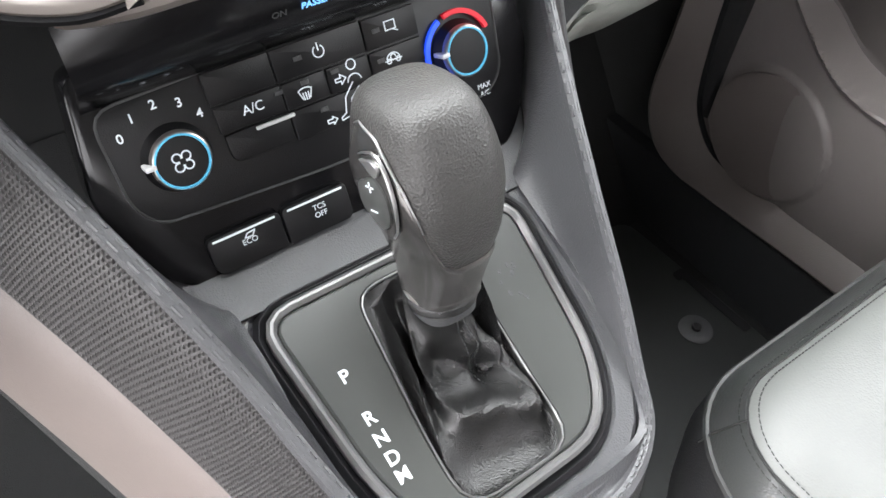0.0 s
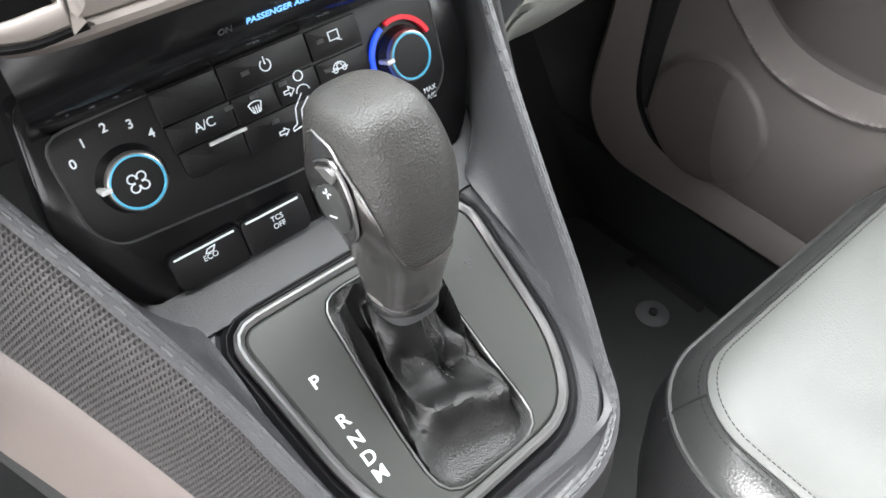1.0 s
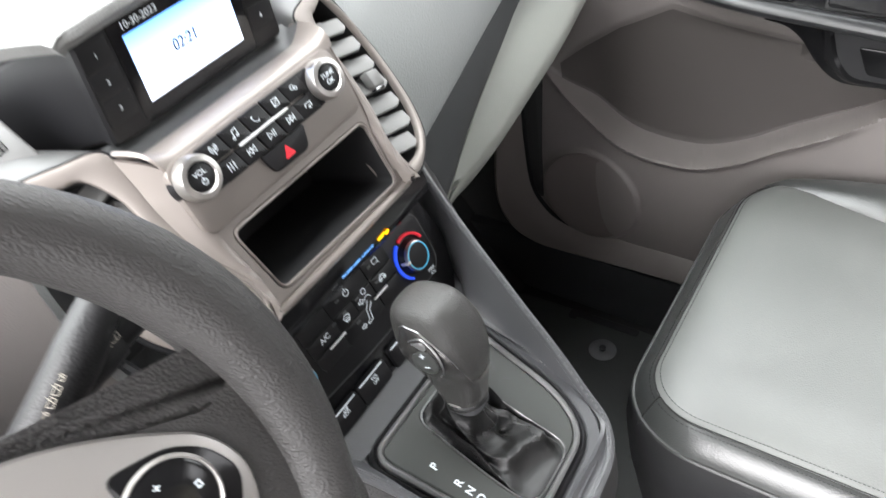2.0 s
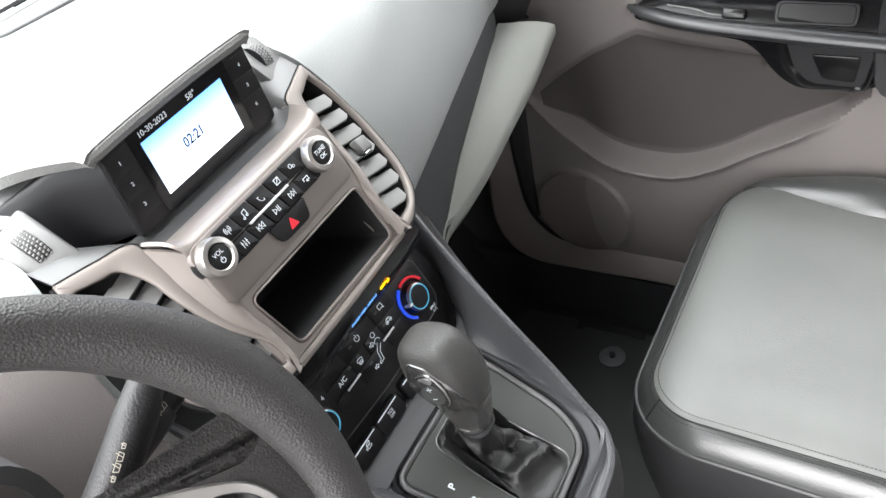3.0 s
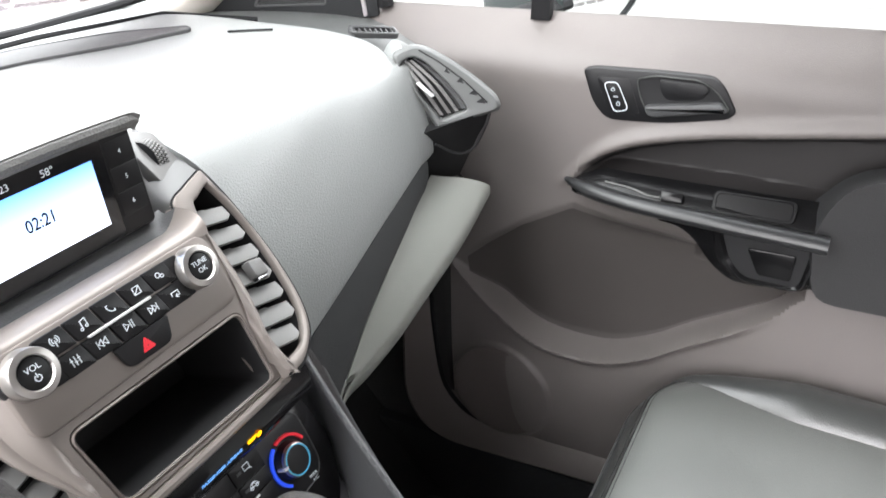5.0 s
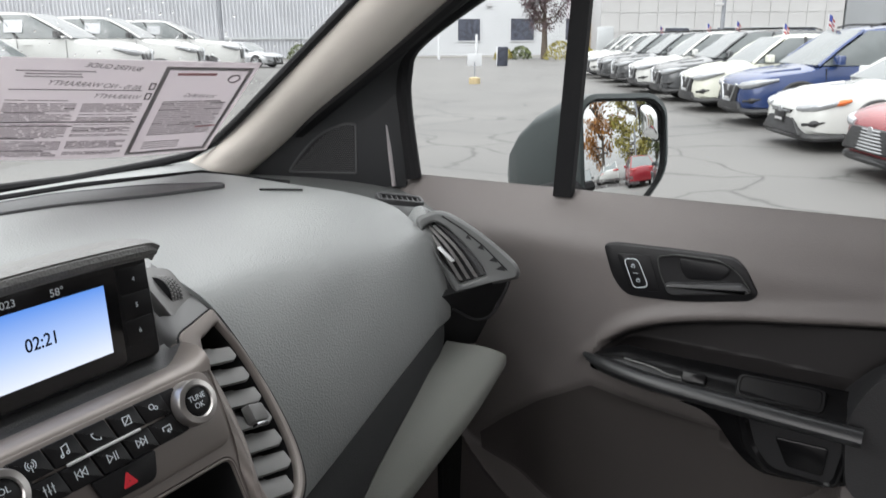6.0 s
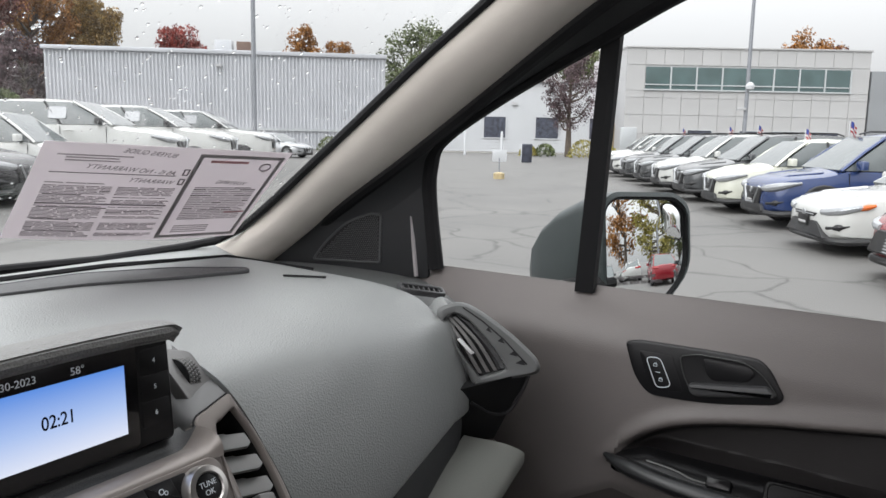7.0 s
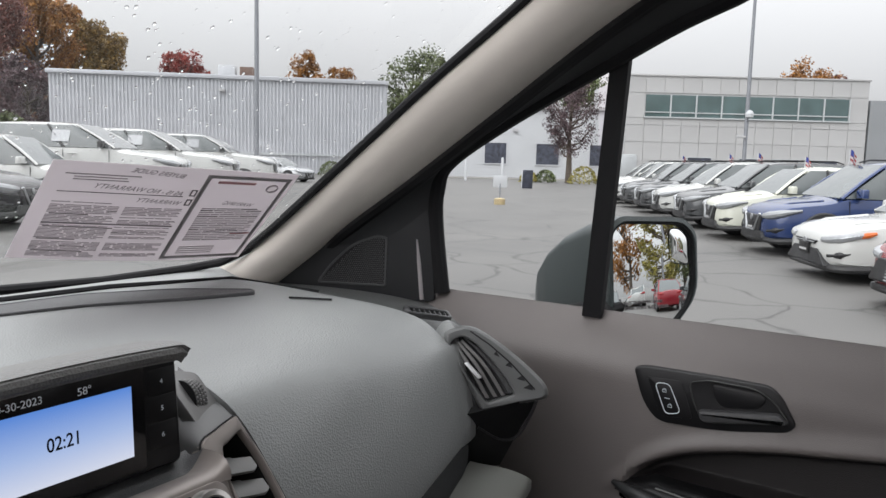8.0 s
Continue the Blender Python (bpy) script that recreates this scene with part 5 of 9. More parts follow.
# outer flanks: embossed weave on the upper part, plain plastic below
for side, nm in ((-1, "outer_flank_left"), (1, "outer_flank_right")):
    def outer(u, v, side=side):
        p = edge_at(side * u).copy()
        out = Vector((side * (0.012 + 0.028 * u), -0.004 * (1 - u), 0))
        return p + out * (v ** 0.7) + Vector((0, 0, -0.070 * v))
    bm = bmesh.new()
    sheet(bm, outer, 49, 8, -0.004 * side)
    of = part(nm, bm, M_WEAVE, console, "embossed diamond-weave vinyl")
    bm = bmesh.new()
    for i in range(190):
        for j in range(26):
            u, v = (i + 0.5 * (j % 2)) / 190, (j + 0.7) / 26.6
            p, q = Vector(outer(min(u, 1), v)), Vector(outer(min(u + 0.008, 1), v))
            n = Vector((side * 0.9, -0.1, 0.35)).normalized()
            d = (q - p).normalized() * 0.0010
            w = Vector((side * 0.0004, 0, -0.0020))
            base = ring_verts(bm, [p - d, p - w, p + d, p + w])
            tip = bm.verts.new(p + n * 0.0008)
            for k in range(4):
                bm.faces.new((base[k], base[(k + 1) % 4], tip))
    part("weave_lozenge", bm, M_WEAVE, of)["kind"] = "stuff"

    def lower(u, v, side=side):
        p = Vector(outer(u, 1.0))
        return p + Vector((side * 0.030 * math.sin(v * 1.4), 0.02 * v, -0.016 * v - 0.085 * v * v))
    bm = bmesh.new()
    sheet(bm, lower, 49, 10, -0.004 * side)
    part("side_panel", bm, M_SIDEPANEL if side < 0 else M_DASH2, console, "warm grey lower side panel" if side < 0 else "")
    bm = bmesh.new()
    sheet(bm, lambda u, v: Vector(lower(u, 1.0)) + Vector((-side * 0.05 * v, 0, -0.48 * v)), 30, 6, -0.004 * side)
    part("base_panel", bm, M_CARPET, console)
bm = bmesh.new()
loft(bm, [[(-0.10, 0.30, 0.41), (0.10, 0.30, 0.41), (0.14, 1.0, 0.41), (-0.14, 1.0, 0.41)], [(-0.03, 0.32, 0.93), (0.03, 0.32, 0.93), (0.12, 0.60, 1.0), (-0.12, 0.60, 1.0)]])
part("core", bm, M_DASH2, console)

# ---- gear lever ----
lever = thing("gear_lever", (0, 0.40, 1.015), "leather-topped automatic gear lever with a silver button bezel and black boot", "gear lever")
AX0, AX1 = Vector((-0.004, 0.396, 1.040)), Vector((0.005, 0.424, 1.168))
KZ = (AX1 - AX0).normalized()
KM = axes(AX0, (1, 0, 0), Vector((0, 1, -0.2)))
KM = Matrix(((1, 0, KZ.x, AX0.x), (0, 1, KZ.y, AX0.y), (0, -KZ.y, KZ.z, AX0.z), (0, 0, 0, 1)))


def knob_ring(h, rx, ry, ox=0.0, oy=0.0, n=40, p=2.9):
    out = []
    for i in range(n):
        a = 2 * math.pi * i / n
        c, s = math.cos(a), math.sin(a)
        out.append((ox + rx * math.copysign(abs(c) ** (2 / p), c), oy + ry * math.copysign(abs(s) ** (2 / p), s), h))
    return out


prof = [(0.019, 0.0160, 0.0178, 0, 0), (0.032, 0.0172, 0.0222, 0, 0), (0.046, 0.0202, 0.0274, 0.0003, 0.001), (0.059, 0.0238, 0.0316, -0.0008, 0.001), (0.074, 0.0270, 0.0338, -0.0021, 0.002), (0.087, 0.0278, 0.0336, -0.0028, 0.003), (0.099, 0.0260, 0.0321, -0.0035, 0.004), (0.108, 0.0240, 0.0297, -0.0043, 0.005), (0.114, 0.0219, 0.0268, -0.005, 0.005), (0.1185, 0.0188, 0.0226, -0.005, 0.005), (0.1212, 0.0135, 0.0165, -0.005, 0.005), (0.1222, 0.0060, 0.0080, -0.005, 0.005)]
fine = [tuple(q) for q in spline(prof, 46)]
bm = bmesh.new()
loft(bm, [knob_ring(*q[:3], q[3], q[4], 56) for q in fine], m=KM)
part("leather_knob", bm, M_LEATHER, lever, "pebbled grey leather grip")


def knob_skin(a, h, lift):
    q = [float(np.interp(h, [g[0] for g in fine], [g[k] for g in fine])) for k in range(5)]
    c, s = math.cos(a), math.sin(a)
    return KM @ Vector((q[3] + (q[1] + lift) * math.copysign(abs(c) ** (2 / 2.9), c), q[4] + (q[2] + lift) * math.copysign(abs(s) ** (2 / 2.9), s), h))


# satin cladding: a collar below, then a tongue up the driver's side
HEM = [(100, 0.047), (130, 0.060), (152, 0.092), (165, 0.107), (173, 0.110), (186, 0.107), (200, 0.098), (213, 0.090), (222, 0.078), (227, 0.063), (238, 0.050), (256, 0.046), (274, 0.046), (320, 0.047), (460, 0.047)]


def hem(d):
    return float(np.interp(d, [q[0] for q in HEM], [q[1] for q in HEM]))


bm = bmesh.new()
sheet(bm, lambda u, v: knob_skin(radians(100 + 360 * u), 0.016 + (hem(100 + 360 * u) - 0.016) * v, 0.0012 - 0.0010 * max(0.0, (v - 0.94) / 0.06)), 121, 24, 0.0008)
part("silver_cladding", bm, M_CLAD, lever, "satin grey metal-look cladding")
bm = bmesh.new()
tube(bm, [knob_skin(radians(d), hem(d), 0.0009) for d in range(166, 226, 2)], [0.0003 + 0.0005 * math.sin(math.pi * k / 29) for k in range(30)], 8)
part("bright_hem", bm, M_LEVERTRIM, lever, "bright edge of the cladding")
bm = bmesh.new()
loft(bm, [knob_ring(h, rx, ry) for h, rx, ry in ((0.004, 0.0150, 0.0165), (0.012, 0.0156, 0.0172), (0.022, 0.0166, 0.0186), (0.030, 0.0170, 0.0205))], m=KM)
part("dark_collar", bm, M_DASH2, lever)


def skin_patch(bm, outline, lift, dome=0.0, n=6):
    """A raised patch of the grip, its outline given by angle and height."""
    outline = [tuple(q) for q in spline(outline + outline[:1], 41)][:40]
    ca, ch = sum(q[0] for q in outline) / 40, sum(q[1] for q in outline) / 40
    prev = ring_verts(bm, [knob_skin(radians(a), h, -0.001) for a, h in outline])
    for k in range(n):
        f = 1 - (k / n) ** 1.5
        up = lift * min(1.0, k / 1.0) + dome * (1 - f * f)
        ring = ring_verts(bm, [knob_skin(radians(ca + (a - ca) * f), ch + (h - ch) * f, up) for a, h in outline])
        bridge(bm, prev, ring)
        prev = ring
    bm.faces.new(prev)


bm = bmesh.new()
skin_patch(bm, [(177, 0.098), (184, 0.1025), (193, 0.1005), (201, 0.093), (204, 0.084), (200, 0.072), (190, 0.063), (180, 0.060), (172, 0.068), (170, 0.085)], 0.0030)
part("button_bezel", bm, M_CLAD, lever, "satin teardrop bezel")
bm = bmesh.new()
# tapered bright tube paints the highlight on the upper bezel edge
rim_ah = spline([(177, 0.098), (184, 0.1025), (193, 0.1005), (201, 0.093), (204, 0.084), (200, 0.072), (190, 0.063)], 30)
tube(bm, [knob_skin(radians(a), h, 0.0028) for a, h in rim_ah], [0.0004 + 0.0006 * math.sin(math.pi * k / 29) for k in range(30)], 6)
part("bezel_rim", bm, M_LEVERTRIM, lever, "thin bright tube painting the highlight on the bezel edge")
bm = bmesh.new()
skin_patch(bm, [(179, 0.0975), (185, 0.1000), (192, 0.0980), (190, 0.0945), (184, 0.0950)], 0.0046)
part("bezel_cap", bm, M_LEVERTRIM, lever, "bright cap over the rocker")
bm = bmesh.new()
skin_patch(bm, [(181, 0.0915), (187, 0.0935), (195, 0.0905), (199, 0.084), (197, 0.075), (188, 0.0675), (180, 0.0650), (175, 0.072), (176, 0.084)], 0.0038, 0.0006)
btn = part("shift_button", bm, M_PLATE, lever, "grey rocker with plus and minus")
BA = radians(185)
bc = knob_skin(BA, 0.0835, 0.0)
lean = (knob_skin(BA, 0.090, 0.0) - knob_skin(BA, 0.077, 0.0)).normalized()
BM = axes(bc, lean.cross(bc - (KM @ Vector((-0.002, 0.002, 0.0835)))), lean)
bm = bmesh.new()
strokes(bm, [[(-0.0022, 0.0055), (-0.0008, 0.0055)], [(0.0008, 0.0055), (0.0022, 0.0055)], [(0, 0.0063), (0, 0.0078)], [(0, 0.0047), (0, 0.0032)], [(-0.0020, -0.0062), (0.0020, -0.0062)]], 0.00032, at(BM, 0, 0, 0.0046))
part("plus_minus", bm, M_WHITE, btn)
# boot
bm = bmesh.new()
n = 96
hole_pts = spline([*HOLE, HOLE[0]], n + 1)[:n]
start = max(range(n), key=lambda i: hole_pts[i][0] - abs(hole_pts[i][1]))
hole_pts = [hole_pts[(start + i) % n] for i in range(n)]
orient = 1 if (hole_pts[8][1] > hole_pts[0][1]) else -1
rings = []
top_c = GS.inverted() @ (AX0 + KZ * 0.017)
BOOT = spline([(0.0, -0.004), (0.16, -0.0005), (0.34, 0.0075), (0.50, 0.0050), (0.66, -0.0015), (0.80, 0.0035), (0.90, 0.0120), (0.97, 0.0210), (1.0, 0.0290), (1.0, 0.0360), (1.0, top_c.z)], 41)
for k in range(41):
    v = k / 40
    w, h0 = min(float(BOOT[k][0]), 1.0), float(BOOT[k][1])
    row = []
    for i in range(n):
        x, y = hole_pts[i]
        a = orient * 2 * math.pi * i / n
        sway = 0.006 * (1 - v) * w
        tx, ty = top_c.x + (0.0160 + 0.0012 * (1 - v)) * math.cos(a) + sway, top_c.y - 1.4 * sway + (0.0172 + 0.0012 * (1 - v)) * math.sin(a)
        px, py = x + (tx - x) * w, y + (ty - y) * w
        f = math.sin(math.pi * min(1, v * 1.06)) ** 0.8
        crease = 1 - 2 * abs(math.sin(1.5 * a + 5.0 * w + 0.7)) ** 1.3
        crease2 = 1 - 2 * abs(math.sin(2.5 * a - 7.5 * v + 1.9)) ** 1.5
        fold = (0.0044 * crease + 0.0022 * crease2 + 0.0030 * noise.noise(Vector((px * 70, py * 70, v * 4)))) * f * (1 - 0.55 * v)
        r = math.hypot(px - top_c.x, py - top_c.y) + 1e-6
        px += (px - top_c.x) / r * fold
        py += (py - top_c.y) / r * fold
        h = h0 + f * (1 - v) * (0.0110 * crease + 0.0045 * crease2 + 0.004 * noise.noise(Vector((px * 80, py * 80, 2.0)))) + 0.0008 * math.sin(40 * v + 2 * a) * f * v
        row.append((px, py, h))
    rings.append(row)
loft(bm, rings, caps=False, m=GS)
boot = part("boot", bm, M_BOOT, lever, "creased black leather boot")
bm = bmesh.new()
lathe(bm, [(0.0168, 0.008), (0.0184, 0.010), (0.0186, 0.014), (0.0172, 0.0165)], KM, 36)
part("boot_collar", bm, M_BOOT, lever)
bm = bmesh.new()
lathe(bm, [(0.0174, 0.0150), (0.0182, 0.0160), (0.0178, 0.0172), (0.0168, 0.0174)], KM, 36)
part("collar_ring", bm, M_SILVER, lever, "thin bright ring over the boot")
bm = bmesh.new()
for q in (-1, 1):
    col = [Vector(GS @ Vector(rings[k][(n * 3 // 4 if orient > 0 else n // 4) + 2 * q])) for k in range(14, 40)]
    for a, b in zip(col, col[1:]):
        o = Vector((0, -0.0008, 0.0006))
        tube(bm, [a.lerp(b, 0.2) + o, a.lerp(b, 0.8) + o], 0.0004, 5)
part("boot_stitching", bm, M_SEAT_SIDE, boot)["kind"] = "stuff"

# ---- steering wheel ----
WT = 0.52
WC = Vector((-0.362, 0.387, 1.292))
WM = axes(WC, (1, 0, 0), (0, math.sin(WT), math.cos(WT)))
wheel = thing("steering_wheel", WC, "dark grey steering wheel with grained rim and silver spoke trim", "steering wheel")
bm = bmesh.new()
grip = [sum(math.exp(-((i * 3.75 - a) / 34) ** 2) for a in (16, 164, 376)) for i in range(96)]
circ = [WM @ Vector(((0.186 + 0.0020 * grip[i]) * math.cos(2 * math.pi * i / 96), (0.186 + 0.0020 * grip[i]) * math.sin(2 * math.pi * i / 96), 0)) for i in range(96)]
rr = [0.0155 + 0.0062 * g for g in grip]
tube(bm, circ, rr, 18, closed=True)
rim = part("rim", bm, M_WHEEL, wheel)
for a in (62, 118):
    bm = bmesh.new()
    c = Vector((0.186 * math.cos(radians(a)), 0.186 * math.sin(radians(a)), 0))
    q = WM @ Matrix.Translation(c) @ Matrix.Rotation(radians(a), 4, "Z") @ Matrix.Rotation(radians(90), 4, "X")
    tube(bm, [q @ Vector((0.0168 * math.cos(t * math.pi / 12), 0.0168 * math.sin(t * math.pi / 12), 0)) for t in range(24)], 0.0007, 5, closed=True)
    part("rim_seam", bm, M_THREAD, rim)
bm = bmesh.new()
hub = rounded([(-0.085, 0.050), (-0.095, -0.02), (-0.05, -0.085), (0.05, -0.085), (0.095, -0.02), (0.085, 0.050)], 0.03)
slab(bm, hub, -0.035, 0.010, WM, 0.012)
part("airbag_pad", bm, M_WHEEL, wheel)
for side in (-1, 1):
    bm = bmesh.new()
    web = rounded([(0.040, -0.085), (0.120, -0.082), (0.160, -0.098), (0.188, -0.100), (0.200, -0.030), (0.192, 0.040), (0.166, 0.036), (0.168, 0.016), (0.157, 0.012), (0.1445, 0.0185), (0.110, 0.044), (0.086, 0.057), (0.040, 0.080)], [0.01, 0.02, 0.02, 0.01, 0.02, 0.01, 0.006, 0.006, 0.01, 0.02, 0.02, 0.02, 0.01])
    slab(bm, web if side > 0 else [(-x, y) for x, y in web][::-1], -0.016, 0.006, WM, 0.007)
    part("spoke", bm, M_WHEEL, wheel)
    bm = bmesh.new()
    pod = rounded([(0.020, -0.062), (0.122, -0.060), (0.142, -0.048), (0.152, -0.026), (0.146, 0.000), (0.117, 0.029), (0.086, 0.051), (0.020, 0.078)], [0.01, 0.02, 0.02, 0.02, 0.02, 0.03, 0.03, 0.01])
    slab(bm, pod if side > 0 else [(-x, y) for x, y in pod][::-1], 0.000, 0.010, WM, 0.004)
    trim = part("spoke_trim", bm, M_SPOKE, wheel, "warm silver spoke trim")
    bm = bmesh.new()
    wedge = rounded([(0.100, -0.045), (0.130, -0.044), (0.146, -0.024), (0.141, -0.004), (0.128, 0.010), (0.100, 0.020)], 0.008)
    slab(bm, wedge if side > 0 else [(-x, y) for x, y in wedge][::-1], 0.008, 0.0115, WM, 0.0015)
    part("pad_surround", bm, M_GLOSS, trim, "gloss black surround of the pad")
    bm = bmesh.new()
    lathe(bm, [(0.0235, 0.008), (0.0235, 0.0125), (0.0222, 0.0138), (0.0212, 0.0128)], at(WM, side * 0.113, -0.012), 40)
    part("pad_ring", bm, M_SPOKE, trim, "thin silver ring round the pad")
    bm = bmesh.new()
    lathe(bm, [(0.0214, 0.008), (0.0214, 0.0128), (0.0190, 0.0142), (0.0100, 0.0150)], at(WM, side * 0.113, -0.012), 40)
    pad = part("button_pad", bm, M_GLOSS, trim, "round black button pad")
    bm = bmesh.new()
    strokes(bm, [[(-0.0015, 0.0135), (0.0015, 0.0135)], [(0, 0.012), (0, 0.015)], [(-0.0135, -0.001), (-0.0135, 0.002), (-0.0115, 0.0005), (-0.0135, -0.001)], [(0.0125, -0.001), (0.0125, 0.002), (0.0145, 0.002), (0.0145, -0.001), (0.0125, -0.001)], arc(0, -0.0135, 0.0016, 40, 320)], 0.00035, at(WM, side * 0.113, -0.012, 0.0150))
    part("button_icons", bm, M_WHITE, pad)
bm = bmesh.new()
slab(bm, rounded([(-0.030, -0.18), (0.030, -0.18), (0.045, -0.08), (-0.045, -0.08)], 0.012), -0.012, 0.004, WM, 0.005)
part("lower_spoke", bm, M_WHEEL, wheel)
bm = bmesh.new()
lathe(bm, [(0.070, -0.22), (0.065, -0.10), (0.060, -0.036)], WM, 32)
part("column_shroud", bm, M_DASH2, wheel)

# wiper stalk
stalk = thing("wiper_stalk", (-0.29, 0.45, 1.25), "dark wiper stalk with white wiper symbols", "stalk")
bm = bmesh.new()
sp = spline([(-0.310, 0.490, 1.228), (-0.264, 0.480, 1.262), (-0.222, 0.474, 1.293), (-0.178, 0.476, 1.322)], 24)
tube(bm, sp, [0.0105 + 0.003 * min(1, i / 8) - 0.004 * max(0, (i - 17) / 6) for i in range(24)], 14)
part("stalk_body", bm, M_ARMREST, stalk)
bm = bmesh.new()
tube(bm, [(-0.240, 0.476, 1.282), (-0.205, 0.477, 1.286), (-0.196, 0.478, 1.287)], [0.0125, 0.0130, 0.0122], 16)
sleeve = part("stalk_sleeve", bm, M_ARMREST, stalk)
bm = bmesh.new()
tube(bm, [(-0.1955, 0.478, 1.287), (-0.165, 0.480, 1.290)], 0.0105, 16)
part("end_cap", bm, M_BLACK, sleeve, "black end cap")
SK = axes((-0.2315, 0.4650, 1.2990), (0.82, 0.0, 0.57), (-0.40, 0.67, 0.574))
M_CREAM = mat("cream_print", (0.62, 0.58, 0.50), 0.6, mottle=0.05)
wip = [[(-0.004, -0.002), (0.004, -0.002), (0.005, 0.002), (-0.005, 0.002), (-0.004, -0.002)], [(0, -0.002), (0.003, 0.004)]]
for k, size in enumerate((0.55, 0.9, 0.9, 0.55)):
    bm = bmesh.new()
    strokes(bm, [[(x * 0.62 * size + (k - 1.5) * 0.0066 - 0.008, y * 0.85 * size) for x, y in ln] for ln in wip], 0.00022, SK)
    part("wiper_symbol", bm, M_CREAM, stalk)
SL = axes((-0.2035, 0.4655, 1.2963), (1, 0, 0.1), (-0.06, 0.62, 0.785))
spray = [[(-0.007, -0.003), (-0.006, -0.002)], [(-0.007, 0.000), (-0.006, 0.001)]]
for k in range(2):
    bm = bmesh.new()
    strokes(bm, [[(x * 0.62 + (k - 0.5) * 0.0095, y * 0.8) for x, y in ln] for ln in wip + spray], 0.00022, SL)
    part("washer_symbol", bm, M_CREAM, sleeve)

# instrument binnacle behind the wheel
binn = thing("instrument_binnacle", (-0.43, 0.62, 1.25), "dark instrument binnacle with a curved hood", "instrument cluster")
bm = bmesh.new()
sheet(bm, lambda u, v: (-0.43 + 0.175 * math.cos(math.pi * (1 - u)), 0.56 + 0.16 * v, 1.22 + 0.105 * math.sin(math.pi * u) ** 0.6 - 0.02 * v), 30, 8, 0.012)
part("binnacle_hood", bm, M_DASH2, binn)
bm = bmesh.new()
sheet(bm, lambda u, v: (-0.59 + 0.32 * u, 0.61 + 0.03 * v, 1.18 + 0.13 * v), 8, 8, 0.01)
part("cluster_face", bm, M_GLOSS, binn)
bm = bmesh.new()
sheet(bm, lambda u, v: (-0.56 + 0.38 * u, 0.50 + 0.12 * v, 1.10 + 0.15 * v), 10, 8, 0.01)
part("lower_cowl", bm, M_WEAVE, binn)


# ---- passenger's seat ----
seat = thing("passenger_seat", (0.45, 0.0, 0.42), "black leatherette front seat cushion with twin-stitched seams and dark piping", "seat")
SX0, SX1, SY0, SY1, SZ = 0.172, 0.688, -0.30, 0.352, 0.842


def seat_ring(d, z, r, back=0.0):
    cx, cy, w, h = (SX0 + SX1) / 2, (SY0 + SY1) / 2, SX1 - SX0 - 2 * d, SY1 - SY0 - 2 * d
    return [(x, y, z + 0.042 + 0.010 * math.sin((y - SY0) / (SY1 - SY0) * math.pi) - 0.012 * max(0, (y - 0.27) / 0.09) ** 2) for x, y in rrect(cx, cy, w, h, max(r - d * 0.6, 0.012), 10)]


bm = bmesh.new()
loft(bm, [seat_ring(0.030, 0.540, 0.09), seat_ring(0.010, 0.640, 0.10), seat_ring(0.0, 0.715, 0.11), seat_ring(0.003, 0.748, 0.11), seat_ring(0.006, 0.757, 0.11)])
part("cushion_side", bm, M_ARMREST, seat, "black leatherette sides")
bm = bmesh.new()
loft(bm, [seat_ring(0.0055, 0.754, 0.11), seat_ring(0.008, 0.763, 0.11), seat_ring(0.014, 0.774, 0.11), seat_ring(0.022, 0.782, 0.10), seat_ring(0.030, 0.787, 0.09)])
# border shade comes from the darker copy of the panel leather
part("cushion_border", bm, M_SEAT_SIDE, seat, "leatherette border with its shade put into the colour")
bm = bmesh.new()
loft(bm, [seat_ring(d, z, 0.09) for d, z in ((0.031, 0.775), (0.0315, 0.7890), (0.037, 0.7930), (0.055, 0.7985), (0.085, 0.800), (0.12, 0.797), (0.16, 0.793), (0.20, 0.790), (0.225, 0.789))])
# panel sheen is carried by the paler base colour
part("seat_panel", bm, M_SEAT, seat, "grained centre panel with its pale sheen put into the colour")
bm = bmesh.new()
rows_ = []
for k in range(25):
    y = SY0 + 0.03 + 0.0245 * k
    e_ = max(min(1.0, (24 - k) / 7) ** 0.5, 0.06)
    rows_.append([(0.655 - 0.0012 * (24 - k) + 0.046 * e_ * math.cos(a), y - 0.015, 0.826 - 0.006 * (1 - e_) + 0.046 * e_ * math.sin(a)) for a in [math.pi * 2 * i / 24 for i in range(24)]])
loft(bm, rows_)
# the bolster's shaded inner face is put into its dark colour
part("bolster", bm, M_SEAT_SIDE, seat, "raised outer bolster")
bm = bmesh.new()
pip = seat_ring(0.006, 0.757, 0.11)
tube(bm, pip, 0.0030, 6, closed=True)
part("piping", bm, M_PIPING, seat, "thin dark piping")
bm = bmesh.new()
for d, zz in ((0.026, 0.7868), (0.0365, 0.7940)):
    ring = [Vector(p) for p in seat_ring(d, zz, 0.09)]
    k = 0.0
    for a, b in zip(ring, ring[1:] + ring[:1]):
        ln = (b - a).length
        m = max(1, int(ln / 0.0042))
        for i in range(m):
            p, q = a.lerp(b, (i + 0.15) / m), a.lerp(b, (i + 0.8) / m)
            tube(bm, [p, q], 0.00045, 4)
st_ = part("stitching", bm, M_THREAD, seat, "twin rows of dark stitches")
st_["kind"] = "stuff"
bm = bmesh.new()
c0 = [Vector(p) for p in seat_ring(0.0308, 0.7895, 0.09)]
tube(bm, c0, 0.0009, 6, closed=True)
i0 = min(range(len(c0)), key=lambda i: (c0[i] - Vector((0.20, 0.33, 0.84))).length)
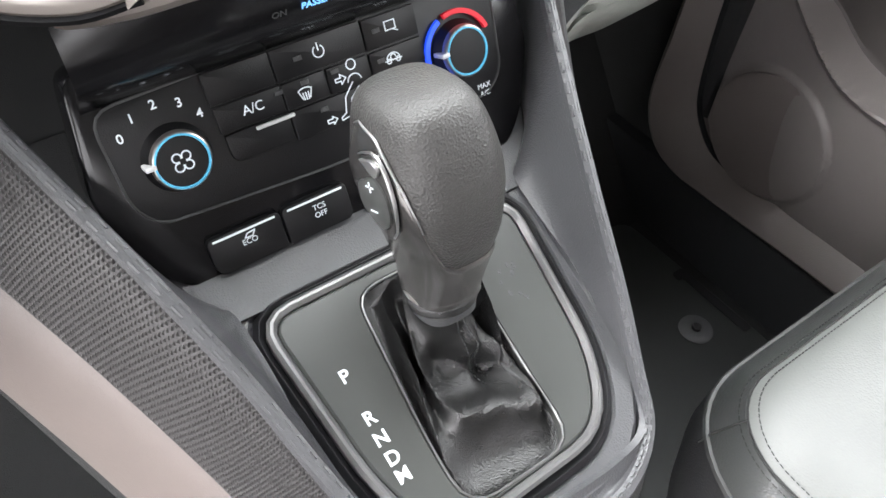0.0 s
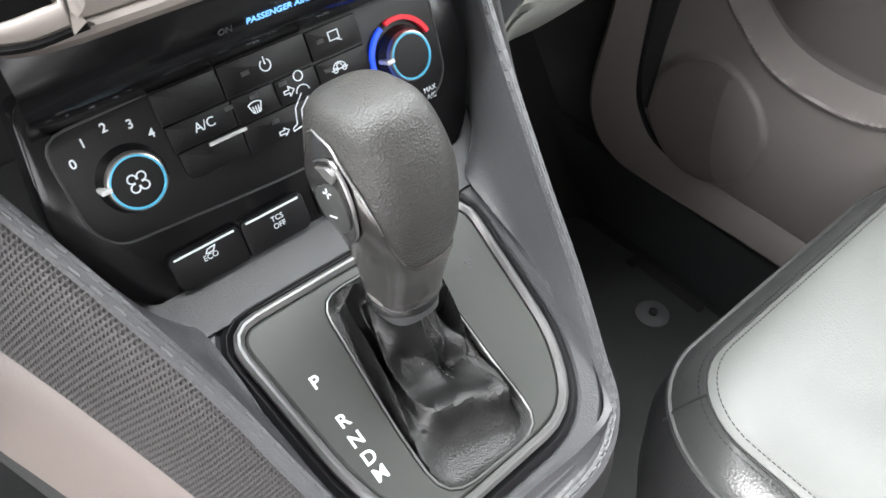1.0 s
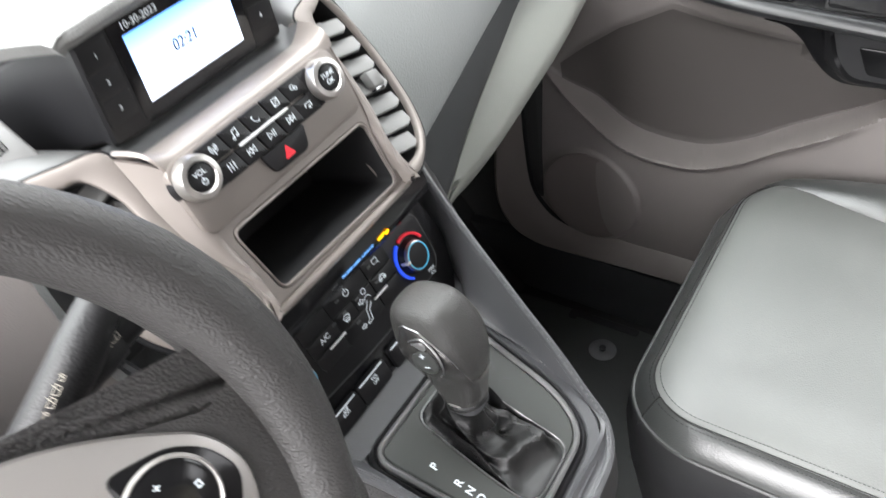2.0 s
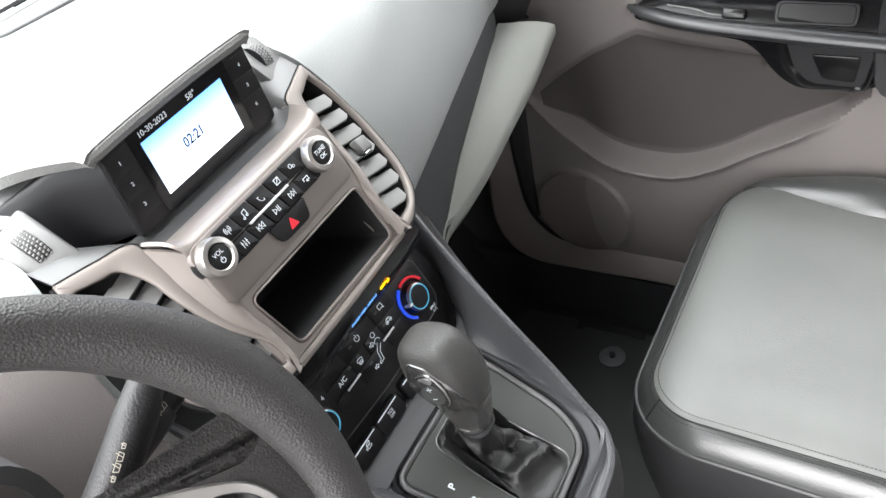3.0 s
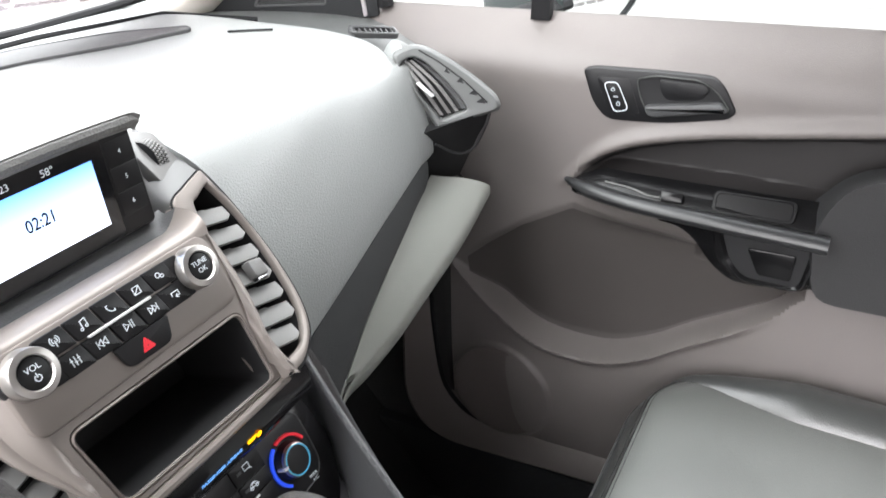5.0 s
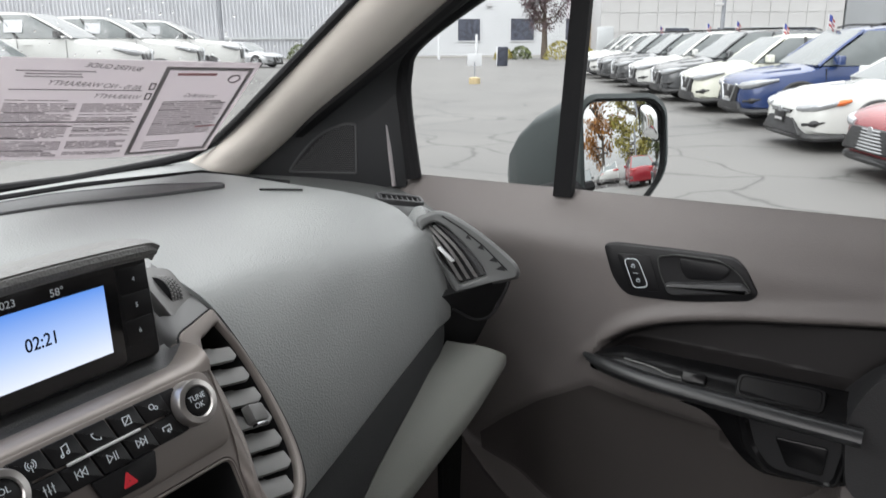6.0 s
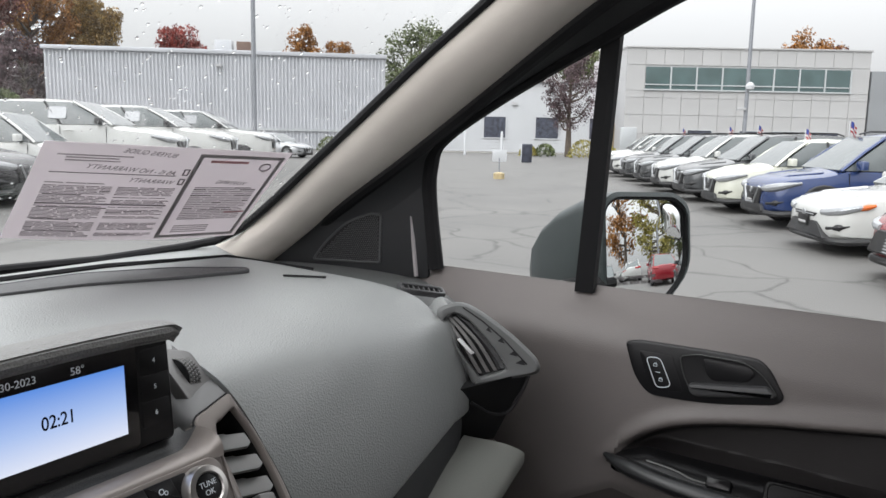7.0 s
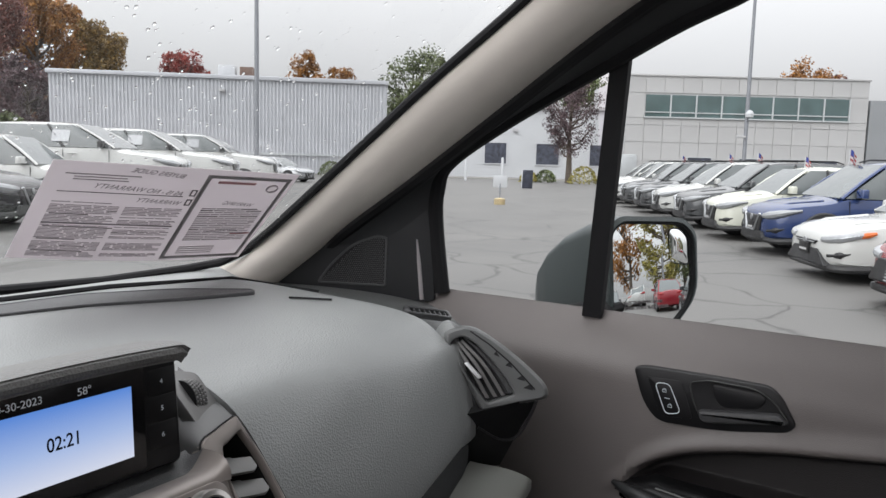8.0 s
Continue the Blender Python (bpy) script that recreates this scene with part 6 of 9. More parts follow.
tube(bm, [c0[i0]] + [seat_ring(d, z, rr_)[i0] for d, z, rr_ in ((0.022, 0.7825, 0.10), (0.014, 0.7745, 0.11), (0.008, 0.7635, 0.11), (0.003, 0.748, 0.11))], 0.0010, 6)
part("panel_seam", bm, M_THREAD, seat)
bm = bmesh.new()
box(bm, (0.455, 0.0, 0.51), (0.36, 0.52, 0.18), bev=0.02)
part("seat_base", bm, M_BLACK, seat)
for x in (0.29, 0.62):
    bm = bmesh.new()
    box(bm, (x, 0.02, 0.415), (0.04, 0.60, 0.03), bev=0.004)
    part("seat_rail", bm, M_DASH2, seat)

# ---- floor mat ----
fmat = thing("floor_mat", (0.48, 0.6, GF), "dark ribbed floor mat with a round fixing knob", "floor mat")
bm = bmesh.new()
slab(bm, rounded([(0.20, 0.30), (0.655, 0.30), (0.655, 0.52), (0.645, 0.74), (0.20, 0.76)], 0.03), GF + 0.002, GF + 0.009, bev=0.003)
part("mat_sheet", bm, M_MAT, fmat)
bm = bmesh.new()
slab(bm, rounded([(0.636, 0.470), (0.652, 0.470), (0.648, 0.612), (0.625, 0.612), (0.625, 0.595), (0.634, 0.595)], 0.006), GF + 0.0085, GF + 0.0105)
# flat piece on the mat, its near-black standing for the slot's shade
part("mat_slot", bm, M_VOID, fmat, "near-black piece painting the shade of a cut-out slot")
FK = Matrix.Translation((0.578, 0.516, GF + 0.009))
bm = bmesh.new()
lathe(bm, [(0.026, -0.001), (0.026, 0.001), (0.022, 0.003), (0.010, 0.0035)], FK, 32)
fk = part("fixing_knob", bm, M_DASH2, fmat)
bm = bmesh.new()
lathe(bm, [(0.007, 0.003), (0.0065, 0.008), (0.004, 0.009)], FK, 20)
part("knob_stud", bm, M_BLACK, fk)
# step strip beside the seat
strip_t = thing("sill_trim", (0.69, 0.3, 0.48), "taupe plastic sill trim that turns up beside the door", "sill trim")
SILL_IN = spline([(-0.30, 0.600), (0.20, 0.602), (0.424, 0.602), (0.512, 0.596), (0.600, 0.584), (0.655, 0.588), (0.690, 0.610), (0.718, 0.658), (0.728, 0.755), (0.730, 0.85), (0.730, 1.05)], 60)
SILL_OUT = spline([(-0.30, 0.552), (0.20, 0.552), (0.439, 0.551), (0.535, 0.546), (0.640, 0.540), (0.703, 0.541), (0.752, 0.566), (0.781, 0.630), (0.776, 0.755), (0.772, 0.85), (0.772, 1.05)], 60)
rings = []
for (ya, za), (yb, zb_) in zip(SILL_IN, SILL_OUT):
    d = Vector((0, yb - ya, zb_ - za)).normalized()
    pi_, po_ = Vector((0.700, ya, za)), Vector((0.668, yb, zb_))
    rings.append([pi_ + Vector((0.05, 0, 0)), pi_ + Vector((0.003, 0, 0)), pi_ + d * 0.004 - Vector((0.001, 0, 0)), pi_.lerp(po_, 0.5) - Vector((0.004, 0, 0)), po_ - d * 0.004, po_ + Vector((0.004, 0, 0)) + d * 0.003, po_ + Vector((0.06, 0, 0)) + d * 0.004])
bm = bmesh.new()
loft(bm, rings)
part("plate", bm, M_TAUPE_SOFT, strip_t)
bm = bmesh.new()
tube(bm, [(0.7005, y, z + 0.001) for y, z in SILL_IN], 0.0042, 8)
part("seal_strip", bm, M_RUBBER, strip_t, "black seal between trim and door")

# ---- passenger's door ----
DP = axes((0.70, 0, 0), (0, -1, 0), (0, 0, 1))          # u = -y, v = z, w inward
door = thing("passenger_door", (0.74, 0.3, 0.48), "closed taupe passenger door with armrest, pull cup and pocket", "door")


def lut(pts):
    ys, zs = [p[0] for p in pts], [p[1] for p in pts]
    return lambda y: float(np.interp(y, ys, zs))


lip = lut([tuple(p) for p in spline([(-0.40, 1.02), (0.10, 1.015), (0.16, 0.974), (0.20, 0.93), (0.298, 0.867), (0.36, 0.825), (0.431, 0.798), (0.53, 0.802), (0.60, 0.835), (0.677, 0.892), (0.74, 0.96), (0.90, 1.10)], 80)])
crest = lut([tuple(p) for p in spline([(-0.40, 1.230), (0.0, 1.222), (0.135, 1.208), (0.23, 1.195), (0.295, 1.186), (0.377, 1.168), (0.428, 1.148), (0.466, 1.120), (0.486, 1.096), (0.60, 1.03), (0.75, 0.96)], 60)])
arm = lut([(-0.40, 1.085), (0.157, 1.092), (0.27, 1.098), (0.479, 1.100), (0.60, 1.03), (0.90, 0.95)])
brow = lut([(-0.40, 1.0), (0.16, 1.00), (0.30, 1.035), (0.48, 1.058), (0.56, 1.012), (0.62, 0.965), (0.68, 0.912), (0.9, 0.88)])


def sst(a, b, x):
    t = max(0.0, min(1.0, (x - a) / (b - a)))
    return t * t * (3 - 2 * t)


def door_x(y, z):
    x = 0.700
    x += 0.062 * sst(1.232, 1.345, z) ** 1.4
    x -= 0.008 * sst(0.95, 0.70, z) * sst(0.45, 0.65, z)
    front = sst(0.48, 0.80, y)
    x += 0.028 * front * sst(1.30, 1.0, z)
    # hollow between the crest and the armrest
    if y < 0.515:
        c, a = crest(y), arm(y)
        x += 0.044 * sst(a + 0.002, a + 0.026, z) * sst(c + 0.002, c - 0.022, z) * sst(0.505, 0.43, y)
        x -= 0.009 * math.exp(-((z - c - 0.006) / 0.012) ** 2) * sst(0.515, 0.47, y)
        x -= 0.034 * sst(a - 0.075, a - 0.010, z) * sst(a + 0.026, a + 0.002, z) * sst(0.50, 0.36, y)
    x += 0.06 * sst(0.128, 0.148, y) * sst(0.302, 0.272, y) * sst(0.998, 1.014, z) * sst(1.094, 1.080, z)
    # map pocket
    l, b = lip(y), brow(y)
    if l < b:
        x += 0.056 * sst(l - 0.001, l + 0.009, z) * max(0.0, min(1.0, (b + 0.004 - z) / (b - l + 0.02))) ** 0.8 * sst(0.70, 0.60, y)
    x -= 0.011 * math.exp(-((z - l + 0.003) / 0.008) ** 2) * sst(0.80, 0.66, y) * sst(0.17, 0.27, y)
    d = math.hypot(y - 0.60, z - 0.672)
    x -= 0.006 * sst(0.100, 0.092, d)
    x += 0.02 * sst(0.60, 0.48, z)
    return x


bm = bmesh.new()
ny, nz = 300, 280
sheet(bm, lambda u, v: (door_x(-0.36 + 1.26 * u, 0.475 + 0.845 * v), -0.36 + 1.26 * u, 0.475 + 0.845 * v), ny, nz)
panel = part("door_panel", bm, M_TAUPE, door)
bm = bmesh.new()
box(bm, (0.777, 0.27, 0.87), (0.03, 1.30, 0.80), bev=0.004)
part("door_skin", bm, M_VANPAINT, door)
bm = bmesh.new()


def liner(u, v):
    y = 0.665 - 0.505 * u
    lo_, hi_ = lip(y) + 0.008, max(brow(y) - 0.006, lip(y) + 0.012)
    z = lo_ + (hi_ - lo_) * v
    return (door_x(y, z) - 0.0030, y, z)


# added skin over the panel; its dark colour stands for the cavity's shade
sheet(bm, liner, 90, 40)
part("pocket_lining", bm, M_POCKET, panel, "darker taupe skin painting the shade in the map pocket")
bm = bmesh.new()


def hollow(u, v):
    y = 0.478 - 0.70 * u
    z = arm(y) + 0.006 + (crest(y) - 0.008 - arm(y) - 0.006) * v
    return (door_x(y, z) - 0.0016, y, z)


# added skin darkens the hollow where the crest shades it
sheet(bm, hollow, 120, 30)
part("arm_hollow", bm, M_HOLLOW, panel, "near-black skin painting the shade in the armrest hollow")
# bottle bump in the pocket
bm = bmesh.new()
tube(bm, spline([(0.752, 0.60, 0.915), (0.748, 0.556, 0.913), (0.746, 0.532, 0.900), (0.745, 0.512, 0.87), (0.747, 0.495, 0.83)], 20), [0.004 + 0.005 * math.sin(math.pi * k / 19) for k in range(20)], 10)
part("pocket_rib", bm, M_POCKET, panel)
# speaker ring
bm = bmesh.new()
SPK = axes((door_x(0.60, 0.672) - 0.0005, 0.60, 0.672), (0, -1, 0), (0.02, 0, 1))
lathe(bm, [(0.092, -0.002), (0.091, 0.0015), (0.088, 0.0025), (0.082, 0.0018)], SPK, 48)
part("speaker_cover", bm, M_TAUPE_SOFT, door, "round moulded speaker cover")
# handle plate
HP = at(DP, 0, 0, 0.0)
plate_poly = rounded([(-0.470, 1.260), (-0.455, 1.264), (-0.361, 1.265), (-0.303, 1.264), (-0.288, 1.252), (-0.271, 1.222), (-0.280, 1.212), (-0.359, 1.197), (-0.436, 1.194), (-0.456, 1.217)][::-1], [0.006, 0.01, 0.02, 0.014, 0.012, 0.010, 0.010, 0.03, 0.014, 0.016][::-1])
bm = bmesh.new()
slab(bm, plate_poly, -0.010, 0.0035, HP, 0.0025)
hp = part("handle_plate", bm, M_BLACK, door, "black release handle plate")
bm = bmesh.new()
slab(bm, rounded([(-0.4504, 1.2518), (-0.4066, 1.2528), (-0.3903, 1.2066), (-0.4322, 1.2028)][::-1], 0.004), 0.002, 0.0042, HP, 0.0006)
lk = part("lock_switch_base", bm, M_BLACK, hp)
bm = bmesh.new()
sw_poly = rounded([(-0.4400, 1.2455), (-0.4215, 1.2475), (-0.4050, 1.2120), (-0.4240, 1.2070)][::-1], 0.007, 6)
slab(bm, sw_poly, 0.003, 0.0062, HP, 0.001)
part("lock_rocker", bm, M_BLACK, lk)
bm = bmesh.new()
tube(bm, [HP @ Vector((x, y, 0.0060)) for x, y in sw_poly], 0.0006, 6, closed=True)
part("rocker_ring", bm, M_WHITE, lk, "bright ring round the lock rocker")
bm = bmesh.new()
for u_, v in ((-0.4270, 1.2375), (-0.4190, 1.2190)):
    strokes(bm, [[(-0.0022, -0.002), (0.0022, -0.002), (0.0022, 0.001), (-0.0022, 0.001), (-0.0022, -0.002)], arc(0, 0.001, 0.0015, 0, 180)], 0.0003, at(HP, u_, v, 0.0063))
strokes(bm, [[(-0.003, 0), (0.003, 0)]], 0.0004, at(HP, -0.4230, 1.2280, 0.0063))
part("lock_icons", bm, M_WHITE, lk)
# the cup: a rim, a hollow with a back, and the lever in it
cup_poly = rounded([(-0.397, 1.254), (-0.3745, 1.260), (-0.319, 1.2597), (-0.2981, 1.249), (-0.2773, 1.2232), (-0.3779, 1.2045), (-0.392, 1.2312)][::-1], [0.006, 0.006, 0.014, 0.012, 0.008, 0.014, 0.02][::-1], 6)
bm = bmesh.new()
rings = [ring_verts(bm, [(x, y, w) for x, y in inset(cup_poly, d)], HP) for d, w in ((-0.0012, 0.0030), (-0.0006, 0.0044), (0.0006, 0.0046), (0.0016, 0.0040), (0.0030, 0.0036))]
for p, q in zip(rings, rings[1:]):
    bridge(bm, p, q)
bm.faces.new(rings[-1])
# almost flat: depth of the recess is painted as near-black shade
part("handle_cup", bm, M_VOID, hp, "shallow finger recess with its shade painted near-black")
bm = bmesh.new()
tube(bm, [HP @ Vector((x, y, 0.0044)) for x, y in inset(cup_poly, 0.0004)], 0.0009, 6, closed=True)
part("cup_rim", bm, M_PLATE, hp)
bm = bmesh.new()
slab(bm, rounded([(-0.3690, 1.2560), (-0.3120, 1.2545), (-0.3050, 1.2470), (-0.3150, 1.2340), (-0.3560, 1.2290), (-0.3660, 1.2400)][::-1], 0.006), 0.002, 0.0052, HP, 0.0014)
part("cup_well", bm, M_BLACK, hp)
bm = bmesh.new()
slab(bm, rounded([(-0.3840, 1.2200), (-0.3780, 1.2225), (-0.2910, 1.2345), (-0.2790, 1.2240), (-0.3735, 1.2065), (-0.3810, 1.2100)][::-1], 0.004), 0.003, 0.0130, HP, 0.005)
part("release_handle", bm, M_DASH2, hp, "dark pull lever")
# black switch insert over the armrest
bm = bmesh.new()


def insert(u, v):
    y = 0.480 - 0.335 * u
    top = float(np.interp(u, [0, 0.04, 0.14, 0.4, 1], [1.102, 1.110, 1.124, 1.1225, 1.121]))
    lo_ = arm(y) - 0.001
    z = lo_ + (top - lo_) * v
    near = 0.678 - 0.016 * sst(0.0, 0.25, u)
    return (near + (0.034 - 0.016 * (1 - sst(0, 0.2, u))) * v - 0.006 * math.sin(math.pi * v), y, z)


sheet(bm, insert, 60, 14, 0.003)
ins = part("switch_insert", bm, M_DARKSAT, door, "black gloss switch insert")
bm = bmesh.new()
IM = axes(Vector(insert(0.44, 0.4)) + Vector((-0.002, 0, 0.002)), (0, -1, 0), (0.5, 0, 0.9))
slab(bm, rrect(0, 0, 0.030, 0.014, 0.003), -0.002, 0.005, IM, 0.002)
part("window_switch", bm, M_DARKSAT, ins)
bm = bmesh.new()
tube(bm, spline([insert(0.16, 0.55), insert(0.28, 0.50), insert(0.34, 0.36), insert(0.42, 0.34)], 14), 0.0014, 6)
part("insert_line", bm, M_PLATE, ins)
bm = bmesh.new()
C2 = axes(Vector(insert(0.74, 0.55)) + Vector((-0.002, 0, 0.002)), (0, -1, 0), (0.5, 0, 0.9))
slab(bm, rrect(0, 0, 0.100, 0.030, 0.008), -0.004, 0.002, C2, 0.001, rrect(0, 0, 0.090, 0.022, 0.006))
part("tray_rim", bm, M_DARKSAT, ins)
bm = bmesh.new()
slab(bm, rrect(0, 0, 0.092, 0.024, 0.006), -0.002, 0.0006, C2)
part("tray_floor", bm, M_DARKSAT, ins)
# arm bar, pull cup and pad
bm = bmesh.new()
tube(bm, spline([(0.688, 0.486, 1.103), (0.672, 0.45, 1.100), (0.656, 0.38, 1.097), (0.648, 0.27, 1.094), (0.645, 0.14, 1.089)], 30), [0.004 + 0.008 * min(1, i / 8) for i in range(30)], 12, flat=0.9)
part("arm_bar", bm, M_BAR, door, "satin dark grey pull bar")
bm = bmesh.new()
slab(bm, rounded([(-0.474, 1.100), (-0.470, 1.090), (-0.396, 1.076), (-0.321, 1.066), (-0.301, 1.052), (-0.276, 1.019), (-0.247, 0.998), (-0.207, 0.999), (-0.147, 1.008), (-0.136, 1.060), (-0.140, 1.098), (-0.30, 1.104)], [0.003, 0.004, 0.02, 0.012, 0.012, 0.016, 0.016, 0.02, 0.01, 0.01, 0.006, 0.02]), 0.004, 0.030, DP, 0.006, None)
part("lower_shroud", bm, M_DARKSAT, door, "black shroud below the pull bar")
bm = bmesh.new()
cup_o = rounded([(-0.280, 1.080), (-0.268, 1.030), (-0.238, 1.004), (-0.156, 1.006), (-0.140, 1.080)][::-1], 0.012)
slab(bm, cup_o, 0.020, 0.036, DP, 0.004, rounded([(-0.266, 1.078), (-0.252, 1.035), (-0.232, 1.012), (-0.165, 1.010), (-0.155, 1.078)][::-1], 0.012))
cup = part("pull_cup", bm, M_DARKSAT, door, "black pull cup")
bm = bmesh.new()
slab(bm, rounded([(-0.268, 1.080), (-0.252, 1.033), (-0.232, 1.010), (-0.163, 1.008), (-0.153, 1.080)][::-1], 0.01), 0.020, 0.0312, DP)
part("cup_back", bm, M_VOID, cup)
bm = bmesh.new()
slab(bm, rounded([(-0.232, 1.056), (-0.215, 1.020), (-0.175, 1.018), (-0.172, 1.056)][::-1], 0.005), 0.030, 0.0338, DP, 0.002)
part("cup_step", bm, M_DARKSAT, cup)
bm = bmesh.new()
loft(bm, [[(0.66 + 0.045 * k, y, z) for y, z in rounded([(0.148 + 0.02 * k, 1.00), (0.160 + 0.02 * k, 1.10), (0.130, 1.165), (0.05, 1.185), (-0.34, 1.18), (-0.34, 1.00)], 0.03)] for k in (0, 1)])
part("armrest_pad", bm, M_ARMREST, door, "black padded armrest")
# window frame, divider and glass
frame_pts = [(0.742, 0.800, 1.315), (0.738, 0.812, 1.42), (0.730, 0.806, 1.475), (0.722, 0.780, 1.520), (0.712, 0.674, 1.583), (0.694, 0.520, 1.655), (0.676, 0.385, 1.712), (0.665, 0.20, 1.760), (0.665, -0.35, 1.765)]
fs = spline(frame_pts, 60)
bm = bmesh.new()
tube(bm, fs, 0.013, 10)
part("window_seal", bm, M_RUBBER, door, "thick black rubber window seal")
bm = bmesh.new()
sheet(bm, lambda u, v: Vector(fs[round(v * 59)]).lerp(Vector(spline([(0.652, 1.062, 1.300), (0.668, 1.000, 1.358), (0.670, 0.930, 1.416), (0.672, 0.828, 1.490), (0.662, 0.690, 1.584), (0.640, 0.526, 1.688), (0.622, 0.40, 1.752), (0.60, 0.20, 1.79), (0.60, -0.35, 1.785)], 60)[round(v * 59)]), u) + Vector((-0.006, 0, 0)) * math.sin(math.pi * u), 8, 60, 0.006)
part("door_frame", bm, M_SAIL, door)
bm = bmesh.new()
loft(bm, [[(0.736, 0.561, 1.310), (0.736, 0.534, 1.310), (0.750, 0.534, 1.310), (0.750, 0.561, 1.310)], [(0.696, 0.522, 1.656), (0.696, 0.496, 1.674), (0.708, 0.496, 1.674), (0.708, 0.522, 1.656)]])
part("window_divider", bm, M_RUBBER, door, "black upright between the window panes")
for nm, ya, yb in (("quarter_pane", 0.80, 0.545), ("main_pane", 0.53, -0.36)):
    bm = bmesh.new()

    def pane(u, v, ya=ya, yb=yb):
        y = ya + (yb - ya) * u
        top = float(np.interp(-y, [-q[1] for q in frame_pts[3:]], [q[2] for q in frame_pts[3:]]))
        z = 1.300 + (top - 1.300) * v
        return (0.752 - (z - 1.30) * 0.115, y, z)
    sheet(bm, pane, 16, 8, 0.003)
    pn = part(nm, bm, M_GLASS, door)
    pn.visible_shadow = False
# sail panel with tweeter grille
bm = bmesh.new()
SL = axes((0.700, 0.885, 1.32), Vector((0.735, 0.81, 1.32)) - Vector((0.66, 1.0, 1.32)), (0.0, -0.05, 1))
slab(bm, rounded([(-0.200, -0.020), (0.085, -0.020), (0.075, 0.110), (0.060, 0.190), (0.010, 0.188), (-0.110, 0.085)], 0.008), -0.01, 0.0, SL, 0.002)
sail = part("sail_panel", bm, M_SAIL, door, "dark triangular panel")
GR = [(-0.112, 0.0), (0.006, 0.0), (0.008, 0.080), (-0.010, 0.083), (-0.050, 0.068), (-0.085, 0.036)]
bm = bmesh.new()
slab(bm, rounded(GR, [0.01, 0.006, 0.006, 0.02, 0.02, 0.02]), -0.002, 0.0022, SL, 0.001, inset(rounded(GR, [0.01, 0.006, 0.006, 0.02, 0.02, 0.02]), 0.004))
tg = part("tweeter_rim", bm, M_DASH2, sail)
bm = bmesh.new()
slab(bm, inset(rounded(GR, [0.01, 0.006, 0.006, 0.02, 0.02, 0.02]), 0.004), -0.002, 0.0008, SL)
part("tweeter_mesh_back", bm, M_VOID, tg)
bm = bmesh.new()
for i in range(34):
    for j in range(24):
        u, v = -0.106 + 0.0034 * i + 0.0017 * (j % 2), 0.006 + 0.0032 * j
        if u > 0.002 or v > 0.078 or v > 0.006 + (u + 0.104) * 0.95:
            continue
        slab(bm, circle(u, v, 0.0012, 5), 0.0007, 0.0016, SL)
part("tweeter_mesh", bm, M_DASH2, tg)["kind"] = "stuff"
bm = bmesh.new()
# added white strip stands for sunlit outer body seen in the gap
tube(bm, [(0.722, 0.824, 1.303), (0.722, 0.832, 1.374), (0.721, 0.839, 1.436), (0.718, 0.838, 1.462)], [0.0034, 0.0034, 0.0032, 0.0024], 8)
part("white_edge", bm, M_PAPER, door, "white strip standing for the sunlit body seen through the gap")

# ---- door mirror ----
mirror_t = thing("door_mirror", (0.86, 0.56, 1.28), "dark grey door mirror with a small convex spot glass", "door mirror")
MC = Vector((0.945, 0.530, 1.347))
MN = (Vector((-0.263, 0.153, 1.522)) - MC).normalized()
BACK = Vector((0.16, -0.985, 0.035)).normalized()
MNRM = (MN + BACK).normalized()
MR = Vector((0, 0, 1)).cross(MNRM).normalized()
MM = axes(MC, MR, MNRM.cross(MR))
glass_poly = rounded([(-0.080, -0.070), (0.030, -0.092), (0.085, -0.040), (0.085, 0.060), (0.060, 0.082), (-0.060, 0.085), (-0.080, 0.070)], [0.02, 0.03, 0.03, 0.025, 0.02, 0.02, 0.02])
bm = bmesh.new()
loft(bm, [[(x * kx + dx, -0.080 + (y + 0.080) * ky, w) for x, y in glass_poly] for kx, dx, ky, w in ((0.45, -0.030, 0.12, -0.235), (0.62, -0.028, 0.34, -0.226), (0.78, -0.024, 0.56, -0.205), (0.90, -0.018, 0.76, -0.170), (1.00, -0.012, 0.92, -0.120), (1.07, -0.005, 1.03, -0.060), (1.10, 0.0, 1.07, -0.020), (1.09, 0, 1.065, 0.004), (1.03, 0, 1.02, 0.006), (1.02, 0, 1.01, -0.006))], m=MM)
part("mirror_housing", bm, M_MIRRORCAP, mirror_t)
bm = bmesh.new()
slab(bm, inset(glass_poly, -0.004), -0.006, 0.004, MM, 0.001, inset(glass_poly, 0.001))
part("mirror_rim", bm, M_RUBBER, mirror_t)
bm = bmesh.new()
# convex glass, as on a passenger's side
prev = None
for k in range(1, 15):
    f = k / 14
    ring = ring_verts(bm, [(x * f, y * f, 0.0015 - ((x * f) ** 2 + (y * f) ** 2) / 2.8) for x, y in glass_poly], MM)
    if prev is None:
        c = bm.verts.new(MM @ Vector((0, 0, 0.0015)))
        for i in range(len(ring)):
            bm.faces.new((c, ring[i], ring[(i + 1) % len(ring)]))
    else:
        bridge(bm, prev, ring)
    prev = ring
edge_ = ring_verts(bm, [(x, y, -0.008) for x, y in glass_poly], MM)
bridge(bm, prev, edge_)
mg = part("mirror_glass", bm, M_MIRROR, mirror_t, "convex mirror glass")
bm = bmesh.new()
sp_o = rounded([(0.036, 0.020), (0.080, 0.014), (0.080, 0.060), (0.058, 0.076), (0.036, 0.074)], 0.010)
lo = ring_verts(bm, [(x, y, -0.001) for x, y in sp_o], MM)
prev, cxy = lo, (0.058, 0.045)
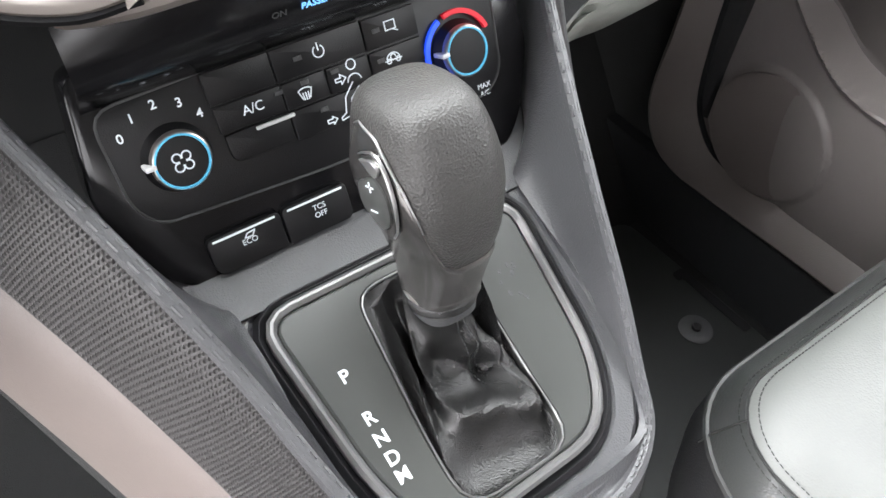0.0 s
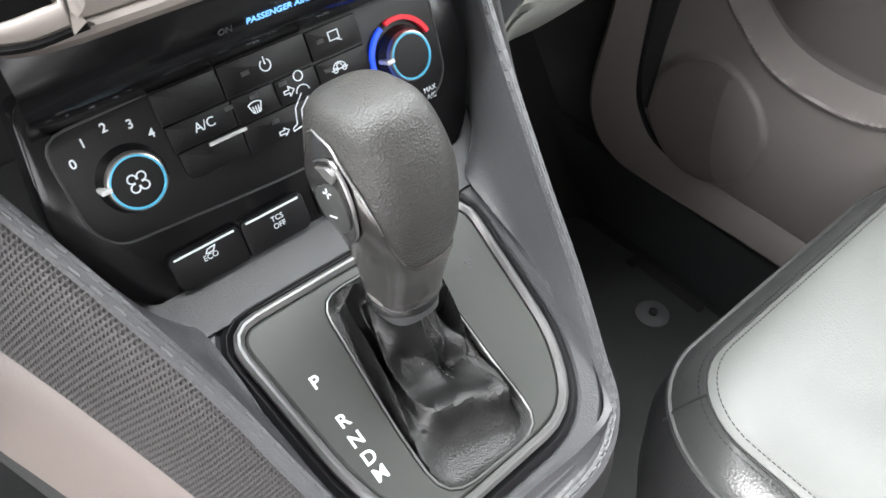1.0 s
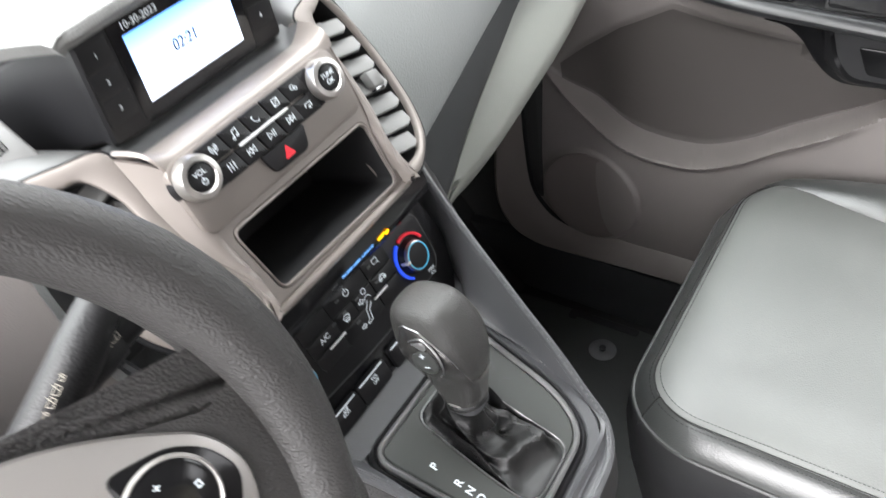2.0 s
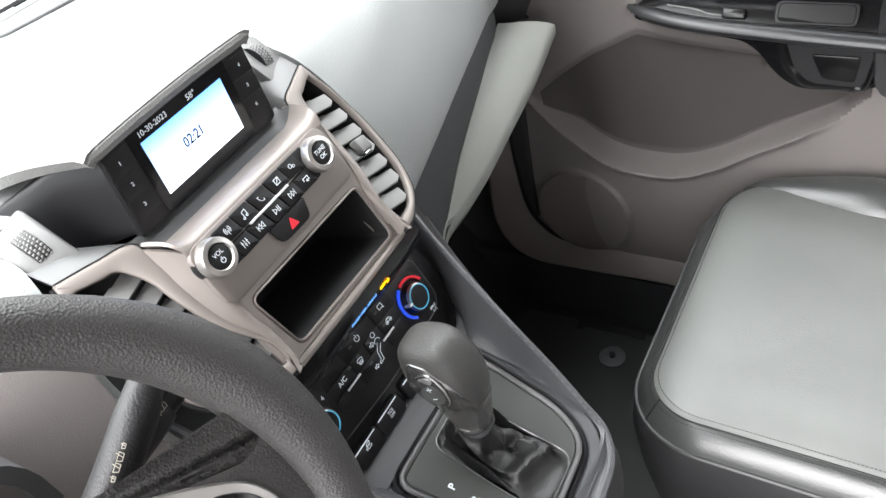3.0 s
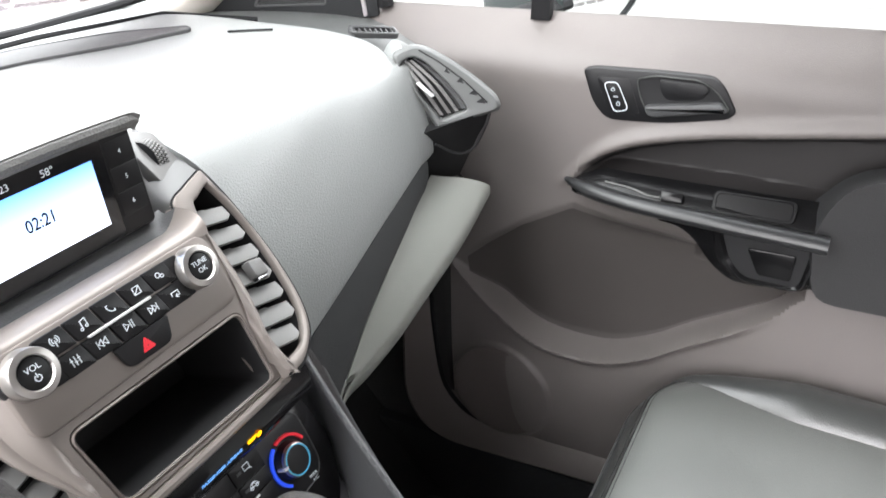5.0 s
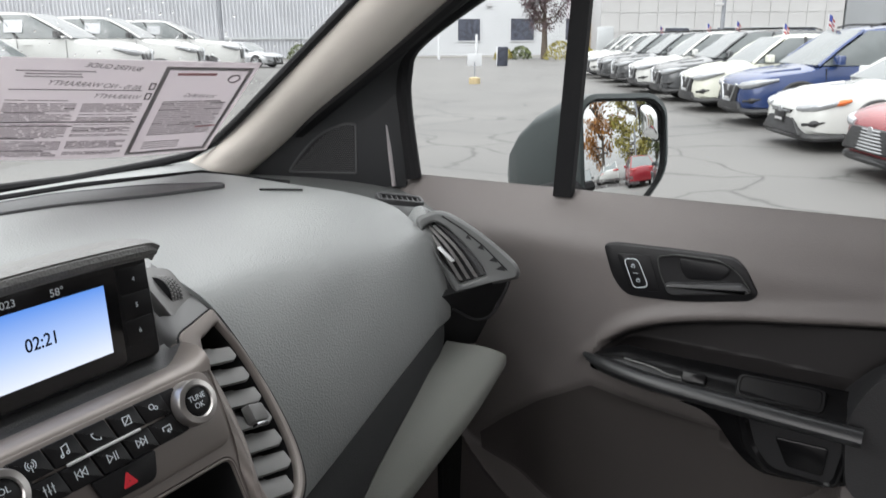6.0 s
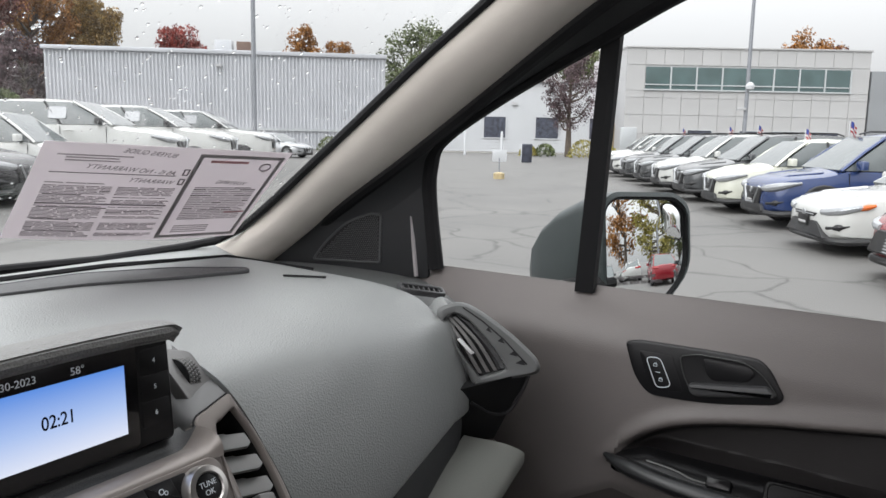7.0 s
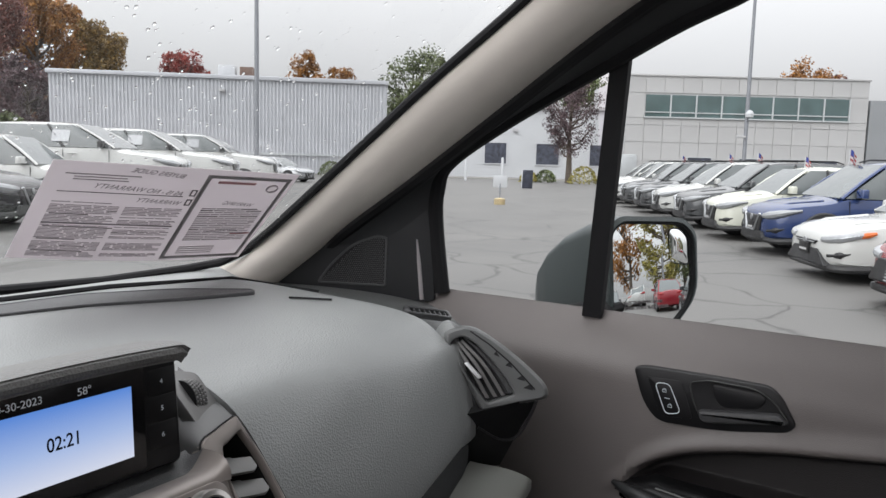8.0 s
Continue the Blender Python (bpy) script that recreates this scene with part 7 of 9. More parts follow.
for k in range(1, 6):
    f = 1 - k / 6
    r = ring_verts(bm, [(cxy[0] + (x - cxy[0]) * f, cxy[1] + (y - cxy[1]) * f, -0.001 + 0.004 * (1 - f * f)) for x, y in sp_o], MM)
    bridge(bm, prev, r)
    prev = r
bm.faces.new(prev)
part("spot_mirror", bm, M_MIRROR, mg, "small convex blind-spot mirror")
bm = bmesh.new()
tube(bm, [MM @ Vector((x, y, 0.0004)) for x, y in sp_o], 0.0008, 5, closed=True)
part("spot_rim", bm, M_RUBBER, mg)
words("mirror_text", "OBJECTS IN MIRROR ARE", 0.0072, at(MM, -0.020, -0.042, 0.0014), M_INK, mg)
words("mirror_text", "CLOSER THAN THEY APPEAR", 0.0072, at(MM, -0.014, -0.051, 0.0014), M_INK, mg)
bm = bmesh.new()
tube(bm, [(0.765, 0.66, 1.295), (0.82, 0.62, 1.290), (0.90, 0.575, 1.300)], [0.03, 0.028, 0.026], 12, flat=0.5)
part("mirror_arm", bm, M_RUBBER, mirror_t)

# ---- paper notice on the windscreen ----
paper = thing("window_notice", (0.38, 1.02, 1.40), "white printed buyer's guide sheet lying inside the windscreen", "paper sheet")
PTL, PTR, PBR, PBL = Vector((0.146, 0.852, 1.513)), Vector((0.500, 0.875, 1.497)), Vector((0.574, 1.076, 1.362)), Vector((0.183, 1.017, 1.402))
PM = axes((PBL + PBR) / 2, PBR - PBL, (PTL + PTR) / 2 - (PBL + PBR) / 2)
PINV = PM.inverted()
pc = [PINV @ q for q in (PBL, PBR, PTR, PTL)]


def on_sheet(s, t, w=0.0):
    """s along, t up the sheet, 0 to 1."""
    p = pc[0].lerp(pc[1], s).lerp(pc[3].lerp(pc[2], s), t)
    return PM @ Vector((p.x, p.y, w + 0.006 * math.sin(math.pi * s) * (1 - t)))


bm = bmesh.new()
sheet(bm, lambda u, v: on_sheet(u, v), 24, 16, 0.0008)
part("sheet", bm, M_PAPER, paper)


def bar(bm, s0, t0, s1, t1):
    a = [on_sheet(s0, t0, 0.0012), on_sheet(s1, t0, 0.0012), on_sheet(s1, t1, 0.0012), on_sheet(s0, t1, 0.0012)]
    lo = ring_verts(bm, [q - PM.col[2].xyz * 0.0006 for q in a])
    hi = ring_verts(bm, a)
    bridge(bm, lo, hi)
    bm.faces.new(hi)


ink = bmesh.new()
pale = bmesh.new()
r3 = random.Random(11)
for k in range(40):
    t = 0.05 + 0.60 * k / 40
    if 0.400 < t < 0.440 or k % 13 == 12:
        continue
    if k % 9 == 4:
        bar(ink, 0.06, t, 0.06 + r3.uniform(0.12, 0.25), t + 0.006)
        continue
    for a, b in ((0.05, 0.28), (0.30, 0.53)):
        x = a
        while x < b - 0.03:
            x2 = min(b, x + r3.uniform(0.02, 0.09))
            bar(ink if r3.random() < 0.06 else pale, x, t, x2, t + 0.0042)
            x = x2 + r3.uniform(0.004, 0.010)
        if r3.random() < 0.15:
            break
bar(ink, 0.05, 0.415, 0.53, 0.426)
bar(ink, 0.05, 0.735, 0.5, 0.738), bar(ink, 0.05, 0.90, 0.30, 0.903)
for k in range(9):
    t = 0.83 + 0.008 * k
    if k % 3 == 0:
        bar(pale, 0.08, t + 0.02, 0.30 - 0.05 * r3.random(), t + 0.026)
for k in range(18):
    t = 0.26 + 0.38 * k / 18
    x = 0.615
    while x < 0.90:
        x2 = min(0.93, x + r3.uniform(0.03, 0.12))
        bar(ink if r3.random() < 0.12 else pale, x, t, x2, t + 0.0070)
        x = x2 + 0.007
for k in range(4):
    bar(pale, 0.62, 0.10 + 0.025 * k, 0.80, 0.106 + 0.025 * k)
part("small_print", ink, M_INK, paper, "lines of small dark print", smooth=False)["kind"] = "stuff"
part("pale_print", pale, M_INKLIGHT, paper, "lines of pale print", smooth=False)["kind"] = "stuff"
bm = bmesh.new()
for a in ((0.558, 0.035, 0.577, 0.955), (0.955, 0.035, 0.974, 0.955), (0.577, 0.035, 0.955, 0.062), (0.577, 0.928, 0.955, 0.955)):
    bar(bm, *a)
part("grey_border", bm, M_BORDERINK, paper, "grey printed border", smooth=False)
bm = bmesh.new()
bar(bm, 0.84, 0.33, 0.95, 0.345)
part("red_print", bm, M_INKRED, paper, smooth=False)
bm = bmesh.new()
bar(bm, 0.62, 0.88, 0.80, 0.90)
part("red_print", bm, M_INKRED, paper, smooth=False)


def notice(text, s, t, size):
    q = axes(on_sheet(s, t, 0.0013), PBR - PBL, PM.col[1].xyz) @ Matrix.Diagonal((-1, 1, 1, 1))
    words("printed_line", text, size, q, M_INK, paper, depth=0.00005)


notice("BUYERS GUIDE", 0.36, 0.945, 0.0115)
notice("AS IS - NO WARRANTY", 0.325, 0.785, 0.0122)
notice("WARRANTY", 0.415, 0.68, 0.0122)
notice("WARNING", 0.775, 0.68, 0.012)
bm = bmesh.new()
for t in (0.775, 0.68):
    for a in ((0.525, t - 0.03, 0.530, t + 0.03), (0.545, t - 0.03, 0.550, t + 0.03), (0.525, t - 0.03, 0.55, t - 0.024), (0.525, t + 0.024, 0.55, t + 0.03)):
        bar(bm, *a)
part("tick_boxes", bm, M_INK, paper, smooth=False)
bm = bmesh.new()
tube(bm, [on_sheet(0.90 + 0.028 * math.cos(a * math.pi / 12), 0.85 + 0.035 * math.sin(a * math.pi / 12), 0.0012) for a in range(24)], 0.0012, 5, closed=True)
part("round_mark", bm, M_INKLIGHT, paper)


# ---- outside ----
def mat_ground():
    m = mat("cracked_asphalt", (0.108, 0.105, 0.100), 0.62, grain=0.6, scale=55, mottle=0.22, blotch=0.35, kind="noise", depth=0.01)
    t = m.node_tree
    b = t.nodes["Principled BSDF"]
    src = b.inputs["Base Color"].links[0].from_socket
    co = t.nodes.new("ShaderNodeTexCoord")
    wob = t.nodes.new("ShaderNodeTexNoise")
    wob.inputs["Scale"].default_value, wob.inputs["Detail"].default_value = 0.9, 5
    add = t.nodes.new("ShaderNodeMix")
    add.data_type, add.blend_type = "RGBA", "ADD"
    add.inputs["Factor"].default_value = 1.0
    t.links.new(co.outputs["Object"], wob.inputs["Vector"])
    t.links.new(co.outputs["Object"], add.inputs["A"])
    t.links.new(wob.outputs["Color"], add.inputs["B"])
    vo = t.nodes.new("ShaderNodeTexVoronoi")
    vo.feature = "DISTANCE_TO_EDGE"
    vo.inputs["Scale"].default_value = 0.50
    t.links.new(add.outputs["Result"], vo.inputs["Vector"])
    mr = t.nodes.new("ShaderNodeMapRange")
    mr.inputs["From Min"].default_value, mr.inputs["From Max"].default_value = 0.002, 0.019
    mr.inputs["To Min"].default_value, mr.inputs["To Max"].default_value = 0.32, 1.0
    t.links.new(vo.outputs["Distance"], mr.inputs["Value"])
    mx = t.nodes.new("ShaderNodeMix")
    mx.data_type, mx.blend_type = "RGBA", "MULTIPLY"
    mx.inputs["Factor"].default_value = 0.85
    t.links.new(src, mx.inputs["A"])
    t.links.new(mr.outputs["Result"], mx.inputs["B"])
    t.links.new(mx.outputs["Result"], b.inputs["Base Color"])
    return m


bm = bmesh.new()
sheet(bm, lambda u, v: (-900 + 1800 * u, -900 + 1800 * v, 0), 5, 5)
tagged(part("ground", bm, mat_ground(), None), "worn grey asphalt car park with cracks", "ground", kind="structure")

# view-aligned yard frame: F away from the van, R across to the right
F2, R2 = Vector((0.841, 0.541, 0)), Vector((0.541, -0.841, 0))
O2 = Vector((-0.263, 0.153, 0))


def yard(r, f, z=0.0):
    return O2 + R2 * r + F2 * f + Vector((0, 0, z))


M_TYRE = mat("tyre_rubber", (0.016, 0.016, 0.017), 0.75, mottle=0.2)
M_ALLOY = mat("alloy_wheel", (0.38, 0.39, 0.40), 0.35, 0.8, mottle=0.1)
# dark glass paled: part of its sky reflection is in the base colour
M_CARGLASS = mat("car_glass_pale_sheen", (0.095, 0.108, 0.110), 0.08, mottle=0.1, spec=0.8)
M_LAMP = mat("clear_lamp_lens", (0.30, 0.31, 0.32), 0.10, 0.3, mottle=0.15, blotch=30)
M_TAIL = mat("red_tail_lamp", (0.30, 0.012, 0.015), 0.2, mottle=0.1)
M_SIDELIGHT = mat("lamp_reflector", (0.62, 0.64, 0.66), 0.25, 0.3, mottle=0.1)
M_MULLION2 = mat("pale_grey_bar", (0.45, 0.45, 0.45), 0.6)
M_GRILLE = mat("black_grille", (0.012, 0.012, 0.013), 0.4, mottle=0.2)
M_TRIMBLACK = mat("black_body_trim", (0.022, 0.022, 0.023), 0.55, mottle=0.15)
M_AMBERLENS = mat("orange_marker_lens", (0.55, 0.12, 0.02), 0.2, mottle=0.1)


def paint(name, c, metal=0.0):
    return mat(name, c, 0.22, metal, coat=0.5, mottle=0.03, blotch=1.5)


P_WHITE = paint("white_car_paint", (0.48, 0.485, 0.47))
P_CREAM = paint("cream_car_paint", (0.56, 0.565, 0.49))
P_BLUE = paint("deep_blue_car_paint", (0.022, 0.042, 0.125), 0.2)
P_GREY = paint("dark_grey_car_paint", (0.075, 0.078, 0.082), 0.3)
P_SILVER = paint("silver_car_paint", (0.36, 0.37, 0.38), 0.4)
P_RED = paint("red_car_paint", (0.24, 0.016, 0.024), 0.15)
P_PINK = paint("dull_red_car_paint", (0.24, 0.045, 0.05), 0.2)
P_BLACK = paint("black_car_paint", (0.012, 0.012, 0.014))

SHAPES = {
    # length, width, height, bonnet, belt, screen base, screen top, roof end, tail, clearance, wheel radius
    "suv": dict(L=4.60, W=1.84, H=1.68, hood=0.98, belt=1.06, s0=1.18, s1=1.98, r1=3.75, t1=4.45, clear=0.24, wr=0.355, wf=0.90, wb=3.62),
    "small_suv": dict(L=4.15, W=1.77, H=1.57, hood=0.98, belt=1.02, s0=1.10, s1=1.80, r1=3.10, t1=3.95, clear=0.22, wr=0.335, wf=0.82, wb=3.35),
    "sedan": dict(L=4.63, W=1.78, H=1.44, hood=0.86, belt=0.94, s0=1.30, s1=2.15, r1=3.20, t1=4.10, clear=0.17, wr=0.32, wf=0.92, wb=3.62),
    "pickup": dict(L=5.60, W=1.98, H=2.05, hood=1.36, belt=1.46, s0=1.45, s1=2.45, r1=4.30, t1=5.30, clear=0.32, wr=0.40, wf=0.98, wb=4.50),
}


def car(name, label, shape, colour, nose, heading, group, roof_rails=False, face="v"):
    """A parked car; nose: where the middle of its front bumper stands, heading: the way it faces."""
    s = SHAPES[shape]
    L, W, H = s["L"], s["W"], s["H"]
    h = Vector((heading[0], heading[1], 0)).normalized()
    left = Vector((-h.y, h.x, 0))
    m = Matrix(((-h.x, left.x, 0, nose[0]), (-h.y, left.y, 0, nose[1]), (0, 0, 1, 0), (0, 0, 0, 1)))   # x runs from nose to tail
    e = thing(name, (nose[0], nose[1], 0), label, "car", group)
    hw, cl = W / 2, s["clear"]

    def section(x, zb, zt, w, crown=0.03):
        pts = [(w * 0.80, zb), (w * 0.97, zb + 0.10), (w, zb + (zt - zb) * 0.45), (w * 0.985, zb + (zt - zb) * 0.72), (w * 0.93, zt - 0.035), (w * 0.82, zt), (w * 0.45, zt + crown), (0, zt + crown * 1.3)]
        return [(x, y, z) for y, z in pts] + [(x, -y, z) for y, z in pts[-2::-1]]
    hd, bt = s["hood"], s["belt"]
    st = [(0.0, cl + 0.16, hd - 0.36, hw * 0.50), (0.03, cl + 0.08, hd - 0.27, hw * 0.68), (0.08, cl + 0.04, hd - 0.20, hw * 0.80), (0.18, cl + 0.01, hd - 0.14, hw * 0.90), (0.34, cl, hd - 0.095, hw * 0.955), (0.58, cl, hd - 0.060, hw * 0.985), (0.58 + (s["s0"] - 0.58) * 0.55, cl, hd - 0.020, hw), (s["s0"] - 0.12, cl, hd + 0.010, hw), (s["s0"] + 0.10, cl, bt, hw), (L * 0.5, cl, bt, hw), (s["t1"] - 0.2, cl, bt + 0.02, hw * 0.985), (L - 0.22, cl + 0.03, bt + 0.01, hw * 0.95), (L - 0.06, cl + 0.10, bt - 0.05, hw * 0.86), (L, cl + 0.25, bt - 0.18, hw * 0.72)]
    bm = bmesh.new()
    loft(bm, [section(*q) for q in st], m=m)
    body = part("body", bm, colour, e)
    # cabin
    def cab(x, z, w):
        return [(x, w, z), (x, -w, z)]
    bw, tw = hw * 0.90, hw * 0.70
    s0, s1, r1, t1 = s["s0"], s["s1"], s["r1"], s["t1"]
    roof = spline([(s1 - 0.10, H - 0.075), (s1 + 0.25, H - 0.015), ((s1 + r1) / 2, H), (r1, H - 0.03), (r1 + 0.12, H - 0.07)], 9)
    bm = bmesh.new()
    rings = []
    for x, z in roof:
        rings.append([(x, tw + 0.03, z - 0.07), (x, tw - 0.03, z - 0.012), (x, tw * 0.5, z + 0.012), (x, 0, z + 0.018), (x, -tw * 0.5, z + 0.012), (x, -tw + 0.03, z - 0.012), (x, -tw - 0.03, z - 0.07)])
    loft(bm, rings, closed=True, m=m)
    part("roof", bm, colour, e)
    zb = bt - 0.02
    # pillars as bars between body and roof
    for sy in (1, -1):
        for xb, xt in ((s0, s1 - 0.04), ((s0 + s1) / 2 + 0.72, (s1 + r1) / 2 - 0.28), (t1 - 0.06, r1 + 0.06)):
            bm = bmesh.new()
            tube(bm, [(xb, sy * bw, zb), ((xb + xt) / 2, sy * (bw + tw) / 2 + sy * 0.022, (zb + H) / 2), (xt, sy * (tw + 0.01), H - 0.06)], 0.045, 6, m=m, flat=0.6)
            part("pillar", bm, colour if xb != (s0 + s1) / 2 + 0.72 else M_GRILLE, e)
    # glass
    def pane(nm, a, b, c, d):
        bm = bmesh.new()
        pa, pb, pc_, pd = [Vector(q) for q in (a, b, c, d)]
        nv = (pb - pa).cross(pd - pa).normalized()
        sheet(bm, lambda u, v: m @ (pa.lerp(pb, u).lerp(pd.lerp(pc_, u), v) + nv * 0.03 * math.sin(math.pi * u) * math.sin(math.pi * v)), 7, 5, 0.02)
        part(nm, bm, M_CARGLASS, e)
    pane("windscreen", (s0 - 0.02, bw * 0.97, zb), (s0 - 0.02, -bw * 0.97, zb), (s1 - 0.06, -tw, H - 0.06), (s1 - 0.06, tw, H - 0.06))
    pane("rear_window", (t1, -bw * 0.97, zb), (t1, bw * 0.97, zb), (r1 + 0.08, tw, H - 0.06), (r1 + 0.08, -tw, H - 0.06))
    xm_b, xm_t = (s0 + s1) / 2 + 0.72, (s1 + r1) / 2 - 0.28
    for sy in (1, -1):
        q = [((s0 + 0.06, sy * bw, zb), (xm_b - 0.04, sy * bw, zb), (xm_t - 0.03, sy * (tw + 0.02), H - 0.075), (s1 + 0.02, sy * (tw + 0.02), H - 0.075)),
             ((xm_b + 0.04, sy * bw, zb), (t1 - 0.14, sy * bw, zb), (r1, sy * (tw + 0.02), H - 0.075), (xm_t + 0.03, sy * (tw + 0.02), H - 0.075))]
        for a, b, c, d in q:
            pane("side_window", *((a, b, c, d) if sy < 0 else (b, a, d, c)))
        # shut lines, sill, handle
        bm = bmesh.new()
        for x in (s0 + 0.12, xm_b, s["wb"] - s["wr"] - 0.12):
            tube(bm, [(x, sy * (hw * 0.965), bt - 0.06), (x, sy * hw * 1.003, cl + (bt - cl) * 0.45), (x, sy * hw * 0.985, cl + 0.12)], 0.008, 5, m=m)
        part("shut_lines", bm, M_GRILLE, body)
        for x in (xm_b - 0.22, t1 - 0.75):
            bm = bmesh.new()
            tube(bm, [(x - 0.10, sy * hw * 0.985, bt - 0.16), (x, sy * (hw * 0.985 + 0.03), bt - 0.16), (x + 0.10, sy * hw * 0.985, bt - 0.16)], 0.016, 6, m=m)
            part("door_handle", bm, colour, body)
        bm = bmesh.new()
        tube(bm, [(s["wf"] + s["wr"] + 0.05, sy * hw * 0.95, cl + 0.05), (s["wb"] - s["wr"] - 0.05, sy * hw * 0.95, cl + 0.05)], 0.07, 8, m=m)
        part("sill", bm, M_TRIMBLACK, e)
        bm = bmesh.new()
        mx = m @ Matrix.Translation((s0 + 0.28, sy * (bw + 0.14), bt + 0.08))
        slab(bm, rrect(0, 0, 0.13, 0.24, 0.04), -0.075, 0.075, mx, 0.03)
        part("mirror", bm, M_TRIMBLACK if shape == "pickup" else colour, e)
        # lamps: a slim lens wrapped round the corner, dark surround, bright streak within
        lens = spline([(0.050, sy * hw * 0.50, hd - 0.285), (0.085, sy * hw * 0.68, hd - 0.275), (0.17, sy * hw * 0.84, hd - 0.245), (0.32, sy * hw * 0.925, hd - 0.205), (0.52, sy * hw * 0.965, hd - 0.165)], 16)
        bm = bmesh.new()
        tube(bm, lens, [0.034 + (0.064 if face == "v" else 0.044) * math.sin(math.pi * min(1, (k + 3) / 17)) for k in range(16)], 10, m=m, flat=0.8)
        hl = part("headlamp", bm, M_LAMP, e)
        bm = bmesh.new()
        tube(bm, [(q[0] - 0.035, q[1] + sy * 0.035, q[2] + 0.004) for q in lens[2:13]], [0.010 + 0.016 * math.sin(math.pi * k / 10) for k in range(11)], 6, m=m)
        part("lamp_streak", bm, M_SIDELIGHT, hl, "bright reflector streak")
        # corner intake of the bumper and a crease along the bonnet
        bm = bmesh.new()
        tube(bm, [(0.055, sy * hw * 0.66, cl + 0.20), (0.15, sy * hw * 0.84, cl + 0.22), (0.26, sy * hw * 0.905, cl + 0.25)], [0.035, 0.055, 0.02], 8, m=m)
        part("bumper_intake", bm, M_GRILLE, e)
        bm = bmesh.new()
        tube(bm, [(0.16, sy * hw * 0.42, hd - 0.135), (0.45, sy * hw * 0.55, hd - 0.055), (s["s0"] - 0.2, sy * hw * 0.66, hd + 0.012)], [0.012, 0.03, 0.03], 8, m=m, flat=0.6)
        part("bonnet_crease", bm, colour, body)
        if face == "wide":
            bm = bmesh.new()
            tube(bm, [(0.34, sy * hw * 0.945, hd - 0.205), (0.44, sy * hw * 0.972, hd - 0.180), (0.54, sy * hw * 0.985, hd - 0.155)], [0.030, 0.042, 0.020], 8, m=m)
            part("marker_lamp", bm, M_AMBERLENS, e)
        bm = bmesh.new()
        tube(bm, spline([(L - 0.05, sy * hw * 0.52, bt - 0.14), (L - 0.08, sy * hw * 0.76, bt - 0.12), (L - 0.26, sy * hw * 0.93, bt - 0.08)], 8), 0.075, 8, m=m)
        part("tail_lamp", bm, M_TAIL, e)
        for x in (s["wf"], s["wb"]):
            wr = s["wr"]
            wm = m @ Matrix.Translation((x, sy * (hw - 0.11), wr)) @ Matrix.Rotation(radians(-90 * sy), 4, "X")
            bm = bmesh.new()
            lathe(bm, [(wr * 1.16, -0.02), (wr * 1.16, 0.105), (wr * 1.10, 0.118), (wr * 0.9, 0.112)], m @ Matrix.Translation((x, sy * (hw - 0.11), wr + 0.03)) @ Matrix.Rotation(radians(-90 * sy), 4, "X"), 28)
            part("wheel_arch", bm, M_TRIMBLACK, e)
            bm = bmesh.new()
            lathe(bm, [(wr * 0.64, -0.12), (wr * 0.95, -0.12), (wr, -0.06), (wr, 0.09), (wr * 0.94, 0.125), (wr * 0.68, 0.128), (wr * 0.64, 0.10)], wm, 30)
            ty = part("wheel", bm, M_TYRE, e)
            bm = bmesh.new()
            lathe(bm, [(wr * 0.66, 0.05), (wr * 0.67, 0.122), (wr * 0.61, 0.124), (wr * 0.58, 0.07), (wr * 0.1, 0.06)], wm, 28)
            for k in range(5):
                a = 2 * math.pi * k / 5
                tube(bm, [(0, 0, 0.11), (wr * 0.62 * math.cos(a), wr * 0.62 * math.sin(a), 0.118)], [0.05, 0.03], 6, m=wm, flat=0.5)
            part("rim", bm, M_ALLOY, ty)
    bm = bmesh.new()
    FM = m @ Matrix(((0, 0, -1, -0.012), (-1, 0, 0, 0), (0, 1, 0, 0), (0, 0, 0, 1)))
    if face == "v":
        slab(bm, rounded([(-hw * 0.42, hd - 0.60), (hw * 0.42, hd - 0.60), (hw * 0.53, hd - 0.28), (-hw * 0.53, hd - 0.28)], 0.05), -0.16, 0.012, FM, 0.02)
    elif face == "slats":
        slab(bm, rounded([(-hw * 0.72, cl + 0.12), (hw * 0.72, cl + 0.12), (hw * 0.50, hd - 0.30), (-hw * 0.50, hd - 0.30)], 0.05), -0.22, 0.012, FM, 0.02)
    else:
        slab(bm, rounded([(-hw * 0.34, hd - 0.36), (hw * 0.34, hd - 0.36), (hw * 0.40, hd - 0.31), (-hw * 0.40, hd - 0.31)], 0.015), -0.14, 0.012, FM, 0.006)
    gr = part("grille", bm, M_GRILLE, e)
    bm = bmesh.new()
    if face == "v":
        for k in range(4):
            tube(bm, [FM @ Vector((-hw * 0.40, hd - 0.53 + 0.06 * k, 0.006)), FM @ Vector((hw * 0.40, hd - 0.53 + 0.06 * k, 0.006))], 0.006, 5)
        tube(bm, [FM @ Vector(q) for q in ((-hw * 0.40, hd - 0.26, 0.0), (-hw * 0.20, hd - 0.55, 0.022), (hw * 0.20, hd - 0.55, 0.022), (hw * 0.40, hd - 0.26, 0.0))], 0.028, 6)
    elif face == "slats":
        for k in range(7):
            f = k / 6
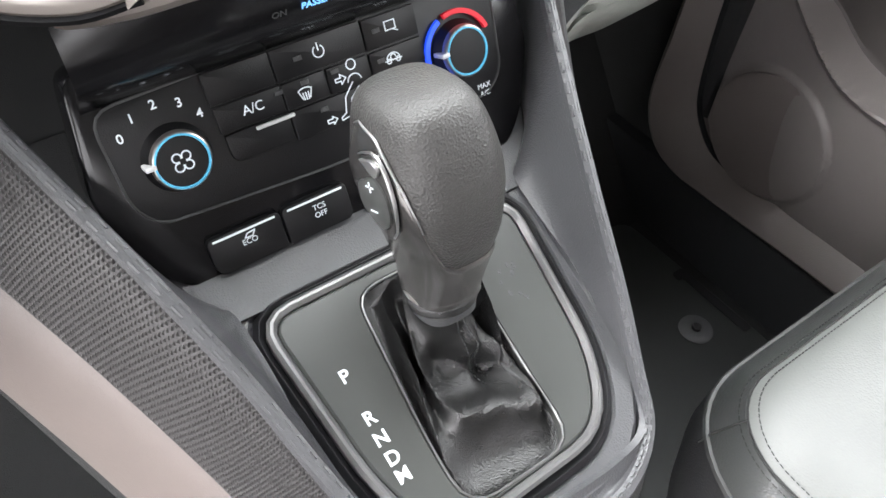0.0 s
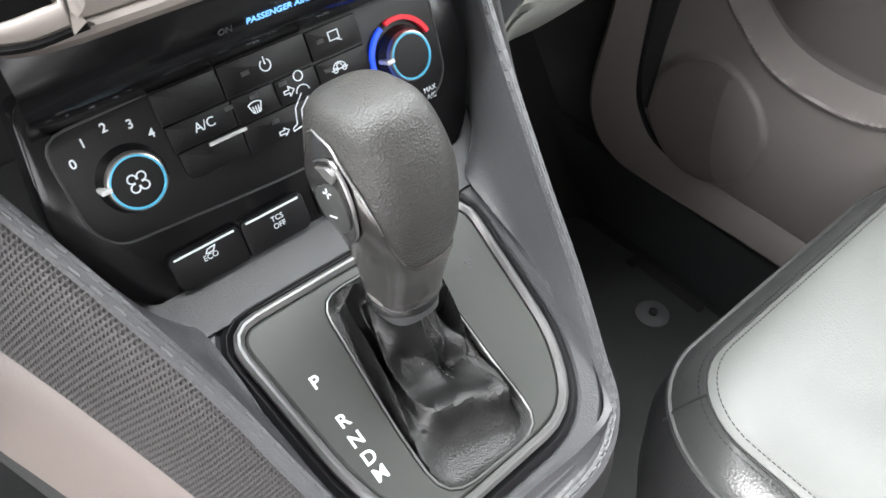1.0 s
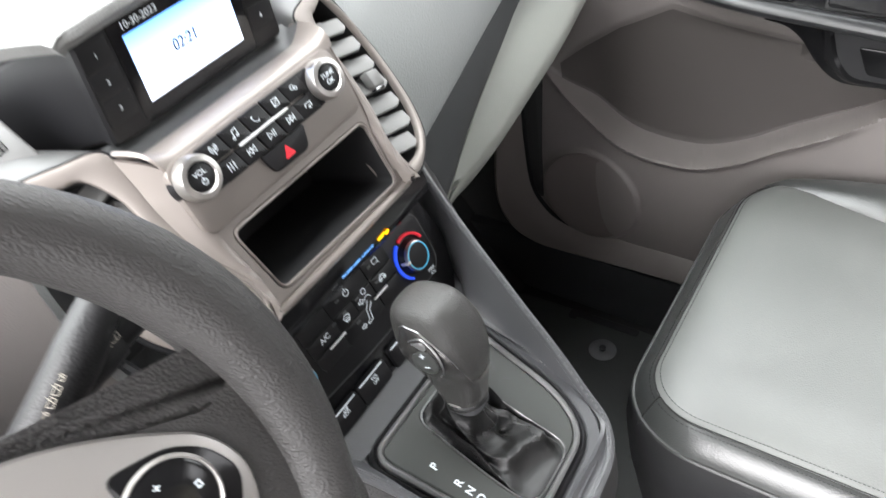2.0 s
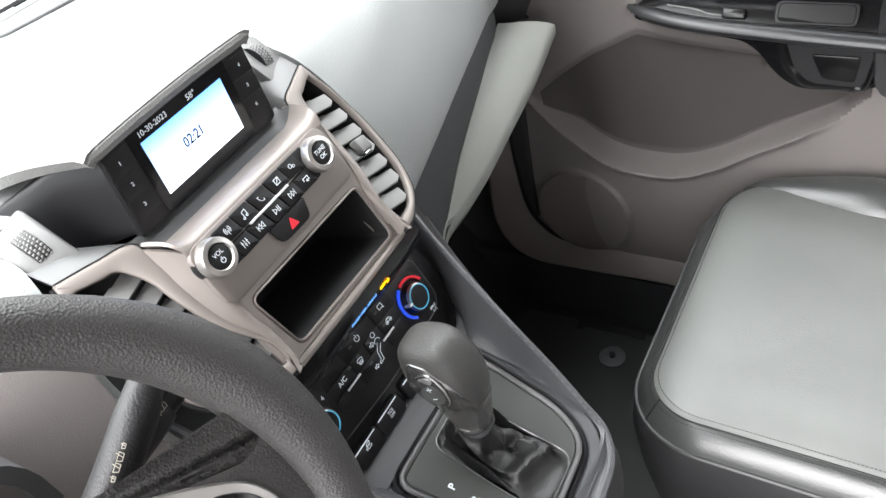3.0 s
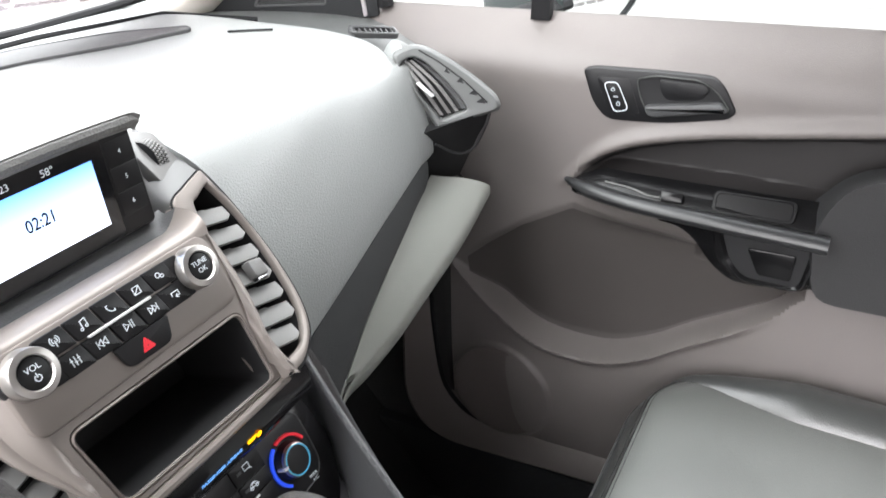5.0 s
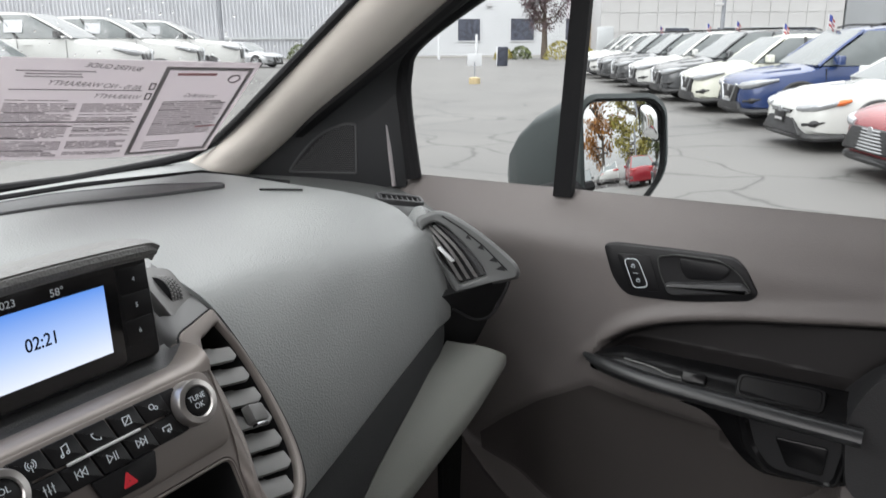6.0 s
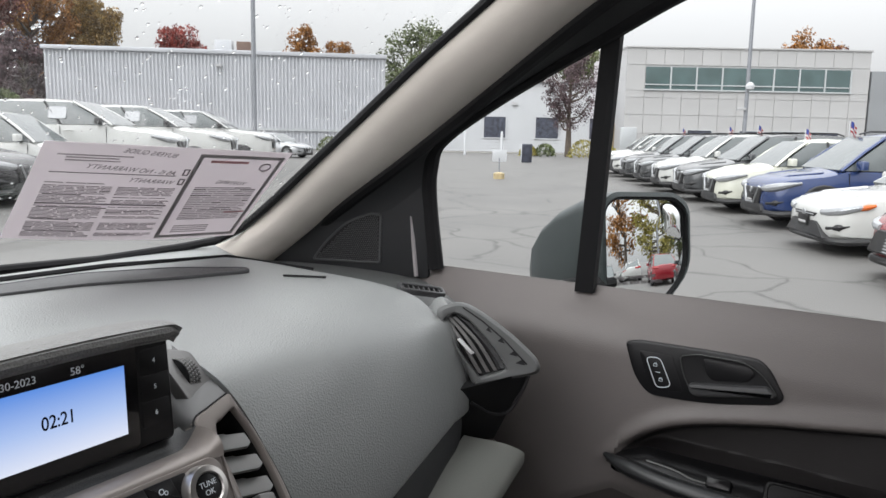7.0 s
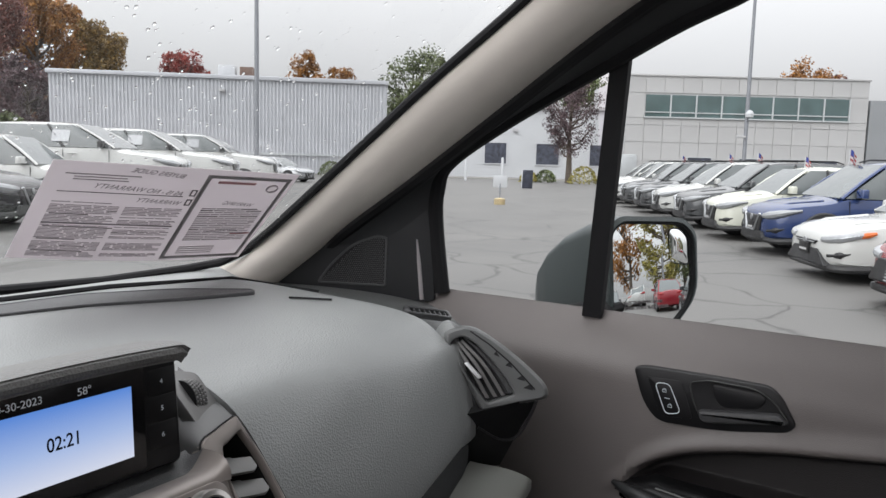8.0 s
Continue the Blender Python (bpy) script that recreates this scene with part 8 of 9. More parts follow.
            tube(bm, [FM @ Vector(((-1 + 2 * q / 6) * hw * (0.70 - 0.22 * f), cl + 0.15 + (hd - cl - 0.47) * f, 0.018 - 0.10 * abs(-1 + 2 * q / 6) ** 2.5)) for q in range(7)], 0.013, 6)
    else:
        tube(bm, [FM @ Vector((-hw * 0.36, hd - 0.335, 0.014)), FM @ Vector((hw * 0.36, hd - 0.335, 0.014))], 0.008, 6)
    lathe(bm, [(0.055, 0.0), (0.055, 0.012), (0.035, 0.016)], FM @ Matrix.Translation((0, hd - 0.335, 0.012)), 16)
    part("grille_bars", bm, M_ALLOY, gr)
    bm = bmesh.new()
    if face == "wide":
        slab(bm, rounded([(-hw * 0.74, cl + 0.05), (hw * 0.74, cl + 0.05), (hw * 0.46, hd - 0.42), (-hw * 0.46, hd - 0.42)], 0.05), -0.24, 0.012, FM, 0.02)
    elif face == "v":
        slab(bm, rounded([(-hw * 0.62, cl + 0.04), (hw * 0.62, cl + 0.04), (hw * 0.54, cl + 0.18), (-hw * 0.54, cl + 0.18)], 0.04), -0.18, 0.014, FM, 0.01)
    else:
        slab(bm, rounded([(-hw * 0.60, cl + 0.04), (hw * 0.60, cl + 0.04), (hw * 0.60, cl + 0.09), (-hw * 0.60, cl + 0.09)], 0.02), -0.14, 0.010, FM, 0.01)
    part("lower_grille", bm, M_GRILLE, e)
    if face != "slats":
        bm = bmesh.new()
        slab(bm, rrect(0, cl + 0.26, 0.31, 0.15, 0.01), 0.0, 0.035, FM, 0.004)
        pl = part("plate_panel", bm, M_GRILLE, e, "black dealer plate with a pale bar")
        bm = bmesh.new()
        box(bm, (0, cl + 0.235, 0.036), (0.24, 0.03, 0.004), FM)
        part("plate_bar", bm, M_MULLION2, pl)
    bm = bmesh.new()
    tube(bm, spline([(0.50, -hw * 0.96, cl + 0.05), (0.14, -hw * 0.86, cl + 0.03), (0.03, -hw * 0.4, cl + 0.04), (0.03, hw * 0.4, cl + 0.04), (0.14, hw * 0.86, cl + 0.03), (0.50, hw * 0.96, cl + 0.05)], 18), 0.05, 8, m=m)
    part("lower_bumper", bm, M_TRIMBLACK, e)
    if roof_rails:
        for sy in (1, -1):
            bm = bmesh.new()
            tube(bm, [(s1 + 0.1, sy * tw * 0.93, H - 0.0), (s1 + 0.3, sy * tw * 0.93, H + 0.05), (r1 - 0.2, sy * tw * 0.93, H + 0.05), (r1, sy * tw * 0.93, H - 0.01)], 0.018, 6, m=m)
            part("roof_rail", bm, M_GRILLE, e)
    return e


HEAD = (-0.49, 0.87)
ROW = Vector((0.872, 0.49, 0))
near = Vector((9.75, 0.25, 0))
ROWCARS = [
    ("red_sedan", "dull red parked sedan with a wide slatted grille", "sedan", P_PINK, False),
    ("white_sedan", "white parked sedan with orange marker lenses", "sedan", P_WHITE, False),
    ("blue_crossover", "deep blue parked crossover with dark lower trim", "suv", P_BLUE, True),
    ("cream_crossover", "small cream-white parked crossover", "small_suv", P_CREAM, False),
    ("grey_crossover", "dark grey parked crossover", "suv", P_GREY, True),
    ("white_crossover", "white parked crossover in the row", "suv", P_WHITE, True),
    ("grey_crossover", "dark grey parked crossover", "suv", P_GREY, True),
    ("grey_crossover", "dark grey parked crossover", "suv", P_GREY, True),
    ("white_crossover", "white parked crossover in the row", "suv", P_WHITE, True),
    ("white_crossover", "white parked crossover in the row", "suv", P_WHITE, True),
]
for i, (nm, lb, sh, pn, rr_) in enumerate(ROWCARS):
    p = near + ROW * (2.8 * i)
    dx, dy = ((-0.45, 0.20), (-0.40, 0.08))[i] if i < 2 else (0.0, 0.0)
    car(nm, lb, sh, pn, (p.x + dx, p.y + dy), HEAD, "cars in the long row", rr_, ("slats", "wide")[i] if i < 2 else "v")
# the car park rises a little towards the trucks
def rise(r, f):
    def st_(a, b, x):
        t = max(0.0, min(1.0, (x - a) / (b - a)))
        return t * t * (3 - 2 * t)
    return 0.16 * st_(-4.2, -6.2, r) * st_(9.0, 13.5, f) * st_(44.0, 36.0, f) * st_(-42.0, -30.0, r)


bm = bmesh.new()
sheet(bm, lambda u, v: yard(-44 + 41 * u, 8 + 38 * v, rise(-44 + 41 * u, 8 + 38 * v) - 0.004), 40, 40)
tagged(part("ground_rise", bm, bpy.data.materials["cracked_asphalt"], None), "gentle asphalt rise under the trucks", "ground", kind="structure")
# row of tall white trucks ahead, facing right
TH = (0.60, -0.80)
for sh, r, f in (("suv", -7.5, 17.2), ("pickup", -6.75, 20.0), ("pickup", -6.45, 23.8), ("pickup", -6.2, 28.2)):
    p = yard(r, f)
    t_ = car("white_truck" if sh == "pickup" else "white_crossover", "tall white parked truck with a sticker on its side window" if sh == "pickup" else "white parked crossover beside the row of trucks", sh, P_WHITE, (p.x, p.y), TH, "white trucks in a row")
    t_.location.z = 0.16
    if sh == "pickup":
        s_ = SHAPES[sh]
        hh = Vector((TH[0], TH[1], 0)).normalized()
        side_ = Vector((hh.y, -hh.x, 0))
        o_ = Vector((p.x, p.y, 0.16)) - hh * 2.75 + side_ * (s_["W"] * 0.5 * 0.86) + Vector((0, 0, s_["belt"] + 0.26))
        bm = bmesh.new()
        slab(bm, rrect(0, 0, 0.42, 0.30, 0.02), -0.004, 0.006, axes(o_, hh, Vector((0, 0, 1)) - side_ * 0.35))
        part("window_sticker", bm, M_LAMP, t_, "pale window sticker").matrix_parent_inverse = Matrix.Translation((p.x, p.y, 0.16)).inverted()
p = yard(-7.25, 13.5)
k_ = car("black_car", "black parked car with clear headlamps", "suv", P_BLACK, (p.x, p.y), TH, "")
k_.location.z = 0.15
p = yard(-8.1, 46)
car("silver_sedan", "silver grey parked sedan by the hedge", "sedan", P_SILVER, (p.x, p.y), (0.2, -1.0), "")


# ---- buildings ----
M_PANEL = mat("pale_grey_wall_panel", (0.41, 0.407, 0.405), 0.55, mottle=0.05, blotch=0.4, per_piece=0.035)
M_METALWALL = mat("white_ribbed_metal", (0.50, 0.51, 0.54), 0.45, 0.1, mottle=0.06, blotch=0.5)
M_SIDING = mat("white_siding", (0.48, 0.49, 0.505), 0.6, mottle=0.05, blotch=0.4)
M_JOINT = mat("dark_joint", (0.43, 0.43, 0.435), 0.8, mottle=0.1)
M_WINGLASS = mat("green_grey_window_glass", (0.07, 0.11, 0.11), 0.06, mottle=0.25, blotch=0.6, spec=0.9)
M_MULLION = mat("pale_mullion", (0.50, 0.52, 0.53), 0.45, 0.3, mottle=0.05)
M_POSTER = mat("dark_poster", (0.05, 0.055, 0.075), 0.4, mottle=0.5, blotch=3)
M_POLE = mat("grey_painted_pole", (0.23, 0.24, 0.26), 0.5, 0.3, mottle=0.1)


def yard_frame(r, f, z=0.0, turn=0.0):
    """Panel frame facing the van: x across to the right, y up, z towards the van."""
    o = yard(r, f, z)
    c, s = math.cos(radians(turn)), math.sin(radians(turn))
    rt = R2 * c + F2 * s
    return axes(o, rt, (0, 0, 1))


# showroom with grey panels
DB = 72.0
show = thing("showroom", yard(30, DB + 8), "two-storey pale grey panelled showroom with a band of windows", "building")
SHF = yard_frame(16.6, DB)
SW_, SH_ = 22.3, 9.75
bm = bmesh.new()
box(bm, (SW_ / 2, SH_ / 2, -8.0), (SW_, SH_, 15.9), SHF)
wall = part("wall", bm, M_JOINT, show)
cols = 13
pw, rows_h = SW_ / cols, [0.0, 2.0, 3.7, 5.25, 5.9, 8.2, SH_]
pm = {}
for j in range(len(rows_h) - 1):
    ph = rows_h[j + 1] - rows_h[j]
    key = round(ph, 3)
    if key not in pm:
        b2 = bmesh.new()
        slab(b2, rrect(0, 0, pw - 0.035, ph - 0.035), 0, 0.03, bev=0.008)
        me = bpy.data.meshes.new("panel")
        bmesh.ops.recalc_face_normals(b2, faces=b2.faces)
        b2.to_mesh(me)
        b2.free()
        me.materials.append(M_PANEL)
        pm[key] = me
    for i in range(cols):
        x0 = i * pw
        if 5.95 < (rows_h[j] + rows_h[j + 1]) / 2 < 8.15 and 0.9 < i < 11.9:
            continue
        ob = new("panel", pm[key])
        ob.parent = wall
        ob.matrix_basis = SHF @ Matrix.Translation((x0 + pw / 2, (rows_h[j] + rows_h[j + 1]) / 2, 0.0))
bm = bmesh.new()
box(bm, (SW_ / 2, SH_ + 0.04, -2.0), (SW_ + 0.2, 0.16, 4.3), SHF, 0.02)
part("parapet", bm, M_PANEL, show)
for i in range(8):
    bm = bmesh.new()
    w8 = (11 * pw) / 8
    box(bm, (pw + w8 * (i + 0.5), 7.05, -0.02), (w8 - 0.12, 1.98, 0.06), SHF)
    wn = part("window", bm, M_WINGLASS, show)
    bm = bmesh.new()
    box(bm, (pw + w8 * (i + 1), 7.05, 0.06), (0.12, 2.0, 0.14), SHF)
    box(bm, (pw + w8 * (i + 0.5), 6.45, 0.05), (w8, 0.09, 0.12), SHF)
    part("mullion", bm, M_MULLION, wn)
bm = bmesh.new()
box(bm, (pw + 5.5 * pw, 5.98, 0.08), (11 * pw + 0.2, 0.12, 0.25), SHF)
part("sill", bm, M_MULLION, show)
bm = bmesh.new()
box(bm, (0.45, 1.25, 0.06), (1.5, 2.5, 0.1), SHF, 0.02)
part("door", bm, M_MULLION, show, "pale grey service door")
for x, w in ((7.0, 2.2), (11.6, 1.8), (15.0, 2.4), (18.6, 2.4)):
    bm = bmesh.new()
    box(bm, (x, 1.6, 0.06), (w, 1.5, 0.10), SHF)
    pw_ = part("ground_window", bm, M_POSTER, show, "dark ground-floor window")
    bm = bmesh.new()
    slab(bm, rrect(x, 1.6, w + 0.14, 1.64), 0.02, 0.14, SHF, 0, rrect(x, 1.6, w, 1.5))
    part("window_frame", bm, M_MULLION, pw_)
# low darker wing at its far end
bm = bmesh.new()
box(bm, (SW_ + 5.2, 4.0, -6), (10.0, 8.0, 12), SHF)
part("side_wing", bm, mat("mid_grey_wall", (0.24, 0.25, 0.26), 0.7, mottle=0.08, blotch=0.4), show)

# low white wing with lapped boards
wing = thing("white_wing", yard(8, 78), "low white boarded wing with poster windows", "building")
WF = yard_frame(-3.0, 76.0)
bm = bmesh.new()
box(bm, (10.5, 3.35, -5.05), (21.0, 6.7, 10), WF)
part("wall", bm, M_SIDING, wing)
for k in range(22):
    bm = bmesh.new()
    loft(bm, [[(0, 0.3 * k, 0), (0, 0.3 * k, 0.05), (0, 0.3 * k + 0.30, 0.012), (0, 0.3 * k + 0.30, 0)], [(21, 0.3 * k, 0), (21, 0.3 * k, 0.05), (21, 0.3 * k + 0.30, 0.012), (21, 0.3 * k + 0.30, 0)]], m=WF)
    part("board", bm, M_SIDING, wing, smooth=False)
bm = bmesh.new()
box(bm, (10.5, 6.85, -4.6), (21.4, 0.3, 10.0), WF, 0.03)
part("roof_edge", bm, M_PANEL, wing)
for x, w in ((7.9, 2.1), (13.0, 2.2), (17.9, 1.5)):
    bm = bmesh.new()
    box(bm, (x, 2.35, 0.08), (w, 2.0, 0.08), WF)
    pz = part("poster_window", bm, M_POSTER, wing, "window with a dark car poster")
    bm = bmesh.new()
    slab(bm, rrect(x, 2.35, w + 0.2, 2.2), 0.03, 0.15, WF, 0, rrect(x, 2.35, w, 2.0))
    part("window_frame", bm, M_SIDING, pz)
bm = bmesh.new()
box(bm, (9.8, 4.6, 0.15), (0.5, 0.25, 0.3), WF)
part("wall_lamp", bm, M_JOINT, wing)
bm = bmesh.new()
box(bm, (19.4, 1.5, 0.10), (1.9, 3.0, 0.12), WF)
part("entrance", bm, mat("warm_entrance", (0.28, 0.22, 0.15), 0.5, mottle=0.3, blotch=2), wing, "brown entrance doors")

# ribbed white warehouse
ware = thing("warehouse", yard(-20, 80), "long white ribbed metal warehouse with a flat roof", "building")
WA, WB_ = yard(-34.8, 68), yard(-5.5, 71.5)
ax = (WB_ - WA)
WM2 = axes(WA, ax, (0, 0, 1))
WL, WHt = ax.length, 8.35
bm = bmesh.new()
box(bm, (WL / 2, WHt / 2, -10.1), (WL, WHt, 20), WM2)
part("wall", bm, M_METALWALL, ware)
bm = bmesh.new()
n = 300
for i in range(int(WL / 0.32)):
    x = 0.16 + 0.32 * i
    lo = ring_verts(bm, [(x - 0.07, 0, 0), (x - 0.035, 0, 0.028), (x + 0.035, 0, 0.028), (x + 0.07, 0, 0)], WM2)
    hi = ring_verts(bm, [(x - 0.07, WHt, 0), (x - 0.035, WHt, 0.028), (x + 0.035, WHt, 0.028), (x + 0.07, WHt, 0)], WM2)
    bridge(bm, lo, hi, False)
part("wall_ribs", bm, M_METALWALL, ware, smooth=False)
bm = bmesh.new()
box(bm, (WL / 2, WHt + 0.05, -9.9), (WL + 0.3, 0.35, 20.3), WM2, 0.03)
part("roof_edge", bm, M_METALWALL, ware)
bm = bmesh.new()
box(bm, (11.2 + 3.6, WHt + 0.75, -3.0), (1.5, 1.2, 1.5), WM2, 0.03)
part("roof_unit", bm, M_SIDING, ware, "boxy rooftop air unit")
bm = bmesh.new()
box(bm, (13.1 + 3.5, WHt + 0.7, -3.0), (1.2, 1.1, 1.5), WM2, 0.03)
part("roof_unit", bm, mat("rust_brown_unit", (0.14, 0.09, 0.07), 0.7), ware)
bm = bmesh.new()
box(bm, (14.8, WHt - 1.15, 0.2), (0.5, 0.25, 0.4), WM2, 0.03)
part("wall_lamp", bm, M_JOINT, ware)
bm = bmesh.new()
box(bm, (WL / 2 + 4, 1.7, 0.12), (WL - 8, 0.18, 0.1), WM2)
part("base_trim", bm, M_MULLION, ware)


# ---- lamp posts, signs ----
def post(name, r, f, height, arm_side, label):
    e = thing(name, yard(r, f), label, "lamp post", "lamp posts")
    q = yard_frame(r, f)
    bm = bmesh.new()
    lathe(bm, [(0.28, 0), (0.28, 0.6), (0.12, 0.62), (0.11, height * 0.6), (0.085, height)], Matrix.Translation(yard(r, f)), 14)
    part("mast", bm, M_POLE, e)
    bm = bmesh.new()
    tube(bm, [q @ Vector((0, height - 0.1, 0)), q @ Vector((arm_side * 0.5, height, 0))], 0.05, 8)
    part("arm", bm, M_POLE, e)
    bm = bmesh.new()
    box(bm, (arm_side * 0.75, height + 0.02, 0), (0.7, 0.16, 0.4), q, 0.03)
    part("lamp_head", bm, M_JOINT, e)
    return e, q


post("lamp_post", -9.4, 38.5, 12.0, -1, "tall grey car park lamp post")
lp, lq = post("lamp_post", 17.75, 46.0, 11.7, -1, "tall grey lamp post with a small camera dome")
bm = bmesh.new()
lathe(bm, [(0.10, 0), (0.22, 0.05), (0.24, 0.25), (0.15, 0.40), (0.05, 0.45)], lq @ Matrix.Translation((0.05, 4.45, 0.25)) @ Matrix.Rotation(radians(-90), 4, "X"), 16)
part("camera_dome", bm, M_SIDING, lp, "white camera dome")
bm = bmesh.new()
box(bm, (-0.3, 3.35, 0.1), (0.5, 0.14, 0.2), lq, 0.02)
part("bracket", bm, M_JOINT, lp)
e = thing("sandwich_sign", yard(4.85, 45.5), "dark folding sign on the pavement", "sign")
q = yard_frame(4.85, 45.5)
for s_ in (-1, 1):
    bm = bmesh.new()
    slab(bm, rrect(0, 0.55, 0.6, 1.1, 0.03), -0.02, 0.02, q @ Matrix.Translation((0, 0, 0.18 * s_)) @ Matrix.Rotation(radians(12 * s_), 4, "X"), 0.005)
    part("board", bm, M_POSTER if s_ > 0 else M_SIDING, e)
e = thing("bollard_sign", yard(1.98, 27.5), "small pale sign on a yellowish base", "sign")
q = yard_frame(1.98, 27.5)
bm = bmesh.new()
lathe(bm, [(0.20, 0), (0.20, 0.20), (0.06, 0.24)], Matrix.Translation(yard(1.98, 27.5)), 12)
part("base", bm, mat("yellowed_plastic", (0.40, 0.32, 0.18), 0.6), e)
bm = bmesh.new()
lathe(bm, [(0.025, 0.2), (0.025, 0.75)], Matrix.Translation(yard(1.98, 27.5)), 8)
part("stem", bm, M_POLE, e)
bm = bmesh.new()
slab(bm, rrect(0, 0.82, 0.50, 0.42, 0.03), -0.01, 0.01, q, 0.003)
part("face", bm, M_SIDING, e)
for r, f in ((1.6, 60), (4.3, 58)):
    e = thing("white_post", yard(r, f), "slim white post on the verge", "post", "white posts")
    bm = bmesh.new()
    lathe(bm, [(0.10, 0), (0.10, 1.75), (0.05, 1.85)], Matrix.Translation(yard(r, f)), 10)
    part("shaft", bm, M_SIDING, e)
# kerb before the wing
bm = bmesh.new()
box(bm, (10.5, 0.06, 9.0), (26.0, 0.14, 0.3), WF, 0.03)
tagged(part("kerb", bm, mat("concrete_kerb", (0.34, 0.33, 0.31), 0.85, mottle=0.15, grain=0.4, scale=40), None), "pale concrete kerb", "kerb", kind="structure")
# small flags on the row of cars
M_FLAGR, M_FLAGW, M_FLAGB = mat("flag_red", (0.30, 0.045, 0.05), 0.8), mat("flag_white", (0.5, 0.48, 0.48), 0.8), mat("flag_blue", (0.03, 0.05, 0.22), 0.8)
for i, k in ((2, 1.9), (3, 2.2), (4, 2.1), (5, 2.2), (7, 2.2)):
    p = near + ROW * (2.8 * i) - Vector((HEAD[0], HEAD[1], 0)).normalized() * k + ROW * 0.62
    z0 = SHAPES[ROWCARS[i][2]]["H"] - 0.22
    e = thing("window_flag", (p.x, p.y, z0), "small striped flag clipped to a car window", "flag", "window flags")
    bm = bmesh.new()
    tube(bm, [(p.x, p.y, z0), (p.x, p.y, z0 + 0.46)], 0.008, 6)
    part("stick", bm, M_SIDING, e)
    q = axes((p.x, p.y, z0 + 0.46), R2, (0, 0, 1))
    for j in range(6):
        bm = bmesh.new()
        sheet(bm, lambda u, v: q @ Vector((0.02 + 0.12 * u, -0.040 * (j + v) - 0.12 * u, 0.03 * math.sin(6 * u))), 6, 2, 0.003)
        part("stripe", bm, M_FLAGR if j % 2 == 0 else M_FLAGW, e)
    bm = bmesh.new()
    sheet(bm, lambda u, v: q @ Vector((0.02 + 0.055 * u, -0.11 * v - 0.055 * u, 0.006 + 0.03 * math.sin(3 * u))), 4, 3, 0.003)
    part("canton", bm, M_FLAGB, e)


# ---- trees ----
def leaf_mat(name, c):
    m = mat(name, c, 0.7, mottle=0.35, blotch=0.8)
    t = m.node_tree
    b = t.nodes["Principled BSDF"]
    g = t.nodes.new("ShaderNodeNewGeometry")
    mr = t.nodes.new("ShaderNodeMapRange")
    mr.inputs["To Min"].default_value, mr.inputs["To Max"].default_value = 0.55, 1.5
    mx = t.nodes.new("ShaderNodeMix")
    mx.data_type, mx.blend_type = "RGBA", "MULTIPLY"
    mx.inputs["Factor"].default_value = 1.0
    src = b.inputs["Base Color"].links[0].from_socket
    t.links.new(g.outputs["Random Per Island"], mr.inputs["Value"])
    t.links.new(src, mx.inputs["A"])
    t.links.new(mr.outputs["Result"], mx.inputs["B"])
    t.links.new(mx.outputs["Result"], b.inputs["Base Color"])
    return m


LEAF_ORANGE = leaf_mat("orange_autumn_leaves", (0.26, 0.115, 0.025))
LEAF_MAROON = leaf_mat("maroon_leaves", (0.125, 0.042, 0.030))
LEAF_GOLD = leaf_mat("golden_brown_leaves", (0.19, 0.115, 0.028))
LEAF_RED = leaf_mat("red_autumn_leaves", (0.22, 0.035, 0.025))
LEAF_GREEN = leaf_mat("dull_green_leaves", (0.085, 0.105, 0.040))
LEAF_YELLOW = leaf_mat("yellow_green_leaves", (0.23, 0.20, 0.045))
LEAF_PLUM = leaf_mat("plum_grey_leaves", (0.085, 0.055, 0.060))
M_BARK = mat("grey_brown_bark", (0.095, 0.075, 0.060), 0.9, grain=0.8, scale=25, mottle=0.3, kind="noise", depth=0.02)


